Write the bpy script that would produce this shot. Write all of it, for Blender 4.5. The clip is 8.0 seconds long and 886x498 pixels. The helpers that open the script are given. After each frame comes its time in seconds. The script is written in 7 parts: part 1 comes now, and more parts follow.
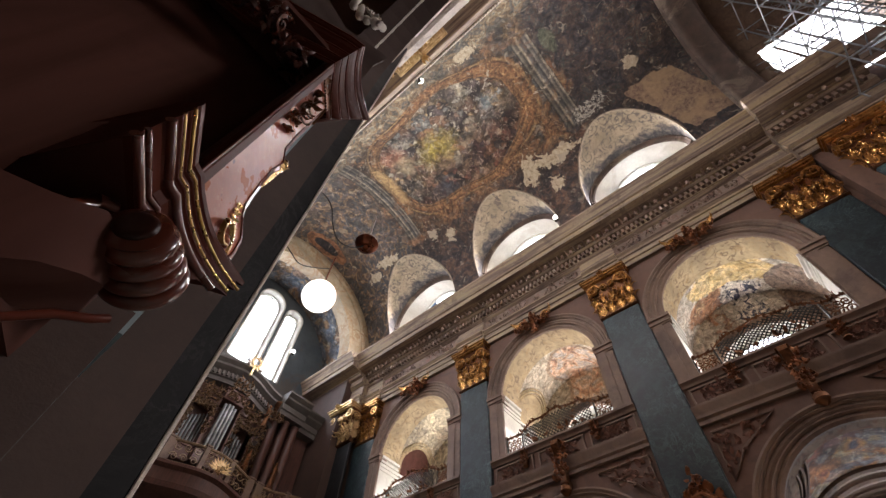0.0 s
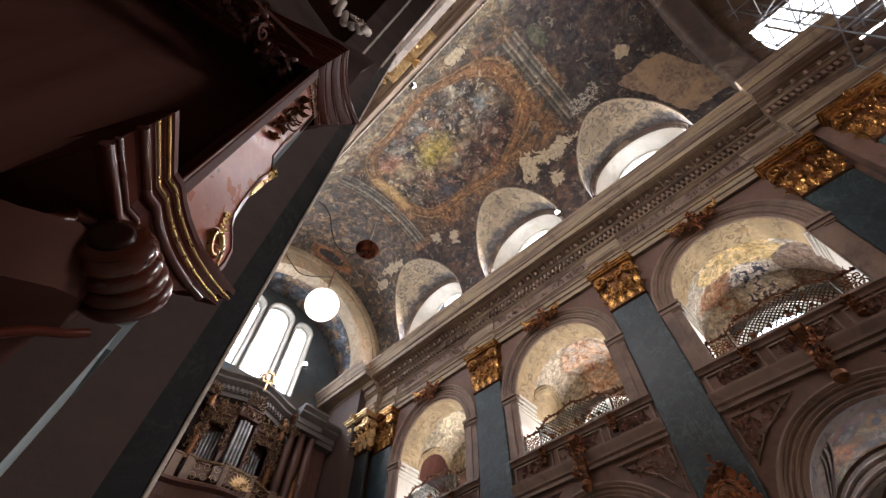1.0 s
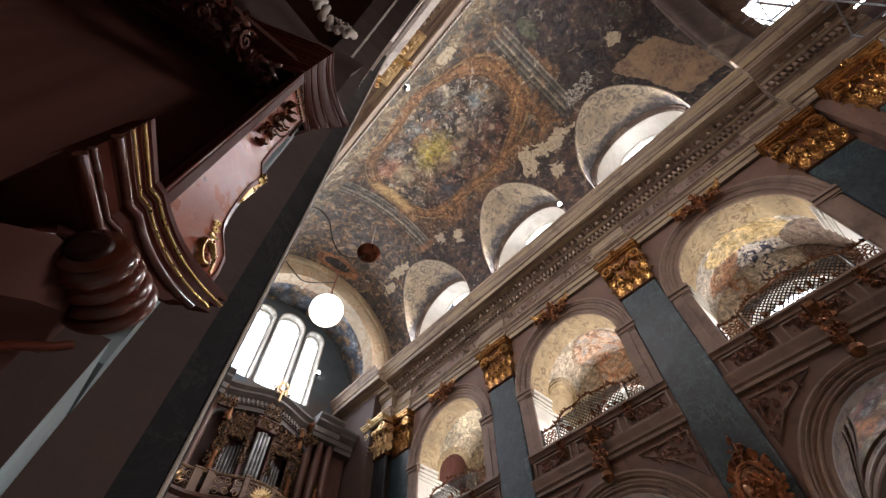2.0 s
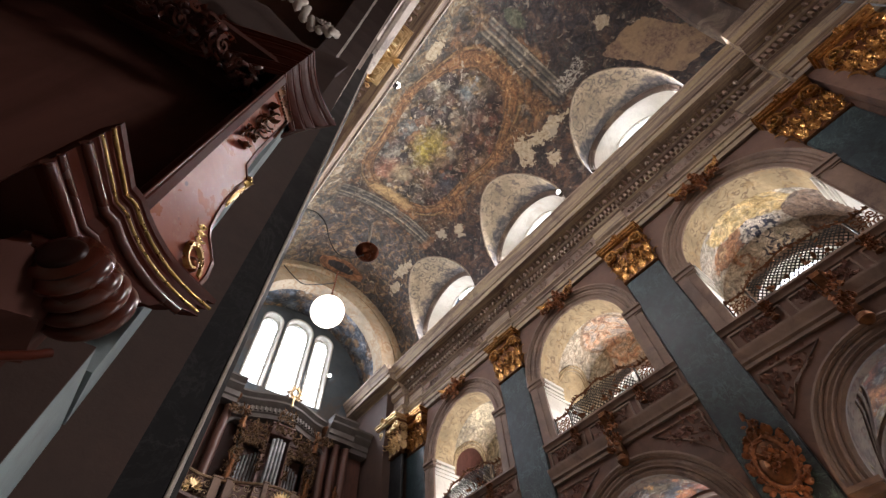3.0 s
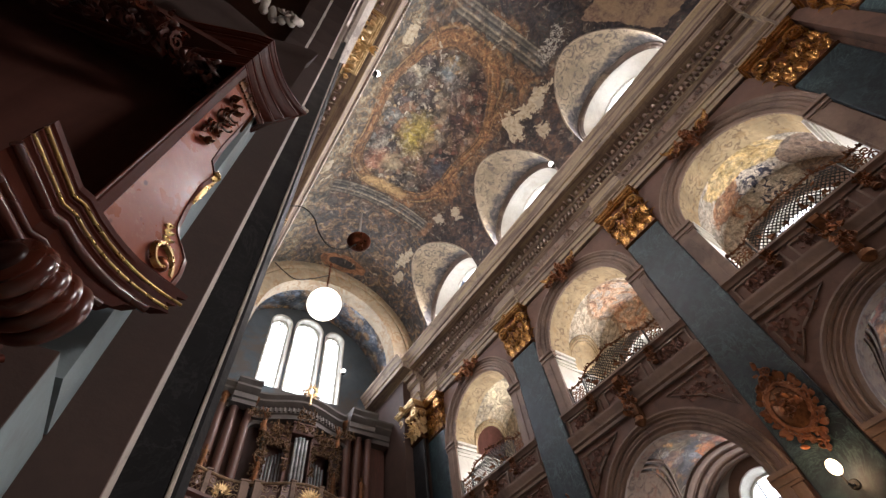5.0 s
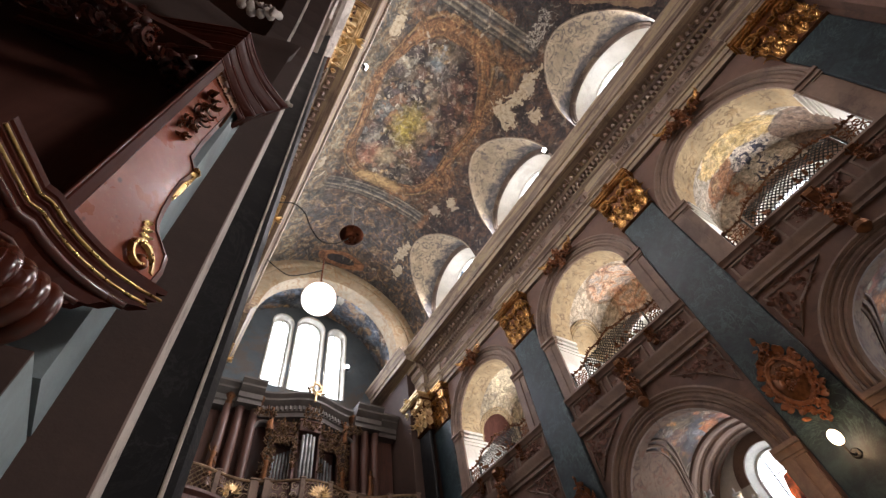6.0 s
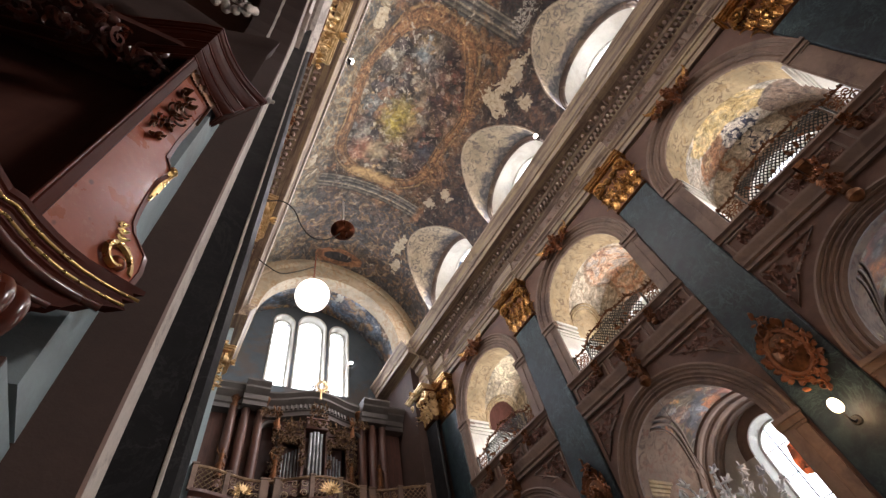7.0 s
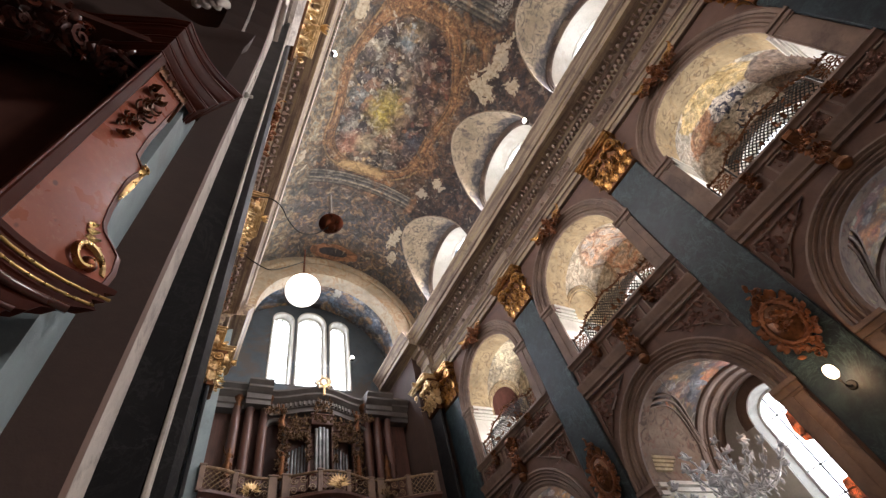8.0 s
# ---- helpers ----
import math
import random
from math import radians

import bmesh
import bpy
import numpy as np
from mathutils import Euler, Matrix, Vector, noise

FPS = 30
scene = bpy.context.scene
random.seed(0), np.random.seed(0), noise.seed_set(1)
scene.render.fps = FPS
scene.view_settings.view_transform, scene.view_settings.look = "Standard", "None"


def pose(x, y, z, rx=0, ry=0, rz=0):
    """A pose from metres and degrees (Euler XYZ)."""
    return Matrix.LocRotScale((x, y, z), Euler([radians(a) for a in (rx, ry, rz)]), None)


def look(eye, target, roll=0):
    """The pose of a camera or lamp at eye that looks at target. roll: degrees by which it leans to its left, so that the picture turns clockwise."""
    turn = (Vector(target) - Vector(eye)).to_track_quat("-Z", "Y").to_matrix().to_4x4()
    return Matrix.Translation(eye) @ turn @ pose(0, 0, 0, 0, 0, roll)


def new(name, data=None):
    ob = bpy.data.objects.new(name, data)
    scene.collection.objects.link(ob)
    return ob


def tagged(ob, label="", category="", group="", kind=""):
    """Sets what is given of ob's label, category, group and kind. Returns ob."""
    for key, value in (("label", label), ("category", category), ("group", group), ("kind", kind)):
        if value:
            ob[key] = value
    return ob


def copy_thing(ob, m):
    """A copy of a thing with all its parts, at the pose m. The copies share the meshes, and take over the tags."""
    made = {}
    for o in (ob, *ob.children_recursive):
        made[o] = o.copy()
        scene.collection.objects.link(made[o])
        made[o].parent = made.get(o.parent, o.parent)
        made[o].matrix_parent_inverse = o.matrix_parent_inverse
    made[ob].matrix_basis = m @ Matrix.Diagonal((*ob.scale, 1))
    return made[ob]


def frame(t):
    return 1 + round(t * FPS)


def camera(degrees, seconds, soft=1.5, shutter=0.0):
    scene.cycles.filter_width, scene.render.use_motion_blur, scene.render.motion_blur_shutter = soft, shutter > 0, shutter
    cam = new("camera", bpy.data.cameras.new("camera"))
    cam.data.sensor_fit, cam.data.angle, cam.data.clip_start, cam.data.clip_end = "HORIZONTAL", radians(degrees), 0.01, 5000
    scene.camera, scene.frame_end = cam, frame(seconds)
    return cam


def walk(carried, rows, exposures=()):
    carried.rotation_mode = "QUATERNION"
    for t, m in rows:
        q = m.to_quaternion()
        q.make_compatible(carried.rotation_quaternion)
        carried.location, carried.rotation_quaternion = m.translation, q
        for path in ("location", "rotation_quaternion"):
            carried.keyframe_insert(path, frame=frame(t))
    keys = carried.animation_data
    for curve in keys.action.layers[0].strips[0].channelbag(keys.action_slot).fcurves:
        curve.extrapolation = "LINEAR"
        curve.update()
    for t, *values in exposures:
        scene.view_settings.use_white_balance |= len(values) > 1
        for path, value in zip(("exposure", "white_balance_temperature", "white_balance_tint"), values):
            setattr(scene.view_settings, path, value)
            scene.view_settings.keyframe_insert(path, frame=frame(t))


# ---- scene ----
cam = camera(90.9, 8.0, 1.4)
walk(cam, [
    (0, look((-5.986, -1.688, 1.606), (-3.995, 0.247, 5.764), 4.23)),
    (0.5, look((-5.965, -1.690, 1.610), (-4.007, 0.259, 5.778), 2.88)),
    (1, look((-5.942, -1.693, 1.612), (-4.011, 0.264, 5.789), 1.31)),
    (1.5, look((-5.922, -1.697, 1.613), (-4.021, 0.275, 5.796), -0.04)),
    (3, look((-5.855, -1.712, 1.605), (-3.973, 0.334, 5.761), -4.65)),
    (3.5, look((-5.834, -1.717, 1.602), (-3.939, 0.365, 5.735), -6.05)),
    (4, look((-5.811, -1.716, 1.599), (-3.902, 0.396, 5.709), -7.49)),
    (4.5, look((-5.791, -1.718, 1.597), (-3.865, 0.421, 5.685), -8.96)),
    (6, look((-5.720, -1.724, 1.583), (-3.722, 0.500, 5.590), -13.05)),
    (6.5, look((-5.698, -1.723, 1.579), (-3.675, 0.527, 5.559), -14.50)),
    (7, look((-5.672, -1.729, 1.572), (-3.621, 0.549, 5.522), -16.17)),
    (7.5, look((-5.648, -1.733, 1.567), (-3.570, 0.571, 5.488), -17.59)),
    (8, look((-5.618, -1.733, 1.560), (-3.496, 0.610, 5.434), -19.35)),
], [(0, 0.71, 6350, 18), (8, 0.78, 6350, 18)])

# ---------------------------------------------------------------- light
world = bpy.data.worlds.new("sky")
scene.world = world
world.use_nodes = True
wn = world.node_tree
sky = wn.nodes.new("ShaderNodeTexSky")
sky.sky_type, sky.sun_disc = "NISHITA", False
sky.sun_elevation, sky.sun_rotation = radians(20), radians(110)
wn.links.new(sky.outputs[0], wn.nodes["Background"].inputs[0])
wn.nodes["Background"].inputs[1].default_value = 0.1


def area(name, m, w, h, power, colour=(1.0, 0.96, 0.9)):
    data = bpy.data.lights.new(name, "AREA")
    data.shape, data.size, data.size_y, data.energy, data.color = "RECTANGLE", w, h, power, colour
    ob = new(name, data)
    ob.matrix_world = m
    return ob


sun = bpy.data.lights.new("sun", "SUN")
sun.energy, sun.angle, sun.color = 4.0, radians(0.6), (1.0, 0.94, 0.85)
new("sun", sun).matrix_world = look((30, -11, 11.6), (0, 0, 0))

PITCH = 6.5
BAYS = [3.93 - PITCH, 3.93, 3.93 + PITCH]
for yb in BAYS:
    for s in (1, -1):
        area("lunette_daylight", look((s * 5.75, yb, 20.5 if s > 0 else 19.6), (-s * 5.0, yb, 9.0)), 3.2, 1.5, 590 if s > 0 else 170)
    area("gallery_daylight", look((8.65, yb, 11.6), (6, yb, 12.3)), 2.2, 1.8, 80 if yb < 0 else 115)
    area("aisle_daylight", look((10.35, yb, 5.6), (6, yb, 5.2)), 1.4, 3.6, 20 if yb < 0 else 75)
area("organ_window_daylight", look((0, 18.2, 19.4), (0, 10, 17.5)), 4.4, 4.2, 420, (0.86, 0.93, 1.0))
# added fill lamp for the altar side; no window or lantern is built behind it
area("crossing_daylight", look((5.0, -11.0, 12.5), (-6.0, -0.8, 3)), 3.0, 3.5, 950, (1.0, 0.95, 0.88))

# ---------------------------------------------------------------- materials
class Nodes:
    def __init__(self, name):
        self.mat = bpy.data.materials.new(name)
        self.mat.use_nodes = True
        self.t = self.mat.node_tree
        self.bsdf = self.t.nodes["Principled BSDF"]
        self.tc = self.t.nodes.new("ShaderNodeTexCoord")

    def set(self, key, v):
        if isinstance(v, bpy.types.NodeSocket):
            self.t.links.new(v, self.bsdf.inputs[key])
        else:
            self.bsdf.inputs[key].default_value = v
        return self

    def put(self, node, key, v):
        if isinstance(v, bpy.types.NodeSocket):
            self.t.links.new(v, node.inputs[key])
        else:
            node.inputs[key].default_value = v

    def obj(self):
        return self.tc.outputs["Object"]

    def uv(self):
        return self.tc.outputs["UV"]

    def random(self):
        return self.t.nodes.new("ShaderNodeObjectInfo").outputs["Random"]

    def mapped(self, v, scale=(1, 1, 1), loc=(0, 0, 0), rot=(0, 0, 0)):
        n = self.t.nodes.new("ShaderNodeMapping")
        self.put(n, 0, v)
        n.inputs["Scale"].default_value, n.inputs["Location"].default_value, n.inputs["Rotation"].default_value = scale, loc, rot
        return n.outputs[0]

    def noise(self, scale, detail=5, rough=0.55, dist=0.0, v=None, colour=False):
        n = self.t.nodes.new("ShaderNodeTexNoise")
        self.put(n, "Vector", v or self.obj())
        n.inputs["Scale"].default_value, n.inputs["Detail"].default_value = scale, detail
        n.inputs["Roughness"].default_value, n.inputs["Distortion"].default_value = rough, dist
        return n.outputs["Color" if colour else "Fac"]

    def voronoi(self, scale, v=None, feature="F1", out="Distance"):
        n = self.t.nodes.new("ShaderNodeTexVoronoi")
        n.feature = feature
        self.put(n, "Vector", v or self.obj())
        n.inputs["Scale"].default_value = scale
        return n.outputs[out]

    def ramp(self, fac, stops, interp="LINEAR"):
        n = self.t.nodes.new("ShaderNodeValToRGB")
        n.color_ramp.interpolation = interp
        self.put(n, 0, fac)
        el = n.color_ramp.elements
        while len(el) < len(stops):
            el.new(0.5)
        for e, (p, c) in zip(el, stops):
            e.position, e.color = p, (*c, 1) if isinstance(c, tuple) else (c, c, c, 1)
        return n.outputs[0]

    def mix(self, fac, a, b, mode="MIX"):
        n = self.t.nodes.new("ShaderNodeMix")
        n.data_type, n.blend_type = "RGBA", mode
        for i, v in ((0, fac), (6, a), (7, b)):
            self.put(n, i, (*v, 1) if isinstance(v, tuple) else v)
        return n.outputs[2]

    def math(self, op, a, b=0.0, c=0.0, clamp=False):
        n = self.t.nodes.new("ShaderNodeMath")
        n.operation, n.use_clamp = op, clamp
        for i, v in enumerate((a, b, c)):
            self.put(n, i, v)
        return n.outputs[0]

    def split(self, v):
        n = self.t.nodes.new("ShaderNodeSeparateXYZ")
        self.put(n, 0, v)
        return n.outputs

    def band(self, v, centre, half, soft):
        """1 where |v - centre| is under half, falling to 0 over soft."""
        d = self.math("ABSOLUTE", self.math("SUBTRACT", v, centre))
        return self.between(d, half + soft, half)

    def vec(self, op, a, b=None):
        n = self.t.nodes.new("ShaderNodeVectorMath")
        n.operation = op
        self.put(n, 0, a)
        if b is not None:
            self.put(n, 1, b)
        return n.outputs["Value" if op in ("LENGTH", "DOT_PRODUCT") else "Vector"]

    def between(self, v, lo, hi):
        """0 at lo, 1 at hi, clamped."""
        n = self.t.nodes.new("ShaderNodeMapRange")
        self.put(n, 0, v)
        n.inputs[1].default_value, n.inputs[2].default_value = lo, hi
        return n.outputs[0]

    def spot(self, v, ca, cb, ra, rb, wob=None, soft=0.1, turn=0.0, full=1.0):
        """full inside an oval round (ca, cb) with radii ra, rb in the first two coordinates, its rim made uneven by wob."""
        n = self.t.nodes.new("ShaderNodeMapping")
        n.vector_type = "TEXTURE"
        self.put(n, 0, v)
        n.inputs["Location"].default_value, n.inputs["Scale"].default_value, n.inputs["Rotation"].default_value = (ca, cb, 0), (ra, rb, 1e6), (0, 0, radians(turn))
        r = self.vec("LENGTH", n.outputs[0])
        if wob:
            r = self.math("ADD", r, wob)
        n = self.t.nodes.new("ShaderNodeMapRange")
        self.put(n, 0, r)
        n.inputs[1].default_value, n.inputs[2].default_value, n.inputs[4].default_value = 1.0, 1.0 - soft, full
        return n.outputs[0]

    def wobble(self, v, scale, amount, shift=0.0, detail=6, dist=0.5):
        n = self.noise(scale, detail, 0.62, dist, self.mapped(v, loc=(shift, shift * 0.6, shift * 0.3)))
        return self.math("MULTIPLY_ADD", n, amount, -0.5 * amount)

    def bump(self, height, strength=0.3, distance=0.02):
        n = self.t.nodes.new("ShaderNodeBump")
        n.inputs["Strength"].default_value, n.inputs["Distance"].default_value = strength, distance
        self.put(n, "Height", height)
        self.set("Normal", n.outputs[0])
        return self


def plaster(name, a, b, scale=1.2, rough=0.85, stain=None, bump=0.25):
    m = Nodes(name)
    c = m.mix(m.ramp(m.noise(scale, 6, 0.65), [(0.3, 0.0), (0.7, 1.0)]), a, b)
    c = m.mix(m.ramp(m.noise(scale * 9, 5, 0.7), [(0.4, 0.0), (0.85, 0.5)]), c, tuple(x * 0.55 for x in a))
    if stain:
        c = m.mix(m.ramp(m.noise(scale * 0.5, 7, 0.7, 0.8), [(0.52, 0.0), (0.62, 0.75)]), c, stain)
    m.set("Base Color", c).set("Roughness", rough)
    m.bump(m.noise(scale * 22, 5, 0.7), bump, 0.01)
    return m.mat


def metal(name, a, b, rough=(0.25, 0.5), scale=6, metallic=1.0):
    m = Nodes(name)
    f = m.ramp(m.noise(scale, 5, 0.6), [(0.35, 0.0), (0.7, 1.0)])
    m.set("Base Color", m.mix(f, a, b)).set("Metallic", metallic)
    m.set("Roughness", m.ramp(m.noise(scale * 2, 4), [(0.3, rough[0]), (0.7, rough[1])]))
    m.bump(m.noise(scale * 8, 3), 0.25, 0.006)
    return m.mat


def marble(name, base, dark, vein, scale=1.0, rough=0.18, gloss=0.2):
    m = Nodes(name)
    c = m.mix(m.ramp(m.noise(0.55 * scale, 6, 0.6, 1.2), [(0.3, 0.0), (0.7, 1.0)]), dark, base)
    c = m.mix(m.ramp(m.noise(2.2 * scale, 8, 0.7, 0.8), [(0.48, 0.0), (0.72, 0.55)]), c, tuple(0.6 * x + 0.4 * y for x, y in zip(base, vein)))
    patch = m.ramp(m.noise(0.4 * scale, 5, 0.6, 0.5, m.mapped(m.obj(), loc=(3, 1, 8))), [(0.38, 0.12), (0.6, 1.0)])
    v = m.math("ABSOLUTE", m.math("SUBTRACT", m.noise(0.8 * scale, 9, 0.68, 2.2), 0.5))
    c = m.mix(m.math("MULTIPLY", m.ramp(v, [(0.0, 0.8), (0.02, 0.0)]), patch), c, vein)
    v = m.math("ABSOLUTE", m.math("SUBTRACT", m.noise(2.3 * scale, 9, 0.7, 1.2), 0.5))
    c = m.mix(m.math("MULTIPLY", m.ramp(v, [(0.0, 0.6), (0.016, 0.0)]), patch), c, vein)
    m.set("Base Color", c).set("Roughness", m.ramp(m.noise(5), [(0.3, rough), (0.7, rough + 0.15)])).set("Specular IOR Level", gloss)
    return m.mat


def fresco(name, dark, palette, cream, loss=0.6, scale=1.0, uv=True, more=None, crowd=0.5, losses=None, tone=1.0):
    """Old wall painting: crowded rounded shapes of many colours on a clouded ground, with losses down to the plaster."""
    m = Nodes(name)
    v = m.uv() if uv else m.obj()
    c = painted_ground(m, v, scale, dark, palette, cream)
    figures = painted_figures(m, v, scale, dark, palette, cream)
    c = m.mix(m.ramp(m.noise(0.55 * scale, 4, 0.6, 0.6, m.mapped(v, loc=(7, 3, 1))), [(crowd - 0.06, 0.0), (crowd + 0.03, 0.9)]), c, figures)
    if more:
        c = more(m, v, c)
    c = m.mix(1.0, c, (tone, tone, tone), "MULTIPLY")
    soot = m.ramp(m.noise(0.3 * scale, 6, 0.65, 0.4, m.mapped(v, loc=(2, 9, 4))), [(0.35, 0.5), (0.6, 1.15)])
    c = m.mix(0.8, c, soot, "MULTIPLY")
    c = brushwork(m, v, c, scale, dark, cream)
    l = m.noise(0.42 * scale, 8, 0.6, 0.5, v)
    c = m.mix(m.ramp(l, [(loss, 0.0), (loss + 0.012, 0.85)]), c, m.mix(m.noise(3.0, 5, 0.6, 0, v), cream, tuple(x * 0.55 for x in cream)))
    if losses:
        c = losses(m, v, c)
    m.set("Base Color", c).set("Roughness", 0.8)
    m.bump(m.noise(14, 5, 0.7, 0, v), 0.25, 0.01)
    return m.mat


def brushwork(m, v, c, scale, dark, cream):
    """Folds, contours and small lit dabs of the painter's hand, with fine grain."""
    folds = m.ramp(m.noise(1.9 * scale, 4, 0.58, 1.7, v), [(0.36, 0.5), (0.46, 0.85), (0.54, 1.1), (0.66, 1.55)])
    c = m.mix(0.9, c, folds, "MULTIPLY")
    fine = m.ramp(m.noise(8 * scale, 4, 0.65, 1.2, v), [(0.34, 0.68), (0.5, 1.0), (0.68, 1.35)])
    c = m.mix(0.7, c, fine, "MULTIPLY")
    line = m.math("ABSOLUTE", m.math("SUBTRACT", m.noise(1.5 * scale, 3, 0.55, 2.0, m.mapped(v, loc=(3, 8, 2))), 0.5))
    c = m.mix(m.ramp(line, [(0.0, 0.7), (0.012, 0.0)]), c, tuple(0.6 * x for x in dark))
    dab = m.noise(2.6 * scale, 3, 0.55, 1.2, m.mapped(v, loc=(6, 1, 5)))
    return m.mix(m.ramp(dab, [(0.6, 0.0), (0.7, 0.3)]), c, cream)


def painted_ground(m, v, scale, dark, palette, cream):
    n = m.noise(0.5 * scale, 5, 0.55, 1.8, v)
    return m.ramp(n, [(0.34, dark), (0.42, palette[3]), (0.47, dark), (0.52, palette[0]), (0.57, palette[1]), (0.63, palette[2]), (0.7, palette[3])])


def painted_figures(m, v, scale, dark, palette, cream, size=1.0):
    """Crowded rounded forms: each cell is a garment, limb or cloud of one colour, lit on one side, with dark contours."""
    k = scale / size
    out = None
    for s_, off, warp in ((1.0, 0.0, 1.1), (2.4, 5.0, 0.5)):
        w = m.mix(warp / k, m.mapped(v, loc=(off, off * 0.7, 0)), m.noise(0.9 * k * s_, 2, 0.5, 0.8, v, True), "ADD")
        n = m.t.nodes.new("ShaderNodeTexVoronoi")
        m.put(n, "Vector", w)
        n.inputs["Scale"].default_value = s_ * k
        d = n.outputs["Distance"]
        tone, hue, pick = m.split(n.outputs["Color"])
        col = m.ramp(hue, [(0.05, dark), (0.2, palette[0]), (0.34, palette[3]), (0.48, palette[1]), (0.6, palette[4]), (0.7, dark), (0.8, palette[2]), (0.9, palette[3]), (0.98, palette[0])])
        form = m.ramp(m.math("MULTIPLY_ADD", m.noise(2.4 * k * s_, 2, 0.5, 1.4, v), 0.8, m.math("ADD", d, -0.4)), [(0.05, 1.5), (0.3, 1.1), (0.5, 0.6), (0.68, 0.28)])
        col = m.mix(1.0, col, form, "MULTIPLY")
        out = col if out is None else m.mix(m.math("MULTIPLY", m.between(pick, 0.4, 0.5), m.between(d, 0.6, 0.35)), out, col)
    lit = m.noise(2.0 * k, 3, 0.55, 2.0, m.mapped(v, loc=(5, 2, 9)))
    return m.mix(m.ramp(lit, [(0.58, 0.0), (0.68, 0.6)]), out, cream)


WARM = ((0.13, 0.066, 0.036), (0.26, 0.125, 0.052), (0.34, 0.215, 0.1), (0.09, 0.088, 0.088), (0.28, 0.155, 0.085))


def vault_scene(m, v, c):
    u, y, _ = m.split(v)
    wob = m.wobble(v, 1.1, 0.5, 0.0, 3)
    ragged = m.wobble(v, 0.9, 2.4, 4.0)
    blotch = m.wobble(v, 1.6, 1.3, 2.0, 4, 1.0)
    n1 = m.noise(1.7, 5, 0.62, 1.3, v)
    n2 = m.noise(1.5, 5, 0.62, 1.4, m.mapped(v, loc=(8, 2, 0)))
    gold = m.ramp(m.noise(3.2, 4, 0.62, 2.0, v), [(0.34, (0.06, 0.028, 0.016)), (0.45, (0.17, 0.078, 0.034)), (0.56, (0.28, 0.145, 0.06)), (0.68, (0.46, 0.3, 0.14))])
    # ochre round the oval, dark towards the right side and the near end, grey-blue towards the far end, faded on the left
    warm = m.ramp(n2, [(0.36, (0.05, 0.034, 0.028)), (0.46, (0.15, 0.085, 0.045)), (0.54, (0.24, 0.145, 0.075)), (0.6, (0.11, 0.1, 0.095)), (0.7, (0.34, 0.26, 0.16))])
    c = m.mix(m.spot(v, -0.4, 4.0, 4.4, 5.8, ragged, 0.5, 0, 0.75), c, warm)
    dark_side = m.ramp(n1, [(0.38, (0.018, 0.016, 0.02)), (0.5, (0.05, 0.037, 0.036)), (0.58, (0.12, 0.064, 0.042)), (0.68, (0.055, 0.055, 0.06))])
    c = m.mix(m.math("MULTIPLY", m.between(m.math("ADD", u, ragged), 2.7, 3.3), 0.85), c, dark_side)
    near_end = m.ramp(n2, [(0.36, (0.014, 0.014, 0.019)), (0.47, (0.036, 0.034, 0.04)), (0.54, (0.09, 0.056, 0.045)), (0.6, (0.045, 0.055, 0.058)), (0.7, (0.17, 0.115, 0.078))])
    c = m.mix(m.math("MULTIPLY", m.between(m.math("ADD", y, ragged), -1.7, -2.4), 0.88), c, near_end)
    far_end = m.ramp(n1, [(0.34, (0.038, 0.034, 0.034)), (0.44, (0.09, 0.08, 0.072)), (0.5, (0.062, 0.066, 0.076)), (0.56, (0.2, 0.125, 0.065)), (0.68, (0.36, 0.29, 0.19))])
    c = m.mix(m.math("MULTIPLY", m.between(m.math("MULTIPLY_ADD", ragged, 0.5, y), 9.3, 9.8), 0.8), c, far_end)
    faded = m.ramp(n2, [(0.36, (0.06, 0.058, 0.05)), (0.46, (0.14, 0.135, 0.11)), (0.53, (0.22, 0.145, 0.075)), (0.6, (0.36, 0.31, 0.21)), (0.7, (0.12, 0.145, 0.14))])
    c = m.mix(m.math("MULTIPLY", m.between(m.math("MULTIPLY_ADD", ragged, 0.7, u), -3.0, -3.4), 0.85), c, faded)
    # lobed oval heaven: pale crowds on the left, deep reds and browns on the right, yellow glory between
    ex = m.math("POWER", m.math("ABSOLUTE", m.math("DIVIDE", m.math("ADD", u, 0.35), 2.5)), 2.7)
    ey = m.math("POWER", m.math("ABSOLUTE", m.math("DIVIDE", m.math("SUBTRACT", y, 3.85), 3.85)), 2.7)
    r = m.math("POWER", m.math("ADD", ex, ey), 0.37)
    lobes = m.math("MULTIPLY", m.math("SINE", m.math("MULTIPLY", y, 1.55)), 0.05)
    r = m.math("ADD", m.math("ADD", r, lobes), m.math("MULTIPLY", wob, 0.12))
    pale = ((0.25, 0.135, 0.075), (0.34, 0.23, 0.12), (0.46, 0.4, 0.29), (0.17, 0.175, 0.165), (0.31, 0.23, 0.15))
    deep = ((0.135, 0.05, 0.03), (0.19, 0.09, 0.042), (0.25, 0.155, 0.09), (0.065, 0.06, 0.06), (0.15, 0.08, 0.055))
    lit_crowd = painted_figures(m, v, 1.0, (0.06, 0.05, 0.052), pale, (0.58, 0.52, 0.42), 0.8)
    deep_crowd = painted_figures(m, m.mapped(v, loc=(9, 4, 0)), 1.0, (0.03, 0.022, 0.026), deep, (0.36, 0.26, 0.2), 0.8)
    shade = m.math("ADD", m.math("MULTIPLY_ADD", y, -0.12, u), m.wobble(v, 0.5, 4.0, 7.0, 4))
    heaven = m.mix(m.between(shade, -0.4, 0.5), lit_crowd, deep_crowd)
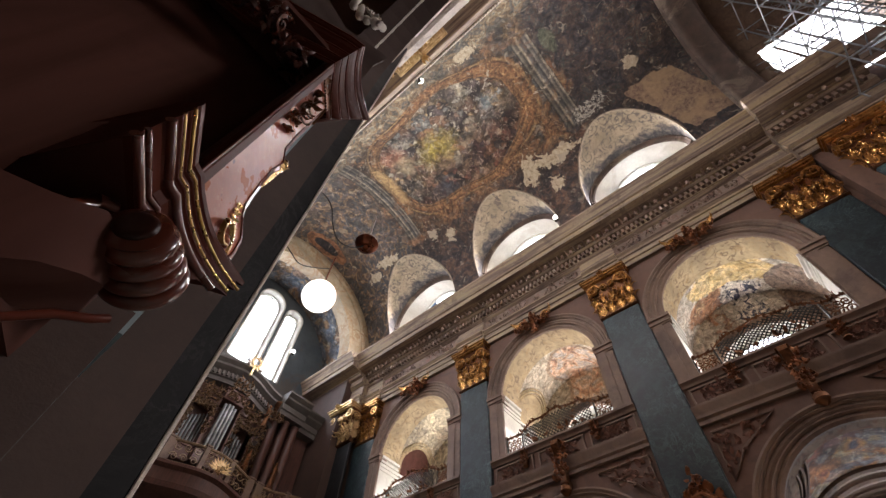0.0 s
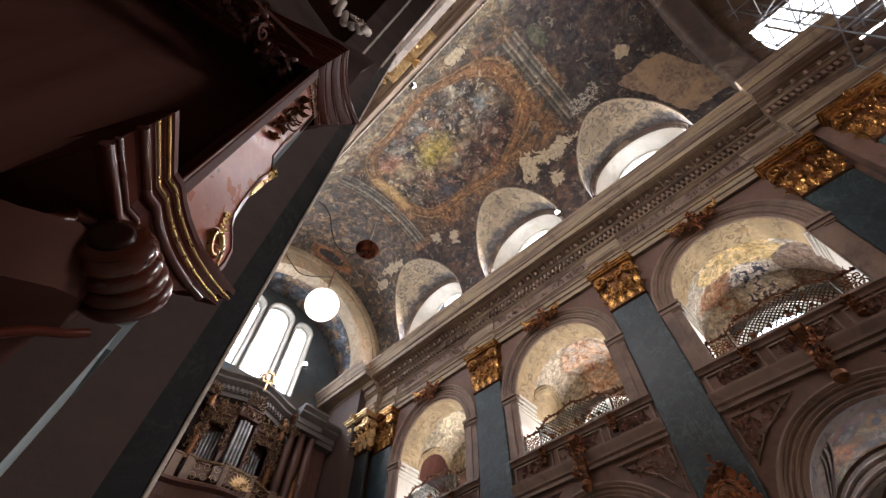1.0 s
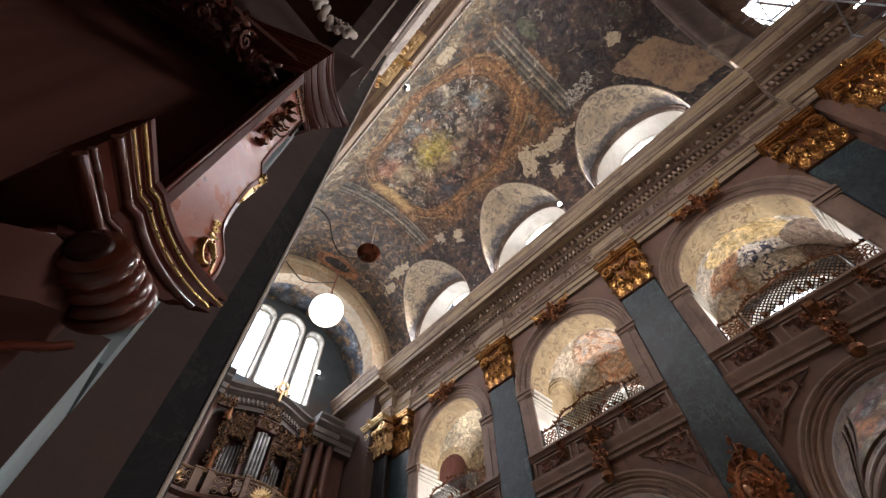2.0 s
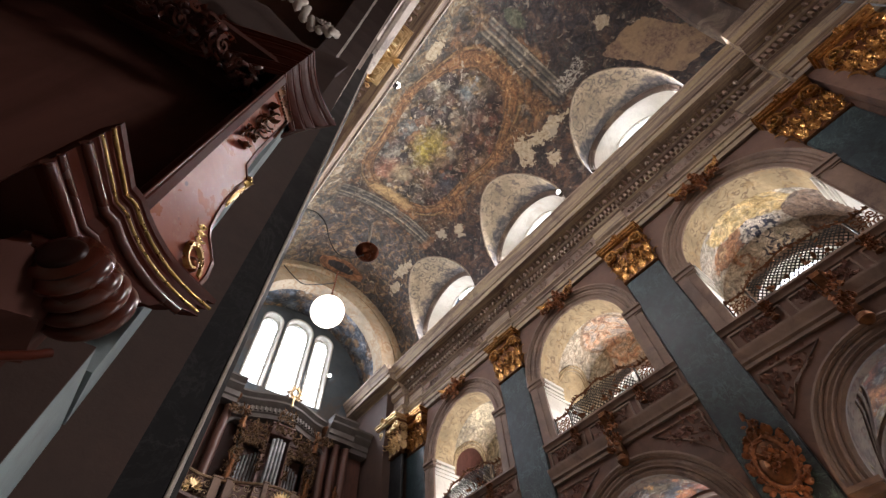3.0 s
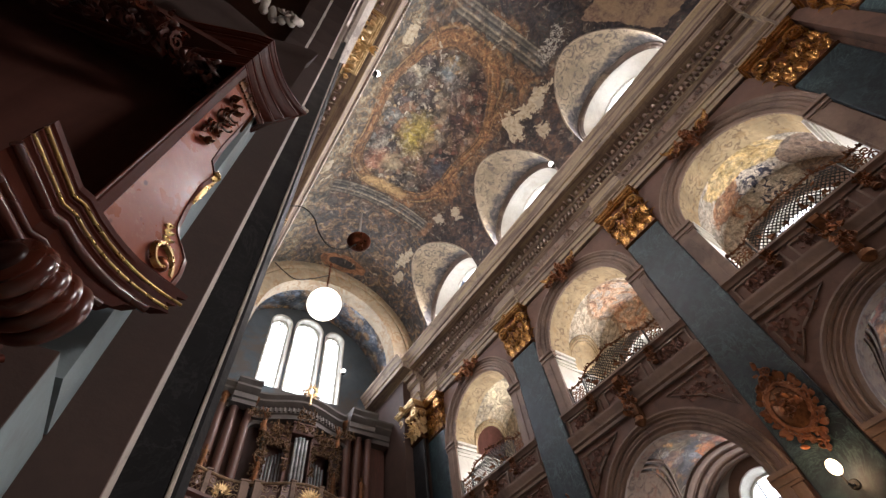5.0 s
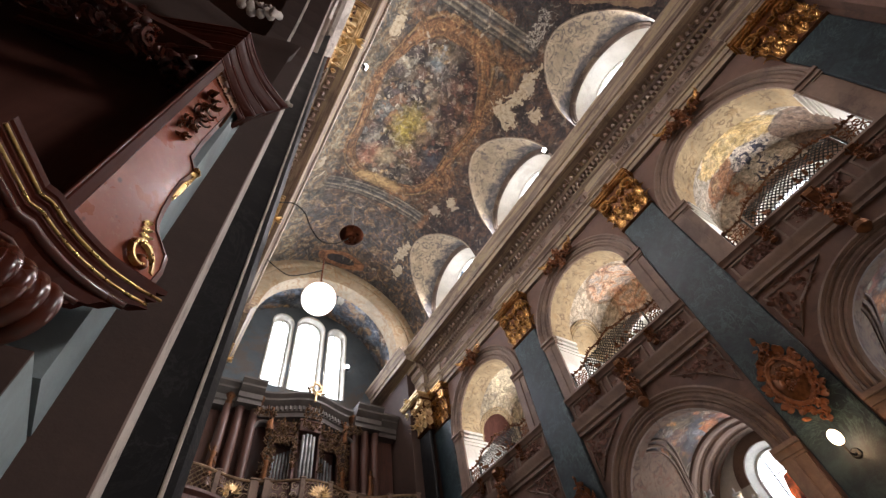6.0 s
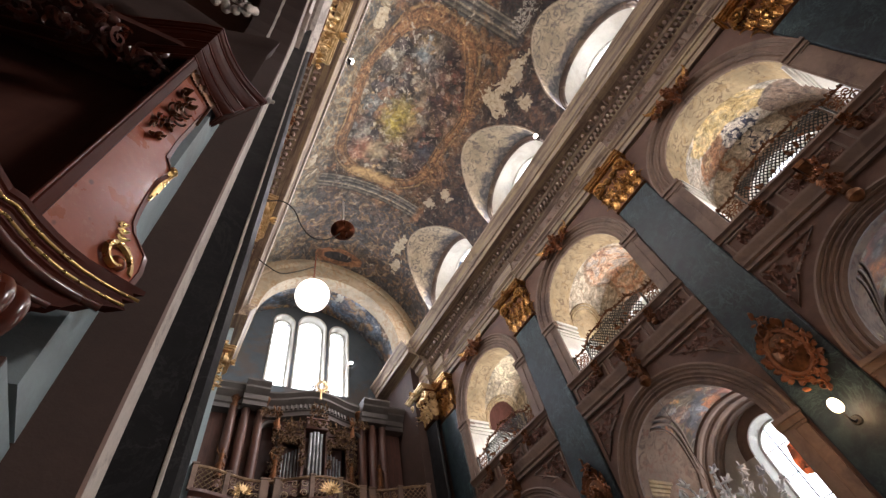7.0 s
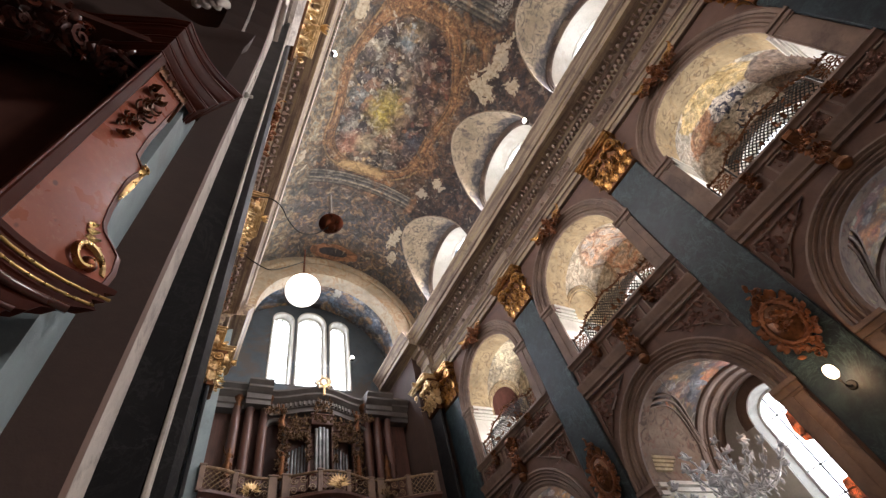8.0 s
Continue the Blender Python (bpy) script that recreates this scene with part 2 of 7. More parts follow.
    for cu, cy, ru, ry, colour, full in ((-1.7, 6.7, 0.9, 0.8, (0.46, 0.2, 0.12), 0.55), (-0.9, 6.6, 0.7, 0.7, (0.5, 0.4, 0.24), 0.5), (-0.75, 1.2, 0.5, 0.5, (0.17, 0.24, 0.27), 0.5), (1.6, 5.7, 0.6, 0.8, (0.045, 0.055, 0.085), 0.5), (-2.0, 5.6, 0.5, 1.2, (0.06, 0.07, 0.09), 0.4)):
        heaven = m.mix(m.spot(v, cu, cy, ru, ry, blotch, 0.5, 0, full), heaven, colour)
    rays = m.ramp(n1, [(0.35, (0.22, 0.17, 0.035)), (0.5, (0.42, 0.33, 0.06)), (0.65, (0.62, 0.52, 0.2))])
    heaven = m.mix(m.spot(v, -0.6, 4.6, 1.0, 1.4, blotch, 0.7, 0, 0.75), heaven, rays)
    c = m.mix(m.between(r, 1.0, 0.98), c, heaven)
    # its moulded and gilded painted frame, worn away in places
    k = m.between(r, 1.0, 1.22)
    mould = m.ramp(k, [(0.0, (0.02, 0.012, 0.01)), (0.07, (0.26, 0.14, 0.06)), (0.18, (0.09, 0.042, 0.022)), (0.3, (0.32, 0.18, 0.075)), (0.6, (0.22, 0.1, 0.042)), (0.72, (0.05, 0.026, 0.016)), (0.84, (0.34, 0.22, 0.1)), (1.0, (0.03, 0.02, 0.015))])
    mould = m.mix(m.ramp(n2, [(0.47, 0.0), (0.56, 0.8)]), mould, gold)
    c = m.mix(m.math("MULTIPLY", m.band(r, 1.11, 0.105, 0.012), m.ramp(n1, [(0.34, 0.35), (0.46, 0.95)])), c, mould)
    c = m.mix(m.spot(v, -0.6, 8.0, 1.7, 0.4, blotch, 0.5, 0, 0.7), c, (0.5, 0.34, 0.15))
    for cu, cy, ru, ry in ((-0.5, -0.45, 1.4, 0.45), (2.6, 1.6, 0.5, 1.5), (-3.2, 3.4, 0.4, 0.9), (2.7, 6.2, 0.6, 1.0), (2.2, -0.6, 0.8, 0.6)):
        c = m.mix(m.spot(v, cu, cy, ru, ry, blotch, 0.25, 0, 0.6), c, gold)
    # painted stone cross ribs on both sides of the oval, striped like mouldings
    for yc, half, lo, hi in ((8.9, 0.4, -3.1, 2.6), (-1.6, 0.45, -2.0, 2.7)):
        line = m.math("MULTIPLY_ADD", wob, 0.1, y)
        on = m.math("MULTIPLY", m.band(line, yc, half, 0.02), m.band(u, (lo + hi) / 2, (hi - lo) / 2, 0.25))
        stripes = m.ramp(m.between(line, yc - half, yc + half), [(0.0, (0.025, 0.025, 0.028)), (0.06, (0.3, 0.26, 0.19)), (0.18, (0.07, 0.068, 0.066)), (0.32, (0.22, 0.2, 0.16)), (0.4, (0.035, 0.035, 0.038)), (0.56, (0.13, 0.125, 0.115)), (0.64, (0.4, 0.34, 0.24)), (0.74, (0.05, 0.048, 0.046)), (0.9, (0.18, 0.16, 0.12)), (1.0, (0.025, 0.025, 0.025))])
        c = m.mix(m.math("MULTIPLY", on, m.ramp(n2, [(0.38, 0.4), (0.5, 0.95)])), c, stripes)
    c = m.mix(m.spot(v, -1.2, -2.6, 0.8, 0.35, blotch, 0.3, 0, 0.75), c, (0.13, 0.145, 0.09))
    # small dark oval over the far arch
    c = m.mix(m.spot(v, -0.1, 13.95, 1.5, 0.6, wob, 0.06), c, (0.27, 0.125, 0.06))
    return m.mix(m.spot(v, -0.1, 13.95, 0.95, 0.34, wob, 0.1), c, (0.03, 0.027, 0.03))


def vault_losses(m, v, c):
    """Where the painting has fallen: bare plaster by the near arch, pale patches with ragged rims beside the oval."""
    u, y, _ = m.split(v)
    grain = m.noise(6, 5, 0.7, 0, v)
    cream = m.ramp(grain, [(0.35, (0.24, 0.18, 0.11)), (0.5, (0.42, 0.35, 0.24)), (0.66, (0.52, 0.45, 0.33))])
    torn = m.wobble(v, 1.9, 3.4, 3.0, 5, 1.2)
    for cu, cy, ru, ry, turn in ((3.4, 1.5, 0.75, 0.4, 20), (3.5, 0.5, 0.35, 0.6, 10), (3.5, -0.5, 0.2, 0.7, 10), (4.8, 0.6, 0.4, 0.4, 0), (2.9, 11.4, 0.3, 0.8, 0), (3.3, 12.6, 0.3, 0.5, 0), (3.8, 6.9, 0.25, 0.3, 0), (-3.5, 0.6, 0.3, 0.6, 0), (2.0, -4.9, 0.25, 0.3, 30)):
        c = m.mix(m.spot(v, cu, cy, ru, ry, torn, 0.06, turn, 0.9), c, cream)
    scroll = m.math("ABSOLUTE", m.math("SUBTRACT", m.noise(3.4, 3, 0.6, 2.0, v), 0.5))
    c = m.mix(m.math("MULTIPLY", m.spot(v, 2.6, -2.5, 0.45, 0.8, torn, 0.2), m.ramp(scroll, [(0.02, 0.85), (0.07, 0.0)])), c, (0.42, 0.39, 0.33))
    px = m.math("DIVIDE", m.math("SUBTRACT", u, 4.7), 1.7)
    py = m.math("DIVIDE", m.math("ADD", m.math("ADD", y, 5.75), m.math("MULTIPLY", m.math("SUBTRACT", u, 4.7), 0.42)), 1.05)
    p = m.math("ADD", m.math("MAXIMUM", m.math("ABSOLUTE", px), m.math("ABSOLUTE", py)), m.wobble(v, 0.8, 0.9, 2.0, 6))
    bare = m.ramp(grain, [(0.35, (0.1, 0.064, 0.046)), (0.5, (0.19, 0.125, 0.085)), (0.68, (0.29, 0.21, 0.13))])
    bare = m.mix(m.ramp(m.noise(1.1, 5, 0.6, 0.5, v), [(0.46, 0.0), (0.58, 0.7)]), bare, (0.3, 0.21, 0.12))
    return m.mix(m.between(p, 1.0, 0.97), c, bare)


def scrollwork(name, ground, line, line2, scale=1.0, uv=False, dark_from=None):
    """Painted grey and ochre scrolls on pale plaster."""
    m = Nodes(name)
    v = m.uv() if uv else m.obj()
    warp = m.mix(0.6, v, m.noise(1.2 * scale, 4, 0.6, 0.6, v, True), "ADD")
    d = m.math("FRACT", m.math("MULTIPLY", m.voronoi(1.5 * scale, warp), 2.6))
    lines = m.ramp(m.math("ABSOLUTE", m.math("SUBTRACT", d, 0.5)), [(0.0, 0.9), (0.12, 0.65), (0.24, 0.0)])
    c = m.mix(m.ramp(m.noise(0.7 * scale, 6, 0.65, 0.5, v), [(0.35, 0.0), (0.68, 1.0)]), ground, tuple(x * 0.55 for x in ground))
    c = m.mix(m.math("MULTIPLY", lines, m.ramp(m.noise(1.1 * scale, 4, 0.6, 0.8, v), [(0.42, 0.0), (0.58, 0.9)])), c, line)
    c = m.mix(m.ramp(m.noise(1.9 * scale, 6, 0.65, 1.4, v), [(0.52, 0.0), (0.64, 0.75)]), c, line2)
    c = m.mix(m.ramp(m.noise(7 * scale, 5, 0.7, 0.5, v), [(0.5, 0.0), (0.8, 0.5)]), c, tuple(x * 0.4 for x in ground))
    if dark_from:
        # past this distance from the nave axis the colour turns dark and mottled, ragged-edged
        edge = m.math("ADD", m.math("ABSOLUTE", m.split(v)[0]), m.math("MULTIPLY", m.math("SUBTRACT", m.noise(1.7, 6, 0.65, 0.4, v), 0.5), 1.7))
        dark_mottle = m.ramp(m.noise(3.2, 6, 0.7, 0.8, v), [(0.38, (0.03, 0.029, 0.034)), (0.55, (0.075, 0.068, 0.066)), (0.7, (0.19, 0.16, 0.12))])
        c = m.mix(m.math("DIVIDE", m.math("SUBTRACT", edge, dark_from), 0.3, clamp=True), c, dark_mottle)
    m.set("Base Color", c).set("Roughness", 0.82)
    m.bump(m.noise(16, 5, 0.7, 0, v), 0.25, 0.01)
    return m.mat


def wood(name, a, b, rough=0.3, scale=1.0, coat=0.06, gloss=0.5):
    m = Nodes(name)
    v = m.mapped(m.obj(), (9 * scale, 9 * scale, 1.0 * scale))
    c = m.mix(m.ramp(m.noise(2.0, 6, 0.6, 1.0, v), [(0.3, 0.0), (0.72, 1.0)]), a, b)
    c = m.mix(m.ramp(m.noise(3.5 * scale, 5, 0.7), [(0.5, 0.0), (0.75, 0.6)]), c, tuple(x * 0.35 for x in a))
    m.set("Base Color", c).set("Roughness", m.ramp(m.noise(6 * scale, 4), [(0.3, rough), (0.75, rough + 0.25)]))
    m.set("Coat Weight", coat).set("Coat Roughness", 0.12).set("Specular IOR Level", gloss)
    m.bump(m.noise(2.5, 5, 0.6, 0.5, v), 0.12, 0.004)
    return m.mat


STONE = plaster("brown_stone", (0.2, 0.11, 0.077), (0.125, 0.069, 0.049), 1.1, 0.7, (0.085, 0.051, 0.04))
STONE_PALE = plaster("pale_stone", (0.27, 0.18, 0.13), (0.165, 0.108, 0.08), 1.3, 0.65, (0.1, 0.064, 0.05))
CORNICE = Nodes("streaked_cornice_stone")
streak = CORNICE.mapped(CORNICE.obj(), (5, 0.22, 5))
cc = CORNICE.ramp(CORNICE.noise(1.6, 6, 0.65, 0.3, streak), [(0.34, (0.1, 0.066, 0.05)), (0.45, (0.21, 0.145, 0.105)), (0.54, (0.33, 0.25, 0.165)), (0.62, (0.36, 0.265, 0.14)), (0.7, (0.31, 0.27, 0.195))])
cc = CORNICE.mix(CORNICE.ramp(CORNICE.noise(1.3, 7, 0.7, 0.6), [(0.52, 0.0), (0.64, 0.7)]), cc, (0.12, 0.08, 0.06))
cc = CORNICE.mix(CORNICE.ramp(CORNICE.noise(12, 5, 0.7), [(0.42, 0.0), (0.85, 0.5)]), cc, (0.13, 0.095, 0.07))
CORNICE.set("Base Color", cc).set("Roughness", 0.7)
CORNICE = CORNICE.bump(CORNICE.noise(24, 5, 0.7), 0.3, 0.012).mat
FRIEZE = scrollwork("frieze_relief_paint", (0.28, 0.2, 0.155), (0.13, 0.085, 0.07), (0.22, 0.085, 0.055), 2.2)
WHITE = plaster("white_plaster", (0.74, 0.72, 0.66), (0.62, 0.6, 0.54), 1.4, 0.85, (0.5, 0.48, 0.43))
BLUE_GREY = plaster("blue_grey_wall_paint", (0.1, 0.125, 0.145), (0.06, 0.075, 0.088), 0.9, 0.8, (0.1, 0.08, 0.065))
PALE_BLUE = plaster("pale_blue_wall_paint", (0.3, 0.37, 0.38), (0.22, 0.28, 0.29), 1.5, 0.75, (0.2, 0.23, 0.23), 0.2)
PIER_BROWN = plaster("dark_brown_pier", (0.068, 0.036, 0.026), (0.045, 0.025, 0.018), 2.0, 0.75, None, 0.15)
EDGE_PALE = plaster("worn_pale_edge", (0.72, 0.65, 0.57), (0.55, 0.48, 0.42), 6.0, 0.8, (0.3, 0.25, 0.22), 0.5)
MARBLE = marble("green_blue_marble", (0.022, 0.036, 0.046), (0.008, 0.013, 0.019), (0.1, 0.165, 0.15), 1.2, 0.34, 0.4)
MARBLE_DARK = marble("black_marble", (0.012, 0.012, 0.0135), (0.006, 0.006, 0.007), (0.03, 0.03, 0.03), 2.0, 0.42)
red = Nodes("red_stone_panel")
rc = red.mix(red.ramp(red.noise(5, 6, 0.65, 0.6), [(0.35, 0.0), (0.68, 1.0)]), (0.34, 0.092, 0.045), (0.23, 0.055, 0.028))
rc = red.mix(red.ramp(red.noise(38, 4, 0.7), [(0.56, 0.0), (0.7, 0.5)]), rc, (0.38, 0.15, 0.08))
rc = red.mix(red.ramp(red.voronoi(16, red.mapped(red.obj(), (1, 1, 0.7))), [(0.07, 0.85), (0.13, 0.0)]), rc, (0.1, 0.03, 0.022))
rc = red.mix(red.ramp(red.noise(2.2, 6, 0.7, 0.4), [(0.45, 0.0), (0.7, 0.6)]), rc, (0.14, 0.045, 0.025))
red.set("Base Color", rc).set("Roughness", red.ramp(red.noise(9, 4), [(0.3, 0.22), (0.7, 0.4)]))
red.bump(red.noise(30, 4), 0.1, 0.003)
red.set("Specular IOR Level", 0.2)
RED_MARBLE = red.mat
GOLD = metal("old_gilding", (0.66, 0.36, 0.115), (0.2, 0.085, 0.032), (0.2, 0.48), 7)
GOLD_DARK = metal("browned_gilding", (0.2, 0.085, 0.035), (0.06, 0.026, 0.014), (0.35, 0.6), 6, 0.8)
GOLD_BRIGHT = metal("bright_gilding", (0.66, 0.44, 0.17), (0.3, 0.17, 0.06), (0.2, 0.4), 20)
# lighter copy of the gilding: window light on the left capitals put into the colour
GOLD_LIT = metal("lit_gilding", (0.88, 0.68, 0.38), (0.52, 0.32, 0.14), (0.28, 0.5), 5, 0.85)
GOLD_RED = metal("dull_reddish_gilding", (0.36, 0.15, 0.065), (0.16, 0.062, 0.03), (0.35, 0.6), 4, 0.7)
WOOD = wood("polished_red_brown_wood", (0.125, 0.026, 0.012), (0.085, 0.017, 0.009), 0.3, 0.5, 0.12, 0.18)
WOOD_GLOSS = wood("varnished_red_wood", (0.12, 0.028, 0.013), (0.07, 0.015, 0.008), 0.18, 0.5, 0.6, 0.5)
WOOD_DULL = wood("dull_red_brown_wood", (0.075, 0.017, 0.009), (0.048, 0.011, 0.006), 0.35, 0.4, 0.0, 0.05)
WOOD_DARK = wood("blackened_wood", (0.035, 0.01, 0.006), (0.02, 0.006, 0.004), 0.3, 0.5, 0.15, 0.2)
NICHE = wood("smoke_black_wood", (0.1, 0.042, 0.032), (0.065, 0.026, 0.02), 0.55, 0.3, 0.0, 0.06)
ORGAN_WOOD = wood("brown_organ_wood", (0.13, 0.05, 0.034), (0.06, 0.025, 0.017), 0.4, 0.6)
RELIEF = plaster("red_brown_relief", (0.25, 0.115, 0.072), (0.14, 0.062, 0.042), 3.0, 0.6)
PIPE = metal("grey_tin_pipe", (0.32, 0.33, 0.34), (0.16, 0.165, 0.17), (0.3, 0.5), 3)
STEEL = metal("galvanised_tube", (0.42, 0.45, 0.47), (0.25, 0.27, 0.28), (0.35, 0.55), 4, 0.8)
IRON = metal("dark_iron", (0.06, 0.055, 0.05), (0.03, 0.028, 0.025), (0.4, 0.6), 8, 0.7)
BRONZE = metal("red_bronze", (0.28, 0.09, 0.045), (0.13, 0.04, 0.02), (0.25, 0.4), 12)
PLANK = wood("grey_brown_boards", (0.2, 0.13, 0.085), (0.12, 0.075, 0.05), 0.6, 0.3)
FLOOR = plaster("grey_stone_floor", (0.25, 0.23, 0.2), (0.17, 0.155, 0.135), 0.7, 0.45)
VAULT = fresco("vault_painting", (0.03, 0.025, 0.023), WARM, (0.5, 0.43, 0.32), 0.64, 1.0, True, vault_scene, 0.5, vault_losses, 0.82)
SCROLLS = scrollwork("lunette_scroll_paint", (0.33, 0.265, 0.18), (0.05, 0.045, 0.045), (0.07, 0.06, 0.055), 1.35, False, 4.75)
GALLERY_SCROLLS = scrollwork("gallery_scroll_paint", (0.56, 0.43, 0.25), (0.15, 0.1, 0.065), (0.4, 0.27, 0.13), 1.5)
OCHRE_SKY = ((0.32, 0.17, 0.09), (0.5, 0.33, 0.15), (0.62, 0.5, 0.28), (0.12, 0.125, 0.17), (0.42, 0.18, 0.09))
FADED = ((0.3, 0.2, 0.13), (0.42, 0.33, 0.22), (0.54, 0.46, 0.34), (0.22, 0.22, 0.22), (0.4, 0.22, 0.14))


def hill_and_sky(m, v, c):
    """A large brown hill against a yellow sky, a crowd in blue, white and orange below it, pale mist at the bottom."""
    n1 = m.noise(1.9, 5, 0.62, 1.0, v)
    blotch = m.wobble(v, 1.7, 1.1, 2.0, 5, 0.8)
    c = m.mix(0.85, c, m.ramp(n1, [(0.36, (0.34, 0.29, 0.24)), (0.48, (0.58, 0.54, 0.45)), (0.58, (0.46, 0.39, 0.31)), (0.68, (0.7, 0.65, 0.55))]))
    yellow = m.ramp(n1, [(0.36, (0.5, 0.34, 0.14)), (0.48, (0.62, 0.45, 0.19)), (0.58, (0.66, 0.52, 0.27)), (0.68, (0.45, 0.3, 0.14))])
    c = m.mix(m.spot(v, 7.45, -2.8, 0.75, 1.5, blotch, 0.1, 0, 0.95), c, yellow)
    crowd = painted_figures(m, v, 2.6, (0.07, 0.045, 0.04), OCHRE_SKY, (0.75, 0.66, 0.52))
    c = m.mix(m.spot(v, 8.3, -1.75, 0.5, 0.95, blotch, 0.08, 0, 0.95), c, m.mix(0.5, crowd, (0.5, 0.24, 0.12)))
    blue = m.mix(m.ramp(m.noise(3.6, 3, 0.55, 1.8, v), [(0.44, 0.0), (0.52, 0.95)]), (0.045, 0.05, 0.085), (0.68, 0.62, 0.54))
    c = m.mix(m.spot(v, 8.4, -2.9, 0.5, 0.8, blotch, 0.06), c, blue)
    hill = m.ramp(n1, [(0.35, (0.11, 0.075, 0.056)), (0.5, (0.22, 0.155, 0.115)), (0.6, (0.17, 0.135, 0.115)), (0.7, (0.3, 0.22, 0.15))])
    return m.mix(m.spot(v, 8.3, -4.5, 1.1, 0.75, m.wobble(v, 1.0, 0.5, 4.0, 5), 0.05), c, hill)


def clouds_in_medallion(m, v, c):
    """Pale vault with scrolls and one round medallion of pink and grey clouds."""
    n1 = m.noise(1.6, 5, 0.62, 1.2, v)
    c = m.mix(0.85, c, m.ramp(n1, [(0.36, (0.38, 0.31, 0.23)), (0.5, (0.54, 0.47, 0.35)), (0.64, (0.62, 0.55, 0.44))]))
    lines = m.math("FRACT", m.math("MULTIPLY", m.voronoi(1.3, m.mix(0.6, v, m.noise(1.2, 3, 0.6, 0.6, v, True), "ADD")), 2.4))
    c = m.mix(m.ramp(m.math("ABSOLUTE", m.math("SUBTRACT", lines, 0.5)), [(0.0, 0.6), (0.14, 0.0)]), c, (0.26, 0.18, 0.12))
    wob = m.wobble(v, 1.2, 0.25, 2.0, 3)
    c = m.mix(m.spot(v, 8.05, 3.75, 1.1, 1.2, wob, 0.04), c, (0.34, 0.24, 0.16))
    clouds = m.ramp(n1, [(0.34, (0.18, 0.13, 0.115)), (0.44, (0.46, 0.25, 0.15)), (0.52, (0.62, 0.46, 0.32)), (0.6, (0.4, 0.35, 0.32)), (0.7, (0.66, 0.57, 0.44))])
    return m.mix(m.spot(v, 8.05, 3.75, 0.98, 1.05, wob, 0.03), c, clouds)


def pale_figures(m, v, c):
    n1 = m.noise(1.6, 5, 0.62, 1.2, v)
    c = m.mix(0.75, c, m.ramp(n1, [(0.36, (0.24, 0.2, 0.15)), (0.48, (0.46, 0.4, 0.29)), (0.6, (0.55, 0.46, 0.3)), (0.7, (0.33, 0.29, 0.23))]))
    return m.mix(m.spot(v, 7.6, 10.8, 0.7, 0.85, m.wobble(v, 1.8, 1.5, 2.0, 5, 1.0), 0.06, 0, 0.9), c, (0.7, 0.61, 0.42))


GROIN = plaster("worn_beige_plaster", (0.33, 0.27, 0.19), (0.16, 0.12, 0.09), 2.5, 0.85, (0.09, 0.07, 0.06))
GREY_WHITE = plaster("aged_white_plaster", (0.5, 0.48, 0.43), (0.4, 0.38, 0.33), 1.1, 0.85, (0.33, 0.3, 0.25))
GALLERY_PAINTS = [
    fresco("hill_painting", (0.07, 0.055, 0.06), OCHRE_SKY, (0.6, 0.54, 0.42), 0.7, 1.6, False, hill_and_sky, 0.3),
    fresco("medallion_painting", (0.1, 0.08, 0.07), FADED, (0.6, 0.54, 0.42), 0.7, 1.5, False, clouds_in_medallion, 0.3),
    fresco("faded_figure_painting", (0.1, 0.08, 0.07), FADED, (0.6, 0.54, 0.42), 0.66, 1.5, False, pale_figures, 0.3)]
AISLE_PAINT = fresco("aisle_painting", (0.09, 0.08, 0.1), ((0.42, 0.2, 0.09), (0.52, 0.26, 0.08), (0.5, 0.38, 0.2), (0.22, 0.23, 0.26), (0.4, 0.12, 0.05)), (0.5, 0.45, 0.36), 0.7, 1.2, False, None, 0.4, None, 0.8)
ARCH_PAINT = scrollwork("far_arch_painting", (0.33, 0.26, 0.17), (0.2, 0.11, 0.045), (0.24, 0.15, 0.075), 0.9)
AISLE_SCROLLS = scrollwork("aisle_scroll_paint", (0.24, 0.155, 0.1), (0.05, 0.024, 0.016), (0.15, 0.05, 0.026), 1.5)
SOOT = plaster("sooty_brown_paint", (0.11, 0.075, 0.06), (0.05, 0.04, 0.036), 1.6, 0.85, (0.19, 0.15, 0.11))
LOFT_PAINT = fresco("loft_painting", (0.05, 0.055, 0.065), ((0.13, 0.13, 0.14), (0.22, 0.13, 0.07), (0.32, 0.25, 0.16), (0.09, 0.13, 0.18), (0.36, 0.21, 0.09)), (0.42, 0.38, 0.3), 0.62, 0.8, False)


def emitter(name, colour, strength):
    m = Nodes(name)
    m.set("Base Color", (*colour, 1)).set("Emission Color", (*colour, 1)).set("Emission Strength", strength)
    return m.mat


OPAL = emitter("lit_opal_glass", (1.0, 0.93, 0.8), 1.6)
BULB = emitter("lit_bulb", (1.0, 0.95, 0.85), 12.0)
WARM_BULB = emitter("warm_lit_bulb", (1.0, 0.75, 0.45), 6.0)
pane = Nodes("old_window_glass")
pane.set("Base Color", (0.9, 0.95, 0.97, 1)).set("Roughness", 0.05).set("Transmission Weight", 1.0).set("IOR", 1.02)
GLASS = pane.mat
crystal = Nodes("cut_crystal")
crystal.set("Base Color", (0.95, 0.97, 1.0, 1)).set("Roughness", 0.12).set("Transmission Weight", 0.2).set("IOR", 1.6)
CRYSTAL = crystal.mat
stained = Nodes("orange_stained_glass")
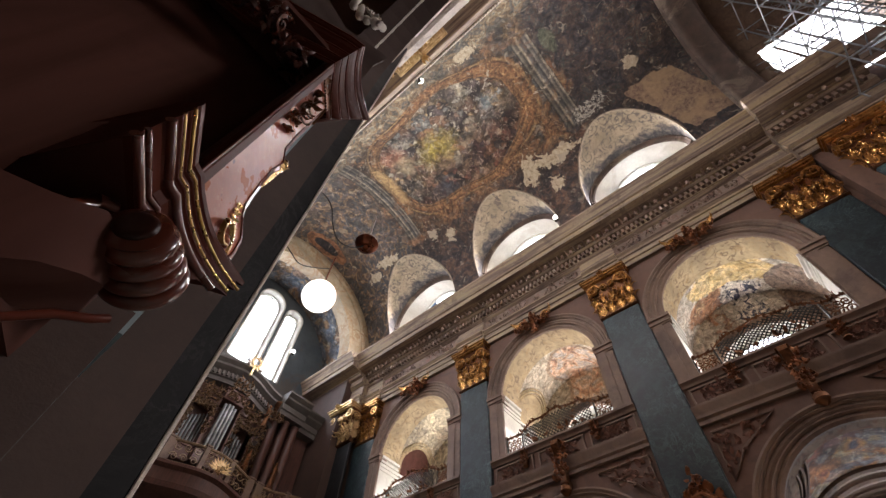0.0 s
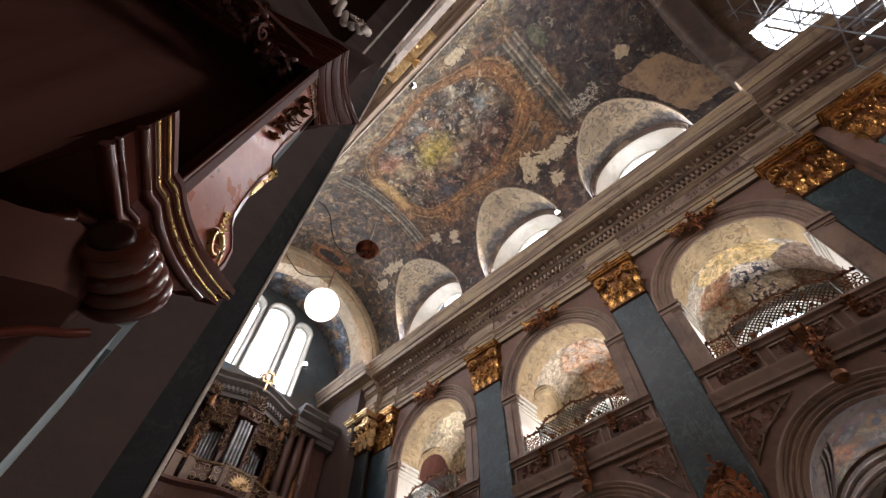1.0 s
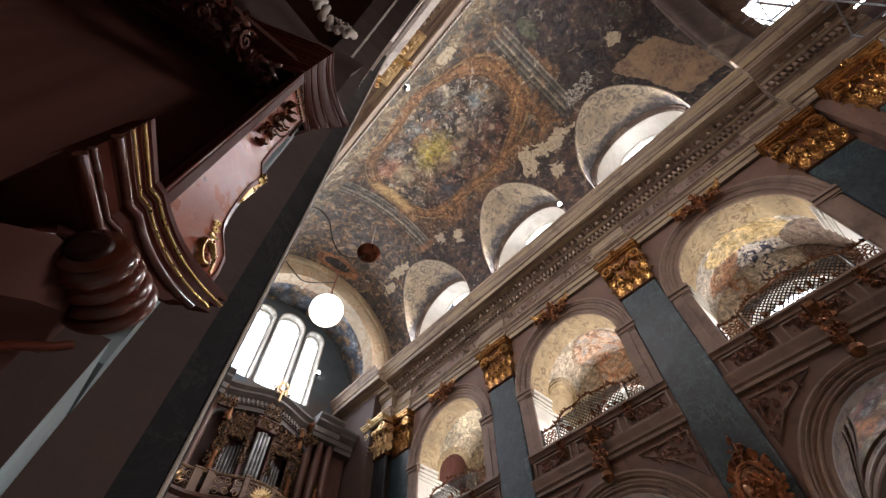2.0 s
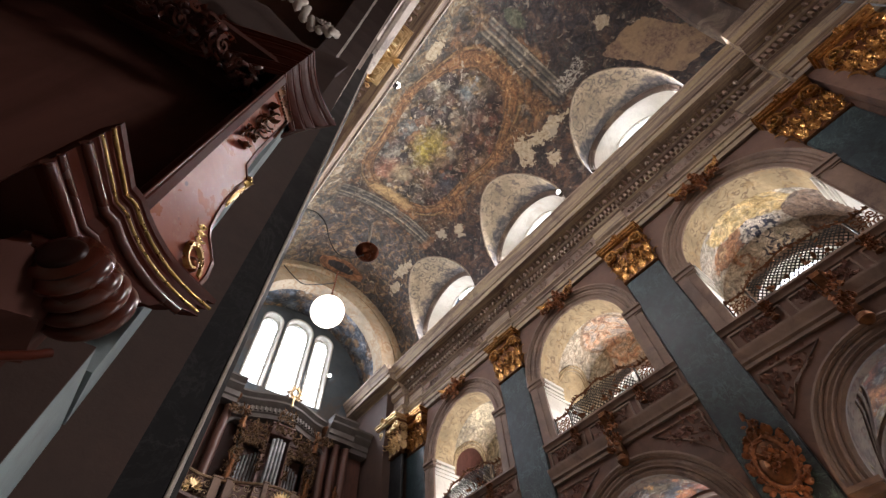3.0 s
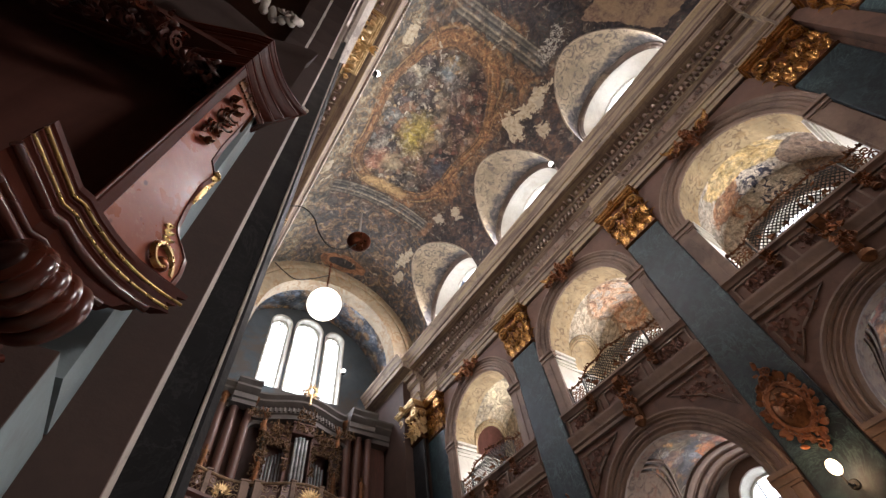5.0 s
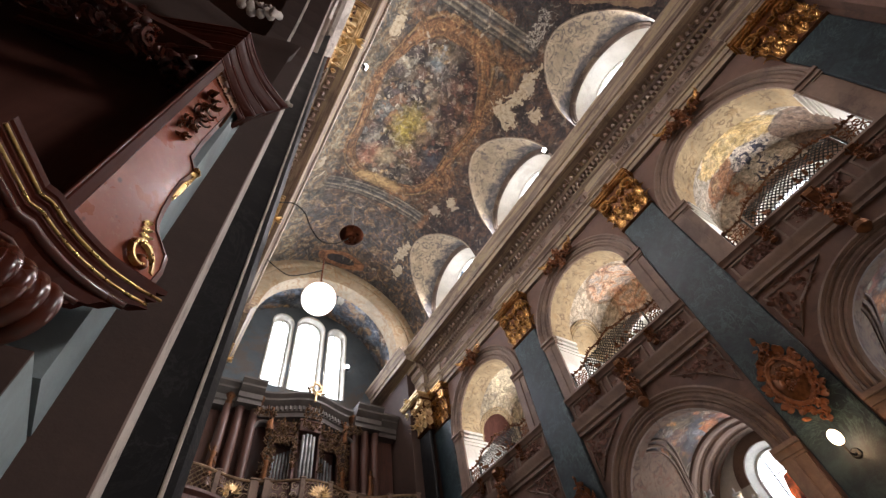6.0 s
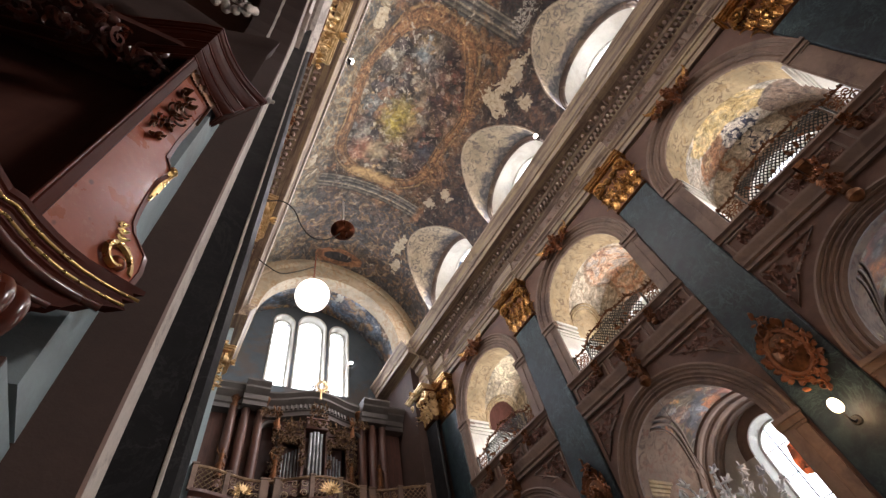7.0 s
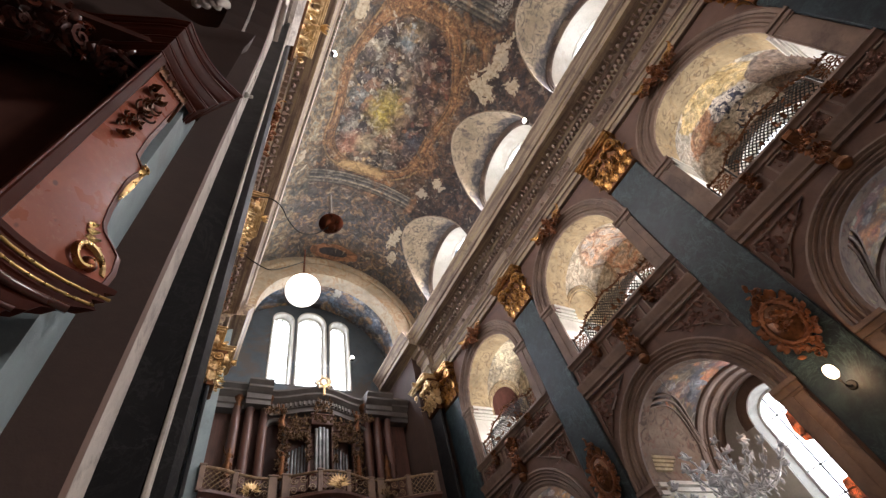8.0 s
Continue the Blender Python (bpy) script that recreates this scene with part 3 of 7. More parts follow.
stained.set("Base Color", stained.mix(stained.ramp(stained.noise(2.5, 4), [(0.4, 0.0), (0.55, 1.0)]), (0.16, 0.031, 0.009), (0.03, 0.008, 0.004))).set("Roughness", 0.1).set("Transmission Weight", 1.0).set("IOR", 1.05)
RED_GLASS = stained.mat


# ---------------------------------------------------------------- mesh tools
class MB:
    """Gathers vertices and faces of one mesh."""

    def __init__(self):
        self.v, self.f, self.m, self.uv = [], [], [], None

    def add(self, verts, faces, mat=0):
        n = len(self.v)
        self.v += [tuple(p) for p in verts]
        self.f += [tuple(i + n for i in f) for f in faces]
        self.m += [mat] * len(faces)
        return self

    def join(self, other, m=None, mat=None):
        vs = [m @ Vector(p) for p in other.v] if m else other.v
        n = len(self.v)
        self.v += [tuple(p) for p in vs]
        self.f += [tuple(i + n for i in f) for f in other.f]
        self.m += other.m if mat is None else [mat] * len(other.f)
        return self

    def box(self, x0, x1, y0, y1, z0, z1, bevel=0.0, mat=0):
        if bevel <= 0:
            v = [(x, y, z) for z in (z0, z1) for y in (y0, y1) for x in (x0, x1)]
            return self.add(v, [(0, 2, 3, 1), (4, 5, 7, 6), (0, 1, 5, 4), (2, 6, 7, 3), (0, 4, 6, 2), (1, 3, 7, 5)], mat)
        b = bevel
        ring = [(x0 + b, y0), (x1 - b, y0), (x1, y0 + b), (x1, y1 - b), (x1 - b, y1), (x0 + b, y1), (x0, y1 - b), (x0, y0 + b)]
        cx, cy = (x0 + x1) / 2, (y0 + y1) / 2
        inner = [(cx + (x - cx) * (1 - 2 * b / (x1 - x0)), cy + (y - cy) * (1 - 2 * b / (y1 - y0))) for x, y in ring]
        return self.loft([[(x, y, z0) for x, y in inner], [(x, y, z0 + b) for x, y in ring], [(x, y, z1 - b) for x, y in ring], [(x, y, z1) for x, y in inner]], True, True, mat)

    def loft(self, rings, closed=True, caps=True, mat=0):
        n, k = len(rings[0]), len(rings)
        f = []
        for a in range(k - 1):
            for i in range(n if closed else n - 1):
                j = (i + 1) % n
                f.append((a * n + i, a * n + j, (a + 1) * n + j, (a + 1) * n + i))
        if caps and closed:
            f += [tuple(reversed(range(n))), tuple(range((k - 1) * n, k * n))]
        return self.add([p for r in rings for p in r], f, mat)

    def along_y(self, profile, y0, y1, mat=0):
        """A closed outline in x, z drawn out along y."""
        return self.loft([[(x, y0, z) for x, z in profile], [(x, y1, z) for x, z in profile]], True, True, mat)

    def along_x(self, profile, x0, x1, mat=0):
        return self.loft([[(x0, y, z) for y, z in profile], [(x1, y, z) for y, z in profile]], True, True, mat)

    def arc_x(self, profile, yc, zc, a0=0.0, a1=180.0, n=36, mat=0):
        """A closed outline of (radius, x) swung round an axis along x."""
        rings = []
        for i in range(n + 1):
            a = radians(a0 + (a1 - a0) * i / n)
            rings.append([(x, yc + r * math.cos(a), zc + r * math.sin(a)) for r, x in profile])
        return self.loft(rings, True, True, mat)

    def arc_y(self, profile, xc, zc, a0=0.0, a1=180.0, n=48, mat=0):
        """A closed outline of (radius, y) swung round an axis along y."""
        rings = []
        for i in range(n + 1):
            a = radians(a0 + (a1 - a0) * i / n)
            rings.append([(xc + r * math.cos(a), y, zc + r * math.sin(a)) for r, y in profile])
        return self.loft(rings, True, True, mat)

    def lathe(self, outline, n=16, m=None, mat=0):
        """An outline of (radius, z) turned round z."""
        rings = [[(r * math.cos(2 * math.pi * i / n), r * math.sin(2 * math.pi * i / n), z) for i in range(n)] for r, z in outline]
        if m:
            rings = [[tuple(m @ Vector(p)) for p in r] for r in rings]
        return self.loft(rings, True, True, mat)

    def tube(self, pts, r, n=6, mat=0, taper=None):
        """A round rod through points."""
        pts = [Vector(p) for p in pts]
        rings, up = [], Vector((0.31, 0.17, 0.93))
        for i, p in enumerate(pts):
            d = (pts[min(i + 1, len(pts) - 1)] - pts[max(i - 1, 0)]).normalized()
            a = d.cross(up)
            a = a.normalized() if a.length > 1e-4 else d.orthogonal().normalized()
            b = d.cross(a)
            k = r * (taper[i] if taper else 1.0)
            rings.append([tuple(p + k * (math.cos(2 * math.pi * j / n) * a + math.sin(2 * math.pi * j / n) * b)) for j in range(n)])
        return self.loft(rings, True, True, mat)

    def mirrored(self):
        o = MB()
        o.v = [(-x, y, z) for x, y, z in self.v]
        o.f = [tuple(reversed(f)) for f in self.f]
        o.m = list(self.m)
        return o

    def mesh(self, name, mats, smooth=None):
        me = bpy.data.meshes.new(name)
        me.from_pydata(self.v, [], self.f)
        for mat in mats if isinstance(mats, (list, tuple)) else [mats]:
            me.materials.append(mat)
        if len(me.materials) > 1:
            me.polygons.foreach_set("material_index", self.m)
        if smooth:
            me.polygons.foreach_set("use_smooth", [True] * len(me.polygons))
            me.set_sharp_from_angle(angle=radians(smooth))
        me.update()
        return me


CROWDS = {"leafwork", "scrollwork", "carving", "carved_valance", "leaf_frame", "lattice", "tassel", "carved_drapery", "flower_drop", "bead_string", "crest", "pendant_leaves", "emblem", "dentil_row", "column_capital", "openwork", "rosette", "crystal_leaf", "shell"}


def part(name, mb, material, parent=None, label="", smooth=None, m=None):
    """Links a gathered mesh (or mesh data) as one object, under its parent if there is one."""
    ob = new(name, mb if isinstance(mb, bpy.types.Mesh) else mb.mesh(name, material, smooth))
    if parent:
        ob.parent = parent
    if m:
        ob.matrix_basis = m
    if label:
        ob["label"] = label
    if name in CROWDS:
        ob["kind"] = "stuff"
    return ob


def structure(name, mb, material, label, category, smooth=None):
    return tagged(part(name, mb, material, None, "", smooth), label, category, kind="structure")


def thing(name, label, category, m=None, group=""):
    ob = new(name)
    ob.empty_display_size = 0.2
    if m:
        ob.matrix_basis = m
    return tagged(ob, label, category, group)


def on_wall(side, x, y, z):
    """The pose of a thing on a side wall: its own x runs along the wall, y out into the nave, z up."""
    return pose(x, y, z, 0, 0, 90 * side)


def leaf(mb, m, length, width, curl=2.2, n=6, lift=0.5, mat=0, thick=0.012):
    """One curled acanthus leaf, growing up local z and bending out along local y."""
    rows, p, a = [], Vector((0, 0, 0)), 0.0
    for i in range(n + 1):
        s = i / n
        w = width * (0.35 + 1.3 * s * (1 - s) * 2) * (1 - 0.75 * s ** 3)
        ridge = 0.16 * width
        c, d = math.cos(a), math.sin(a)
        nrm = Vector((0, c, -d))
        rows.append([m @ (p + Vector((-w / 2, 0, 0))), m @ (p + nrm * ridge), m @ (p + Vector((w / 2, 0, 0))), m @ (p - nrm * thick)])
        a = lift * s + curl * s ** 3
        p = p + Vector((0, math.sin(a), math.cos(a))) * (length / n)
    return mb.loft([[tuple(q) for q in r] for r in rows], True, True, mat)


def spiral(mb, m, radius, turns=1.6, thick=0.02, n=18, depth=0.03, mat=0, tail=0.0):
    """A flat volute in the local x, z plane, raised along y."""
    rings = []
    for i in range(n + 1):
        s = i / n
        a = turns * 2 * math.pi * s
        r = radius * (1 - 0.85 * s)
        t = thick * (1 - 0.5 * s)
        c = Vector((math.cos(a) * r, 0, math.sin(a) * r))
        u = Vector((math.cos(a), 0, math.sin(a)))
        d = depth * (0.6 + 0.7 * s)
        rings.append([tuple(m @ (c - u * t)), tuple(m @ (c - u * t * 0.5 + Vector((0, d, 0)))), tuple(m @ (c + u * t * 0.5 + Vector((0, d, 0)))), tuple(m @ (c + u * t))])
    return mb.loft(rings, True, True, mat)


def carving(rng, w, h, depth, count, size, shape=None):
    """A crowd of curled leaves and volutes filling a w x h field, rising from y = 0."""
    mb = MB()
    for _ in range(count):
        for _ in range(20):
            x, z = rng.uniform(-w / 2, w / 2), rng.uniform(-h / 2, h / 2)
            if shape is None or shape(x / w * 2, z / h * 2):
                break
        k = size * rng.uniform(0.6, 1.3)
        m = pose(x, rng.uniform(0, depth * 0.5), z, rng.uniform(-35, 5), rng.uniform(-180, 180), rng.uniform(-25, 25))
        if rng.random() < 0.65:
            leaf(mb, m, k * 1.3, k * 0.62, rng.uniform(1.6, 3.0), 5, 0.5)
        else:
            spiral(mb, m, k * 0.45, rng.uniform(1.1, 1.7), k * 0.1, 12, depth * 0.5)
    return mb

# ---------------------------------------------------------------- the shell of the church
PX, WF, WB, OUT = 5.5, 5.62, 6.7, 10.6      # pilaster face, wall face, wall back, outer wall
WBL = 5.98                                  # back of the thinner wall round the lower arches
Y0, Y1 = BAYS[0] - PITCH / 2, BAYS[2] + PITCH / 2
R_ARCH, Z_GAL, Z_LOW = 1.98, 12.31, 5.6     # arch radius, springing of the gallery arches and of the lower arches
Z_SILL = 9.86
VR, VZ = 5.3, 18.3                          # radius and springing of the nave vault
LR, LZ, LOWER = 2.45, 20.2, 0.9             # radius and springing of the lunettes; how much lower those on the left sit


def arch_panel(mb, x, y0, y1, z0, z1, yc, r, zs, zb, n=28):
    """A face at x between y0..y1 and z0..z1 with an arched opening cut out of it."""
    mb.add([(x, y0, z0), (x, yc - r, z0), (x, yc - r, z1), (x, y0, z1)], [(0, 1, 2, 3)])
    mb.add([(x, yc + r, z0), (x, y1, z0), (x, y1, z1), (x, yc + r, z1)], [(0, 1, 2, 3)])
    if zb > z0:
        mb.add([(x, yc - r, z0), (x, yc + r, z0), (x, yc + r, zb), (x, yc - r, zb)], [(0, 1, 2, 3)])
    v, f = [], []
    for i in range(n + 1):
        a = math.pi * i / n
        y, z = yc - r * math.cos(a), zs + r * math.sin(a)
        v += [(x, y, z), (x, y, z1)]
        if i:
            f.append((2 * i - 2, 2 * i, 2 * i + 1, 2 * i - 1))
    mb.add(v, f)


def reveal(mb, xa, xb, yc, ra, rb, zs, zba, zbb=None, n=28, mat=0):
    """The inside of an arched opening from xa to xb, its radius going from ra to rb."""
    zbb = zba if zbb is None else zbb
    a_, b_ = [(xa, yc - ra, zba)], [(xb, yc - rb, zbb)]
    for i in range(n + 1):
        a = math.pi * i / n
        a_.append((xa, yc - ra * math.cos(a), zs + ra * math.sin(a)))
        b_.append((xb, yc - rb * math.cos(a), zs + rb * math.sin(a)))
    a_.append((xa, yc + ra, zba))
    b_.append((xb, yc + rb, zbb))
    mb.loft([a_, b_], True, False, mat)


def both(name, mb, mats, label, category, smooth=None, back=0.0, drop=0.0):
    """One piece of the setting on each side of the nave; back sets the left one further out, drop lower."""
    structure(name + "_right", mb, mats, label, category, smooth)
    left = mb.mirrored()
    left.v = [(x - back, y, z - drop) for x, y, z in left.v]
    structure(name + "_left", left, mats, label, category, smooth)


# nave walls with two rows of arches
wall, soffit, lowsoffit, jambs = MB(), MB(), MB(), MB()


def arch_inside(sof, jam, yb, zs, zb, ledges=True, xb=WB):
    """The painted soffit and the plain jambs of an arch, with ledges through the depth at the springing."""
    sof.loft([[(x, yb + R_ARCH * math.cos(radians(6 * i)), zs + R_ARCH * math.sin(radians(6 * i))) for i in range(31)] for x in np.linspace(WF, xb, 4)], False, False)
    for s_ in (-1, 1):
        y = yb + s_ * R_ARCH
        jam.add([(WF, y, zb), (xb, y, zb), (xb, y, zs), (WF, y, zs)], [(0, 1, 2, 3)])
        for z0, z1, d in () if not ledges else ((zs - 0.62, zs - 0.55, 0.04), (zs - 0.46, zs - 0.38, 0.05), (zs - 0.3, zs - 0.2, 0.08), (zs - 0.12, zs - 0.01, 0.13)):
            ya, yo = sorted((y - s_ * d, y + s_ * 0.03))
            jam.box(WF + 0.03, xb - 0.02, ya, yo, z0, z1)
    jam.add([(WF, yb - R_ARCH, zb), (xb, yb - R_ARCH, zb), (xb, yb + R_ARCH, zb), (WF, yb + R_ARCH, zb)], [(0, 1, 2, 3)])


for yb in BAYS:
    a, b = yb - PITCH / 2, yb + PITCH / 2
    for x in (WF, WBL):
        arch_panel(wall, x, a, b, 0, 8.9, yb, R_ARCH, Z_LOW, 0)
    for x in (WF, WB):
        arch_panel(wall, x, a, b, 8.9, 18.3, yb, R_ARCH, Z_GAL, Z_SILL)
    arch_inside(lowsoffit, jambs, yb, Z_LOW, 0.001, True, WBL)
    arch_inside(soffit, jambs, yb, Z_GAL, Z_SILL)
wall.box(WF, WB, Y1, 15.0, 0, 18.3)
both("nave_wall", wall, STONE, "brown stone nave wall with two rows of arches", "wall", 30, 0.18)

structure("arch_soffits_right", soffit, GALLERY_SCROLLS, "gallery arch soffits painted with ochre scrolls", "soffit", 40)
structure("lower_soffits_right", lowsoffit, AISLE_SCROLLS, "lower arch soffits with brown painted scrolls", "soffit", 40)
structure("arch_jambs_right", jambs, WHITE, "white plaster arch jambs with moulded ledges", "wall")
jambs, spare = MB(), MB()
for yb in BAYS:
    arch_inside(spare, jambs, yb, Z_LOW, 0.001, False, WBL)
    arch_inside(spare, jambs, yb, Z_GAL, Z_SILL, False)
for mb_, nm in ((soffit, "arch_soffits_left"), (lowsoffit, "lower_soffits_left"), (jambs, "arch_jambs_left")):
    left = mb_.mirrored()
    left.v = [(x - 0.18, y, z) for x, y, z in left.v]
    structure(nm, left, PIER_BROWN, "plain dark plaster inside the arches", "soffit")

# mouldings on the walls, bay by bay
def wall_trim(low):
  trim = MB()
  for yb in BAYS:
    a, b = yb - PITCH / 2 + 0.68, yb + PITCH / 2 - 0.68
    for zs, k in ((Z_GAL, 1.0), (Z_LOW, low)):
        r = R_ARCH
        if k > 0.5:
            for r0, r1, d in ((r - 0.002, r + 0.16 * k, 0.05), (r + 0.16 * k, r + 0.24 * k, 0.1), (r + 0.24 * k, r + 0.4 * k, 0.07), (r + 0.4 * k, r + 0.48 * k, 0.12), (r + 0.48 * k, r + 0.6 * k, 0.16)):
                trim.arc_x([(r0, WF + 0.05), (r1, WF + 0.05), (r1, WF - d), ((r0 + r1) / 2, WF - d - 0.02), (r0, WF - d + 0.02)], yb, zs, 0, 180, 40)

        # imposts and the piers below them
        if k < 0.5:
            # orders stepping out towards the nave
            for j in range(8):
                r0, x0 = r + 0.022 * j - 0.004, WF + 0.2 - 0.026 * j
                trim.arc_x([(r0, x0), (r + 0.3, x0), (r + 0.3, x0 - 0.03), (r0 + 0.01, x0 - 0.03), (r0, x0 - 0.018)], yb, zs, 0, 180, 40)
            for s in (-1, 1):
                for j in range(8):
                    r0, x0 = r + 0.022 * j - 0.004, WF + 0.2 - 0.026 * j
                    ya, yo = sorted((yb + s * r0, yb + s * (r + 0.3)))
                    trim.box(x0 - 0.026, x0, ya, yo, zs - 0.62, zs)
            continue
        for s in (-1, 1):
            ya, yo = yb + s * (r - 0.05), yb + s * (r + 0.6 * k)
            y_a, y_b = min(ya, yo), max(ya, yo)
            for z0, z1, d in ((zs - 0.3, zs - 0.24, 0.1), (zs - 0.24, zs - 0.1, 0.14), (zs - 0.1, zs, 0.2)):
                trim.box(WF - d, WF + 0.3, y_a - (d - 0.1) * 0.5, y_b, z0, z1)
            if k < 0.5:
                continue
            zb = Z_SILL if zs == Z_GAL else 0.0
            trim.box(WF - 0.07, WF + 0.02, y_a + 0.05, y_b, zb, zs - 0.3)
            trim.box(WF - 0.1, WF + 0.02, y_a + 0.3, y_b - 0.06, zb, zs - 0.3)
    # belt course, parapet and sill
    trim.along_y([(WF + 0.05, 8.55), (WF - 0.1, 8.55), (WF - 0.1, 8.65), (WF - 0.16, 8.7), (WF - 0.16, 8.8), (WF - 0.26, 8.92), (WF - 0.26, 9.0), (WF + 0.05, 9.04)], a, b)
    trim.along_y([(WF + 0.05, 9.66), (WF - 0.08, 9.66), (WF - 0.1, 9.74), (WF - 0.18, 9.8), (WF - 0.18, 9.87), (WF + 0.05, 9.88)], a, b)
    for y_a, y_b in ((a + 0.12, yb - 1.0), (yb - 0.8, yb + 0.8), (yb + 1.0, b - 0.12)):
        for z0, z1 in ((9.1, 9.15), (9.56, 9.61)):
            trim.box(WF - 0.06, WF + 0.02, y_a, y_b, z0, z1)
        for y in (y_a, y_b - 0.05):
            trim.box(WF - 0.06, WF + 0.02, y, y + 0.05, 9.15, 9.56)
    # triangular fields beside the lower arch
    for s in (-1, 1):
        y_e, y_m = yb + s * 2.42, yb + s * 0.95
        trim.tube([(WF - 0.03, y_e, 8.35), (WF - 0.03, y_m, 8.35), (WF - 0.03, yb + s * 1.9, 7.78), (WF - 0.03, y_e, 7.15), (WF - 0.03, y_e, 8.35)], 0.035, 5)
  return trim


structure("wall_mouldings_right", wall_trim(0.9), STONE_PALE, "brown stone arch mouldings, belt courses and panel frames", "moulding", 40)
left = wall_trim(0.42).mirrored()
left.v = [(x - 0.18, y, z) for x, y, z in left.v]
structure("wall_mouldings_left", left, EDGE_PALE, "pale stone arch mouldings and belt courses", "moulding", 40)
filler = MB()
filler.box(-5.82, -5.6, Y0 - 0.3, 15.0, 15.15, 18.05)
structure("entablature_core", filler, STONE, "brown stone wall behind the entablature", "wall")

# the entablature round the nave
ENT = [(0.0, 15.15), (0.14, 15.15), (0.14, 15.36), (0.19, 15.38), (0.19, 15.6), (0.24, 15.62), (0.24, 15.7), (0.34, 15.8), (0.34, 15.86), (0.16, 15.9), (0.16, 16.5),
       (0.22, 16.52), (0.3, 16.62), (0.34, 16.62), (0.34, 16.92), (0.5, 16.94), (0.56, 17.04), (0.62, 17.06), (0.62, 17.12), (1.16, 17.2), (1.16, 17.46), (1.22, 17.48), (1.26, 17.58), (1.36, 17.74), (1.46, 17.88), (1.48, 17.9), (1.48, 18.0), (0.0, 18.06)]


def entablature(mb, face, y0, y1, extra=0.0):
    mb.along_y([(face - d - (extra if d > 0 else 0), z) for d, z in ENT], y0, y1)


PIERS = [Y0 + PITCH * k for k in range(4)]
cornice = MB()
entablature(cornice, WF, -9.6, 14.4)
for yp in PIERS:
    jut = MB()
    jut.along_y([(WF - d - (0.09 if d > 0 else 0), z - 0.001 * (z > 16)) for d, z in ENT[:13]] + [(WF, 16.63)], yp - 0.74, yp + 0.74)
    both("entablature_break", jut, CORNICE, "stepped-out entablature over a pilaster", "cornice", 35, 0.2)
jut = MB()
jut.along_y([(WF - 0.42 - d if d > 0 else WF, z + 0.008) for d, z in ENT], 14.05, 18.38)
turn = MB()
turn.along_y([(WF - 0.42 - d if d > 0 else WF, z + 0.008) for d, z in ENT], -9.62, -6.5)
both("crossing_entablature", turn, CORNICE, "stepped-out entablature at the crossing pier", "cornice", 35, 0.2)
both("loft_entablature", jut, CORNICE, "stepped-out entablature beside the organ loft", "cornice", 35, 0.2)
both("entablature", cornice, CORNICE, "moulded brown stone entablature under the vault", "cornice", 35, 0.2)

frieze_rng = random.Random(77)
for yb in BAYS:
    for dy in (-1.25, 1.25):
        relief = MB()
        relief.join(carving(frieze_rng, 2.1, 0.44, 0.06, 46, 0.15), on_wall(1, WF - 0.176, yb + dy, 16.2))
        tagged(part("frieze_relief", relief, STONE_PALE, None, "", 50), "worn carved scroll relief on the frieze", "relief", "frieze reliefs", kind="stuff")
frieze = MB()
frieze.box(WF - 0.175, WF - 0.1, Y0, 13.9, 15.93, 16.48)
both("frieze", frieze, FRIEZE, "brown frieze band with painted scroll relief", "frieze", None, 0.2)

blocks = MB()
y = Y0
while y < 13.8:
    blocks.box(WF - 0.48, WF - 0.3, y, y + 0.11, 16.68, 16.91)
    y += 0.2
y = Y0 + 0.1
while y < 13.8:
    # leaf-shaped drops, every other one spread into a small bracket
    blocks.lathe([(0.0, -0.16), (0.06, -0.11), (0.085, 0.0), (0.065, 0.06), (0.0, 0.08)], 7, pose(WF - 0.68, y, 17.06))
    blocks.add([(WF - 0.6, y + 0.12, 17.12), (WF - 0.6, y + 0.3, 17.12), (WF - 0.84, y + 0.21, 17.15), (WF - 0.6, y + 0.21, 16.95)], [(0, 1, 2), (0, 2, 3), (2, 1, 3), (1, 0, 3)])
    blocks.lathe([(0.0, -0.05), (0.045, -0.02), (0.045, 0.02), (0.0, 0.05)], 6, pose(WF - 0.8, y + 0.21, 17.11))
    y += 0.42
y = -9.4
while y < -6.6:
    blocks.box(WF - 0.9, WF - 0.72, y, y + 0.11, 16.69, 16.92)
    y += 0.2
y = -9.3
while y < -6.8:
    blocks.lathe([(0.0, -0.16), (0.06, -0.11), (0.085, 0.0), (0.065, 0.06), (0.0, 0.08)], 7, pose(WF - 1.1, y, 17.07))
    y += 0.42
tagged(part("dentils_right", blocks, STONE_PALE), "rows of stone dentils and small brackets", "dentil", kind="stuff")
leftblocks = blocks.mirrored()
leftblocks.v = [(x - 0.2, y, z) for x, y, z in leftblocks.v]
beads = MB()
y = Y0
while y < 14.0:
    beads.lathe([(0.0, -0.08), (0.045, -0.05), (0.06, 0.0), (0.04, 0.05), (0.0, 0.06)], 6, pose(-4.36, y, 17.86))
    y += 0.105
# strip added on the left cornice lip; its paleness stands for sunlight on the edge
lip = MB()
lip.box(-4.36, -4.31, Y0, 14.0, 17.9, 18.0, 0.008)
structure("cornice_lip_left", lip, EDGE_PALE, "pale strip on the cornice lip, coloured as if sunlit", "trim")
tagged(part("dentils_left", leftblocks, STONE_PALE), "rows of stone dentils and small brackets", "dentil", kind="stuff")
tagged(part("cornice_beads_left", beads, EDGE_PALE), "row of small pale beads along the cornice edge", "bead", kind="stuff")

# the vault: one barrel cut by three lunettes on each side
xs = [VR * math.sin(radians(-90 + 180 * i / 260)) for i in range(261)]
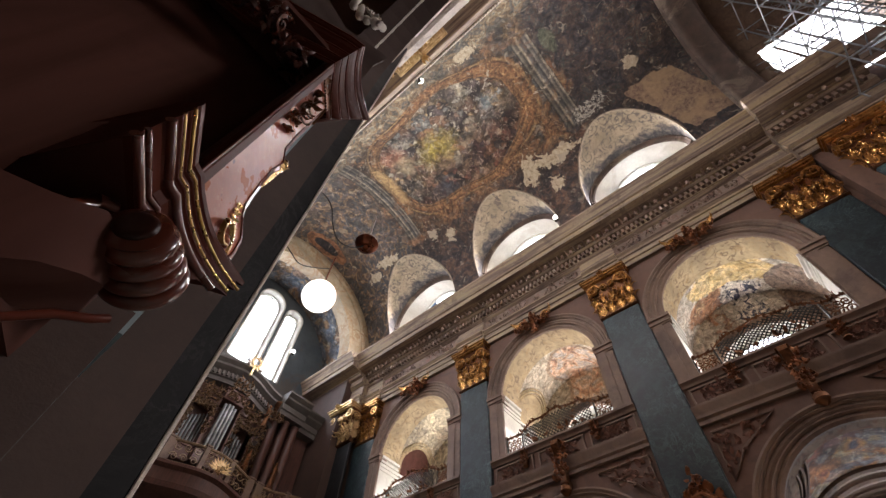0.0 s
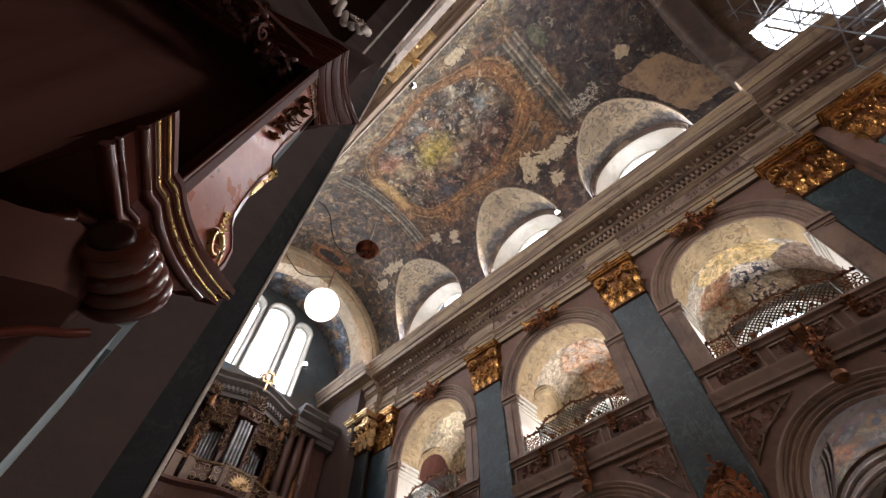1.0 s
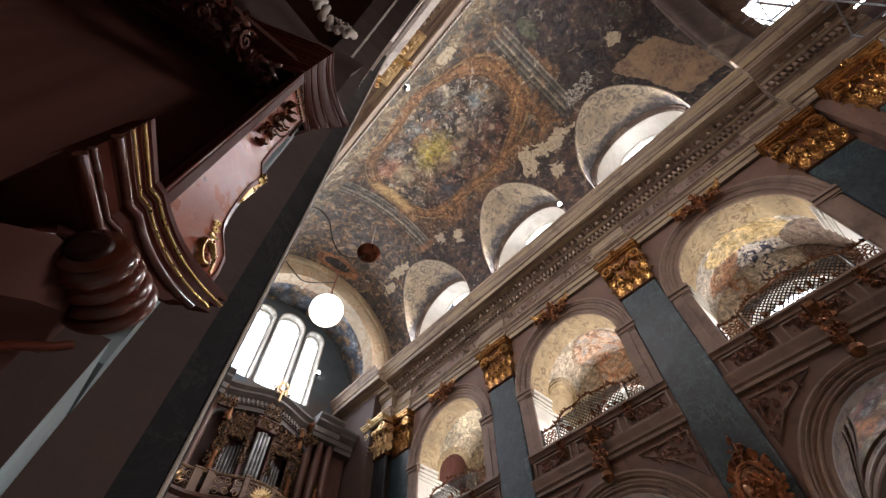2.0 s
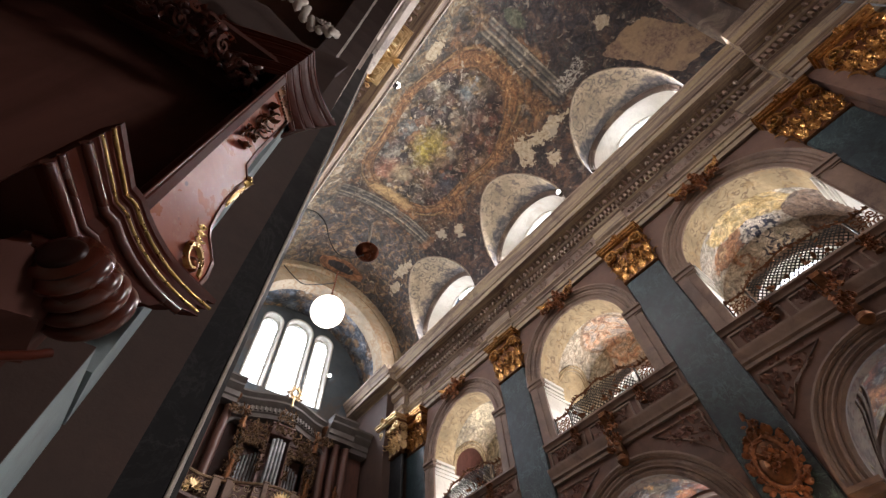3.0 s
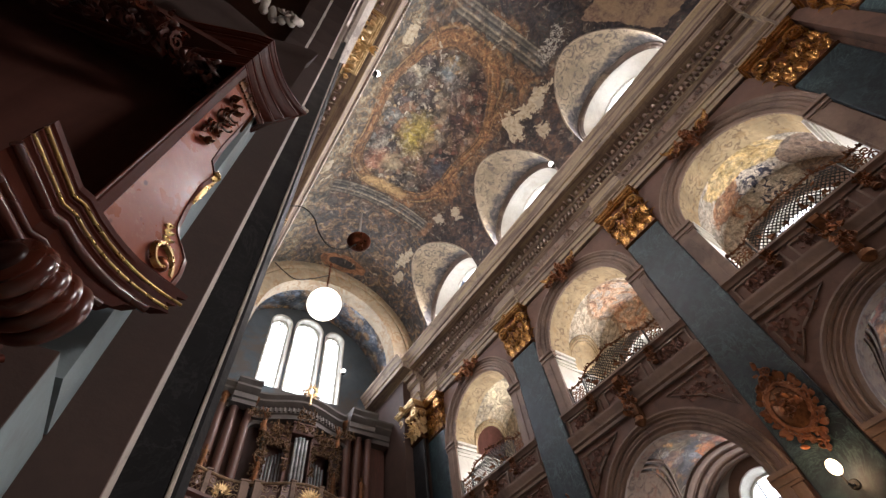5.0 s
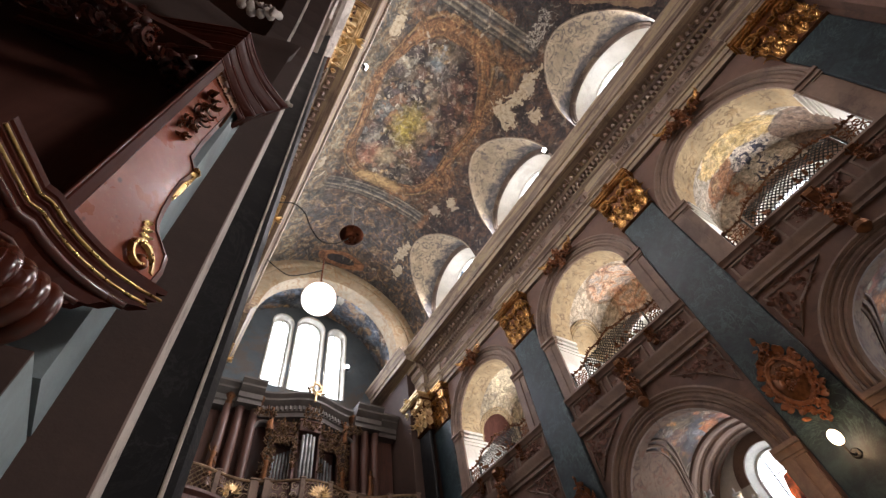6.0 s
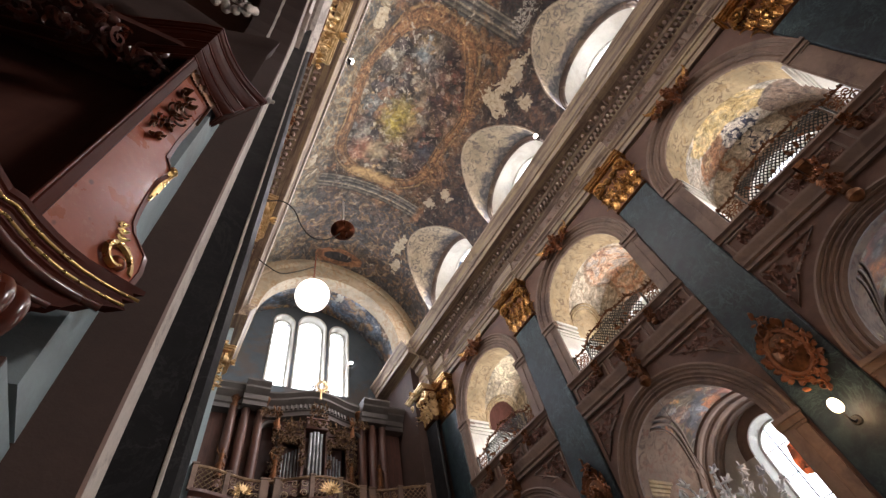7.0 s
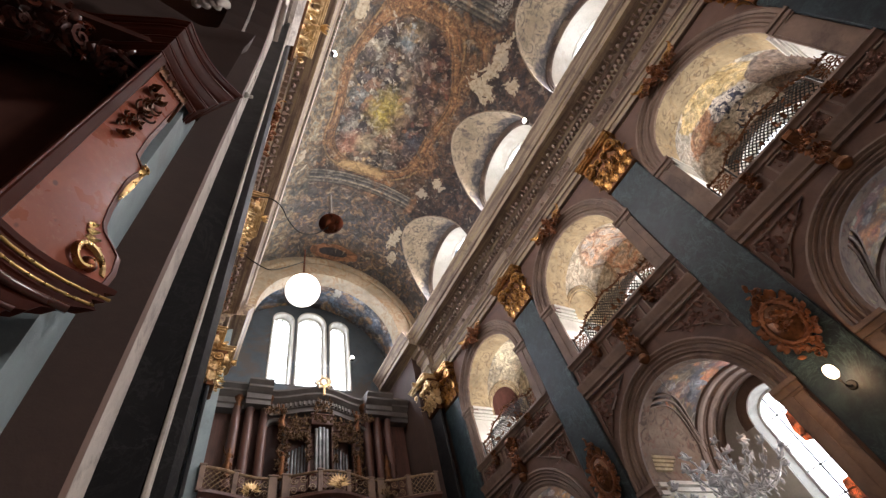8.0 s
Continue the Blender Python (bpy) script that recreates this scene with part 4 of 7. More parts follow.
xs = [-5.75, -5.6, -5.45] + xs + [5.45, 5.6, 5.75]
cuts = sorted(y for yb in BAYS for y in (yb - LR, yb + LR))
ys = sorted(set([-7.0, 14.7] + [round(-7.0 + 0.07 * i, 4) for i in range(1, 310)]))
ys = [y for y in ys if min(abs(y - c) for c in cuts) > 0.03]
ys = sorted(ys + [c + e for c in cuts for e in (-0.004, 0.004)])


def vault_height(x, y):
    zb = VZ + math.sqrt(max(VR * VR - x * x, 0.0)) if abs(x) < VR else 17.6
    for yb in BAYS:
        d = abs(y - yb)
        if d < LR:
            zl = (LZ if x > 0 else LZ - LOWER) + math.sqrt(LR * LR - d * d)
            if zl > zb:
                return zl, True
    return zb, False


vault = MB()
grid, cutmap = [], []
for y in ys:
    for x in xs:
        z, c = vault_height(x, y)
        grid.append((x, y, z))
        cutmap.append(c)
W = len(xs)
faces, mats = [], []
for j in range(len(ys) - 1):
    for i in range(W - 1):
        q = (j * W + i, (j + 1) * W + i, (j + 1) * W + i + 1, j * W + i + 1)
        faces.append(q)
        mats.append(1 if sum(cutmap[k] for k in q) >= 2 else 0)
vault.v, vault.f, vault.m = grid, faces, mats
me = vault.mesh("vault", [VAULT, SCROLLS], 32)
layer = me.uv_layers.new(name="UVMap")
for loop in me.loops:
    x, y, z = me.vertices[loop.vertex_index].co
    arc = VR * math.asin(max(-1, min(1, x / VR)))
    layer.data[loop.index].uv = (arc, y)
tagged(part("vault", me, None), "barrel vault covered with dark aged fresco painting", "ceiling", kind="structure")

# plaster ribs along the groins
groin = MB()
for yb in BAYS:
    pts = []
    for i in range(61):
        d = (LR - 0.004) * math.cos(math.pi * i / 60)
        z = LZ + math.sqrt(LR * LR - d * d)
        pts.append((math.sqrt(max(VR * VR - (z - VZ) ** 2, 0.0)) + 0.005, yb + d, z - 0.012))
    groin.tube(pts, 0.042, 6)
structure("groin_ribs_right", groin, GROIN, "thin worn plaster rib round a lunette", "rib", 50)

GW, GZ = 1.36, 21.3                        # radius and springing of the lunette windows


def lunette_reveal(mb, yb, n=32):
    a_, b_ = [(5.58, yb - LR + 0.2, 18.1)], [(6.7, yb - GW, 18.6)]
    for i in range(n + 1):
        a = math.pi * i / n
        a_.append((5.58, yb - (LR - 0.2) * math.cos(a), LZ - 0.05 + (LR - 0.2) * math.sin(a)))
        b_.append((6.7, yb - GW * math.cos(a), GZ + GW * math.sin(a)))
    a_.append((5.58, yb + LR - 0.2, 18.1))
    b_.append((6.7, yb + GW, 18.6))
    mb.loft([a_, b_], True, False)


# lunette openings: wall ring, deep white reveal, window
ring, deep = MB(), MB()
for yb in BAYS:
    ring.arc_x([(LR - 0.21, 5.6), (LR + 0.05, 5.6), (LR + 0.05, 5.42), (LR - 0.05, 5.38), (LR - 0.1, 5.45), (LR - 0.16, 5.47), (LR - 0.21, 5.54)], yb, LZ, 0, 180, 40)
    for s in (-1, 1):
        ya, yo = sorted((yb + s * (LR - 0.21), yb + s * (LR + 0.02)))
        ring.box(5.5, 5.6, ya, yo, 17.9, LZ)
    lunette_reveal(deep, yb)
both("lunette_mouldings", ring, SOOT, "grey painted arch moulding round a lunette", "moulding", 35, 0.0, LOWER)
both("lunette_reveals", deep, GREY_WHITE, "deep white plaster reveal of a lunette window", "window reveal", 40, 0.0, LOWER)
attic = MB()
for yb in BAYS:
    arch_panel(attic, 6.7, yb - PITCH / 2, yb + PITCH / 2, 17.9, 25.5, yb, GW, GZ, 18.6)
    arch_panel(attic, 5.6, yb - PITCH / 2, yb + PITCH / 2, 18.0, 22.9, yb, LR - 0.2, LZ - 0.05, 18.1)
attic.box(7.4, 7.7, -9.2, Y0, 17.9, 25.5)
attic.box(7.4, 7.7, Y1, 20.5, 17.9, 25.5)
both("attic_wall", attic, WHITE, "plain plaster wall above the entablature", "wall", None, 0.0, LOWER)


def arched_window(name, m, r, zs, zb, label, bars=3, heavy=1.0, group=""):
    """A round-headed window: frame, glazing bars and panes; its own x runs across, z up from the springing."""
    win = thing(name, label, "window", m, group)
    win["kind"] = "structure"
    fr = MB()
    outer = [(-r, zb)] + [(-r * math.cos(math.pi * i / 24), zs + r * math.sin(math.pi * i / 24)) for i in range(25)] + [(r, zb)]
    k = (r - 0.07) / r
    inner = [(-r * k, zb + 0.07)] + [(-r * k * math.cos(math.pi * i / 24), zs + r * k * math.sin(math.pi * i / 24)) for i in range(25)] + [(r * k, zb + 0.07)]
    fr.loft([[(x, -0.05, z) for x, z in outer], [(x, 0.05, z) for x, z in outer], [(x, 0.05, z) for x, z in inner], [(x, -0.05, z) for x, z in inner], [(x, -0.05, z) for x, z in outer]], True, False)
    part("window_frame", fr, WHITE, win)
    cols = [-r + 2 * r * i / bars for i in range(1, bars)]
    bar = MB()
    for x in cols:
        bar.box(x - 0.016 * heavy, x + 0.016 * heavy, -0.02, 0.02, zb, zs + math.sqrt(max(r * r - x * x, 0)) - 0.03)
    z = zb + 0.8
    while z < zs + r * 0.8:
        w = r if z < zs else math.sqrt(r * r - (z - zs) ** 2)
        bar.box(-w + 0.04, w - 0.04, -0.015, 0.015, z - 0.012 * heavy, z + 0.012 * heavy)
        z += 0.8
    part("glazing_bar", bar, IRON, win)
    edges = [-r] + cols + [r]
    for x0, x1 in zip(edges, edges[1:]):
        pn = MB()
        top = []
        for i in range(9):
            x = x0 + (x1 - x0) * i / 8
            top.append((x, zs + math.sqrt(max(r * r - x * x, 0))))
        pn.loft([[(x0, -0.006, zb), *[(x, -0.006, z) for x, z in top], (x1, -0.006, zb)], [(x0, 0.006, zb), *[(x, 0.006, z) for x, z in top], (x1, 0.006, zb)]])
        ob = part("pane", pn, GLASS, win)
        ob.visible_shadow = False
    return win


n_win = 0
for s in (1, -1):
    for yb in BAYS:
        n_win += 1
        arched_window(f"window_{n_win}", on_wall(s, s * 6.68, yb, 0 if s > 0 else -LOWER), GW, GZ, 18.6, "round-headed window high in the vault, bright with daylight", 3)

# galleries and aisles behind the arches
GR, GOUT = 2.35, 8.8
ROOMS = ((9.3, 12.2, GOUT, 1.3, 11.5, 10.15), (0.0, 5.85, OUT, 0.85, 6.95, 3.0))


def room_plan(yb):
    """The gallery over the aisle; the gallery window of the first bay is the widest."""
    if yb == BAYS[0]:
        return ((9.3, 12.2, GOUT, 1.75, 11.3, 10.15), ROOMS[1])
    return ROOMS


def side_rooms(lit):
    room, bands = MB(), MB()
    vaults = []
    for yb in BAYS:
        vaults.append((MB(), MB()))
        for (zf, zs, xo, wr, wzs, wzb), tgt in zip(room_plan(yb), vaults[-1]):
            tgt.loft([[(x, yb - GR * math.cos(math.pi * i / 32), zs + GR * math.sin(math.pi * i / 32)) for i in range(33)] for x in np.linspace(WB if zf > 1 else WBL, xo, 5)], False, False)
            ribs = () if zf > 1 else (xo - 1.4, xo - 0.85, xo - 0.3)
            for x in ribs:
                bands.arc_x([(GR, x - 0.22), (GR - 0.07, x - 0.2), (GR - 0.11, x - 0.12), (GR - 0.07, x - 0.08), (GR - 0.07, x + 0.08), (GR - 0.11, x + 0.12), (GR - 0.07, x + 0.2), (GR, x + 0.22)], yb, zs, 0, 180, 32)
            for s_ in (-1, 1):
                y_in, y_out = yb + s_ * GR, yb + s_ * PITCH / 2
                ya, yo = sorted((y_in, y_out))
                room.box((WB if zf > 1 else WBL) + 0.01, xo, ya, yo, zf, zs)
                for z0, z1, d in ((zs - 0.62, zs - 0.54, 0.05), (zs - 0.45, zs - 0.36, 0.06), (zs - 0.28, zs - 0.18, 0.09), (zs - 0.12, zs - 0.02, 0.15)):
                    ya, yo = sorted((y_in - s_ * d, y_in + s_ * 0.05))
                    room.box(WB + 0.02, xo - 0.02, ya, yo, z0, z1)
            z1 = 15.0 if zf > 1 else 9.0
            if lit:
                if zf > 1:
                    for ya, yo in ((yb - PITCH / 2, yb - wr), (yb + wr, yb + PITCH / 2)):
                        room.add([(xo, ya, zf - 0.3), (xo, yo, zf - 0.3), (xo, yo, wzs), (xo, ya, wzs)], [(0, 1, 2, 3)])
                    room.add([(xo, yb - wr, zf - 0.3), (xo, yb + wr, zf - 0.3), (xo, yb + wr, wzb), (xo, yb - wr, wzb)], [(0, 1, 2, 3)])
                    arch_panel(tgt, xo, yb - PITCH / 2, yb + PITCH / 2, wzs, z1, yb, wr, wzs, wzs)
                else:
                    arch_panel(room, xo, yb - PITCH / 2, yb + PITCH / 2, 0, z1, yb, wr, wzs, wzb)
                reveal(room, xo, xo + 0.5, yb, wr, wr - 0.1, wzs, wzb)
                bands.arc_x([(wr + 0.01, xo), (wr + 0.35, xo), (wr + 0.35, xo - 0.06), (wr + 0.27, xo - 0.1), (wr + 0.1, xo - 0.07), (wr + 0.01, xo - 0.07)], yb, wzs, 0, 180, 28)
                for s_ in (-1, 1):
                    ya, yo = sorted((yb + s_ * (wr + 0.01), yb + s_ * (wr + 0.35)))
                    room.box(xo - 0.08, xo + 0.01, ya, yo, wzb, wzs)
            else:
                room.box(xo, xo + 0.2, yb - PITCH / 2, yb + PITCH / 2, 0, z1)
            room.box(WB + 0.005, xo + 0.4, yb - PITCH / 2, yb + PITCH / 2, z1 - 0.05, z1 + 0.3)
    room.box(WB, OUT, Y1, Y1 + 0.3, 0, 15)
    room.box(WB, OUT, Y0 - 0.3, Y0, 0, 15)
    return room, bands, vaults


room, bands, vaults = side_rooms(True)
structure("side_rooms_right", room, WHITE, "white plaster walls of the gallery and aisle bays", "wall")
structure("room_mouldings_right", bands, STONE_PALE, "moulded ribs and window surrounds with ochre scrolls", "moulding", 40)
for i, (up_, down_) in enumerate(vaults):
    structure(f"gallery_vault_{i + 1}", up_, GALLERY_PAINTS[i], "gallery vault with faded ochre fresco", "ceiling", 40)
    structure(f"aisle_vault_{i + 1}", down_, AISLE_PAINT, "aisle vault with orange and blue fresco", "ceiling", 40)
# arched fields cut into the far haunch of each side vault
def on_haunch(yb, spring, x, z, off):
    return (x, yb + math.sqrt(max((GR - off) ** 2 - (z - spring) ** 2, 0.0)), z)


for i, yb in enumerate(BAYS):
    for spring, zs, r, xc, kind, a0, a1 in ((12.2, 12.72, 0.9, 8.0, "gallery", 0, 180), (5.85, 5.5, 2.2, 7.3, "aisle", 33, 117)):
        if kind == "gallery" and i == 0:
            continue
        arc = [radians(a0 + (a1 - a0) * j / 28) for j in range(29)]
        frame_, fill = MB(), MB()
        for r1, thick, off in ((r + 0.02, 0.035, 0.04), (r + 0.11, 0.05, 0.05), (r + 0.21, 0.035, 0.04)):
            line = [(xc + r1 * math.cos(a), zs + r1 * math.sin(a)) for a in arc]
            if kind == "gallery":
                line = [(xc + r1, spring + 0.02)] + line + [(xc - r1, spring + 0.02)]
            frame_.tube([on_haunch(yb, spring, x, z, off) for x, z in line], thick, 6)
        structure(f"{kind}_cross_arch_{i + 1}", frame_, GALLERY_SCROLLS if kind == "gallery" else STONE_PALE, "pale moulded arch cut into the side of a vault", "arch", 50)
        fill.loft([[on_haunch(yb, spring, xc + r * math.cos(a), spring + (zs + r * math.sin(a) - spring) * k / 8, 0.025) for a in arc] for k in range(9)], False, False)
        # third gallery: dark colour replaces the shade of an open recess; the others are scroll-painted
        structure(f"{kind}_cross_field_{i + 1}", fill, (NICHE if i == 2 else GALLERY_SCROLLS) if kind == "gallery" else AISLE_SCROLLS, "painted field within the cross arch", "wall")
    # ochre moulded impost on the aisle pier
    imp = MB()
    for z0, z1, d in ((6.12, 6.2, 0.05), (6.2, 6.3, 0.1), (6.3, 6.38, 0.16), (6.38, 6.47, 0.22)):
        imp.box(WBL + 0.02, WB + 0.4 + d, yb + GR - 0.1 - d, yb + GR + 0.1, z0, z1, 0.01)
    structure(f"aisle_impost_{i + 1}", imp, GALLERY_SCROLLS, "ochre moulded impost on an aisle pier", "moulding")
room, bands, vaults = side_rooms(False)
structure("side_rooms_left", room.mirrored(), STONE, "dark brown walls of the unlit side rooms", "wall")
for i, (up_, down_) in enumerate(vaults):
    structure(f"gallery_vault_{i + 4}", up_.mirrored(), STONE, "dark plain vault of an unlit gallery", "ceiling", 40)
    structure(f"aisle_vault_{i + 4}", down_.mirrored(), STONE, "dark plain vault of the unlit aisle", "ceiling", 40)
for yb in BAYS:
    for (zf, zs, xo, wr, wzs, wzb), lab in zip(room_plan(yb), ("wide round-headed gallery window bright with daylight", "round-headed aisle window with leaded panes")):
        n_win += 1
        win = arched_window(f"window_{n_win}", on_wall(1, xo + 0.45, yb, 0), wr - 0.08, wzs, wzb, lab, 3, 1.0 if zf > 1 else 1.3)
        if zf < 1:
            for x0, x1, z0, z1 in ((-0.4, 0.12, 5.9, 6.95), (-0.6, 0.2, 3.9, 4.9)):
                st = MB()
                st.loft([[(x0 + 0.1, y_, z0), (x1, y_, z0 + 0.14), (x1 + 0.06, y_, (z0 + z1) / 2), (x1 - 0.08, y_, z1 - 0.06), (x0 + 0.16, y_, z1), (x0, y_, (z0 + z1) / 2 + 0.1)] for y_ in (0.02, 0.032)])
                part("stained_pane", st, RED_GLASS, win, "orange-red stained glass")

# far end: painted cross arch, loft vault, window wall
R_IN, R_OUT = 3.85, 4.95
arch = MB()
arch.arc_y([(R_IN, 14.62), (R_OUT - 0.22, 14.62), (R_OUT - 0.22, 14.56), (R_OUT - 0.06, 14.5), (R_OUT, 14.56), (R_OUT + 0.5, 14.62), (R_OUT + 0.5, 15.5), (R_IN, 15.5)], 0, 18.28, 0, 180, 56)
structure("far_arch", arch, ARCH_PAINT, "round arch with pale painted bands and cartouches", "arch", 35)
loft = MB()
loft.loft([[(4.95 * math.cos(math.pi * i / 48), y, 18.3 + 4.95 * math.sin(math.pi * i / 48)) for i in range(49)] for y in (15.4, 18.4)], False, False)
structure("loft_vault", loft, LOFT_PAINT, "barrel vault over the organ loft with dark fresco", "ceiling", 40)
loftwall = MB()
loftwall.box(4.6, 5.7, 15.0, 18.6, 0, 18.3)
structure("loft_wall_right", loftwall, PIER_BROWN, "dark brown side wall of the organ loft", "wall")
# blue-grey left wall, its colour raised to carry the window light falling on it
loftwall = MB()
loftwall.box(-5.7, -4.6, 15.0, 18.6, 0, 18.3)
structure("loft_wall_left", loftwall, PALE_BLUE, "blue-grey side wall of the organ loft, lightened as if window-lit", "wall")

WINS = [(-1.72, 0.56, 21.62, 17.05), (0.0, 0.82, 21.75, 17.05), (1.72, 0.56, 21.62, 17.05)]
end = MB()


def end_wall(mb, y):
    edges = [-6.0] + [e for x, r, zs, zb in WINS for e in (x - r, x + r)] + [6.0]
    for i in range(0, len(edges), 2):
        mb.add([(edges[i], y, 9), (edges[i + 1], y, 9), (edges[i + 1], y, 25), (edges[i], y, 25)], [(0, 3, 2, 1)])
    for x, r, zs, zb in WINS:
        mb.add([(x - r, y, 9), (x + r, y, 9), (x + r, y, zb), (x - r, y, zb)], [(0, 3, 2, 1)])
        v, f = [], []
        for i in range(25):
            a = math.pi * i / 24
            v += [(x - r * math.cos(a), y, zs + r * math.sin(a)), (x - r * math.cos(a), y, 25)]
            if i:
                f.append((2 * i - 2, 2 * i - 1, 2 * i + 1, 2 * i))
        mb.add(v, f)


end_wall(end, 18.4)
structure("wall_west", end, BLUE_GREY, "dark blue-grey end wall behind the organ", "wall")
sides = MB()
for x, r, zs, zb in WINS:
    tmp = MB()
    reveal(tmp, 18.4, 19.1, x, r, r, zs, zb)
    sides.join(tmp, Matrix(((0, 1, 0, 0), (1, 0, 0, 0), (0, 0, 1, 0), (0, 0, 0, 1))))
    for r0, r1, d in ((r - 0.003, r + 0.09, 0.07),):
        sides.arc_y([(r0, 18.39), (r1, 18.39), (r1, 18.4 - d), (r0, 18.4 - d + 0.02)], x, zs, 0, 180, 24)
    for s in (-1, 1):
        xa, xb = sorted((x + s * (r - 0.003), x + s * (r + 0.09)))
        sides.box(xa, xb, 18.33, 18.39, zb, zs)
structure("west_window_reveals", sides, WHITE, "white reveals of three round-headed windows", "window reveal", 40)
for x, r, zs, zb in WINS:
    n_win += 1
    arched_window(f"window_{n_win}", pose(x, 18.85, 0), r - 0.02, zs, zb, "tall round-headed window behind the organ, overexposed with daylight", 2)

# near end: crossing arch, boards and end wall
near = MB()
near.arc_y([(VR - 0.3, -7.06), (VR - 0.24, -7.0), (VR - 0.12, -6.98), (VR - 0.06, -6.92), (VR + 0.5, -6.94), (VR + 0.5, -8.1), (VR - 0.3, -8.1), (VR - 0.34, -8.0), (VR - 0.3, -7.9), (VR - 0.28, -7.5), (VR - 0.32, -7.3), (VR - 0.34, -7.15)], 0, 18.3, 0, 180, 56)
structure("near_arch", near, SOOT, "dark moulded arch at the end of the vault", "arch", 35)
cross = MB()
for j in range(60):
    # boards along the vault, one lapping the next; a long opening low on the right
    a0, a1 = radians(3 * j), radians(3 * j + 3.15)
    lap = 0.035 * (j % 2)
    for y0_, y1_ in ((-16, -14.2), (-14.2, -8.9), (-8.9, -8.05)):
        if y1_ > -9.5 and y1_ < -8.5 and 5 <= j < 12:
            continue
        cross.loft([[(r_ * math.cos(a), y_, 18.6 + r_ * math.sin(a)) for a, r_ in ((a0, 5.6 - lap), (a1, 5.6 - lap), (a1, 5.66 - lap), (a0, 5.66 - lap))] for y_ in (y0_, y1_)])
cross.box(5.6, 7.6, -14.3, -14.2, 18.2, 25)
cross.box(5.6, 7.6, -8.3, -8.1, 18.2, 25)
structure("crossing_vault", cross, PLANK, "dark boarded vault beyond the near arch", "ceiling")
back = MB()
for s in (-1, 1):
    back.box(min(s * 5.62, s * 6.7), max(s * 5.62, s * 6.7), -16, Y0 - 0.0, 0, 18.4)
    back.box(min(s * 5.2, s * 5.7), max(s * 5.2, s * 5.7), -9.5, -6.7, 0, 15.3)
back.box(-7.7, 7.7, -16.4, -16, 0, 18.4)
back.box(-7.7, 1.0, -16.4, -16, 18.4, 25.5)
back.box(-7.7, 7.7, 20.0, 20.4, 0, 16.0)
structure("wall_east", back, STONE, "plain brown stone walls of the crossing", "wall")
roof = MB()
roof.box(-7.8, 7.8, -8.9, 20.5, 25.4, 25.8)
roof.box(-7.8, 2.9, -16.4, -8.9, 25.4, 25.8)
structure("roof", roof, PLANK, "plain boarded roof over the vault", "roof")
floor = MB()
floor.box(-11.2, 11.2, -16.4, 20.5, -0.3, 0.0)
structure("floor", floor, FLOOR, "worn grey stone floor slabs", "floor")

# ---------------------------------------------------------------- bright sky outside the windows
haze = emitter("bright_overcast_sky", (0.95, 0.98, 1.0), 3.0)
sheets = MB()
sheets.box(11.6, 11.65, -8, 16, 1.5, 9.4)
sheets.box(20.0, 20.05, -12, 24, 16.9, 45.0)
for s in (-1, 1):
    sheets.box(min(s * 9.2, s * 9.25), max(s * 9.2, s * 9.25), -18 if s > 0 else -8, 16, 16.5, 25.3)
sheets.box(0.6, 12, -16.4, -8.8, 27.5, 27.55)
sheets.box(-4, 4, 20.0, 20.05, 16.2, 24)
structure("backdrop", sheets, haze, "plain bright overcast sky outside the windows", "sky")

# ---------------------------------------------------------------- pilasters with gilded capitals
rng = random.Random(4)
LEAF_A, LEAF_B = MB(), MB()
for mb_, k in ((LEAF_A, 1.0), (LEAF_B, 0.85)):
    leaf(mb_, Matrix(), 0.66 * k, 0.15 * k, 3.0, 8, 0.12)
    for a in (-1, 1):
        for q in range(4):
            leaf(mb_, pose(a * 0.03 * k, 0.005, (0.06 + 0.12 * q) * k, -6 - 5 * q, a * (34 + 5 * q), a * -12), (0.26 - 0.02 * q) * k, 0.1 * k, 2.6, 4, 0.4)
leaf_meshes = {g.name: (LEAF_A.mesh("leaf", g, 50), LEAF_B.mesh("leaf", g, 50)) for g in (GOLD, GOLD_LIT)}
VOL = MB()
spiral(VOL, Matrix(), 0.27, 1.8, 0.07, 26, 0.12)
VOL.lathe([(0.0, 0.0), (0.07, 0.0), (0.05, 0.12), (0.0, 0.15)], 8, pose(0, 0, 0, -90))
volute_meshes = {g.name: VOL.mesh("volute", g, 50) for g in (GOLD, GOLD_LIT)}
ROS = MB()
for i in range(7):
    leaf(ROS, pose(0, 0.05, 0, 0, i * 360 / 7, 0) @ pose(0, 0, 0.03, -35), 0.2, 0.13, 1.8, 4)
rosette_meshes = {g.name: ROS.mesh("rosette", g, 50) for g in (GOLD, GOLD_LIT)}


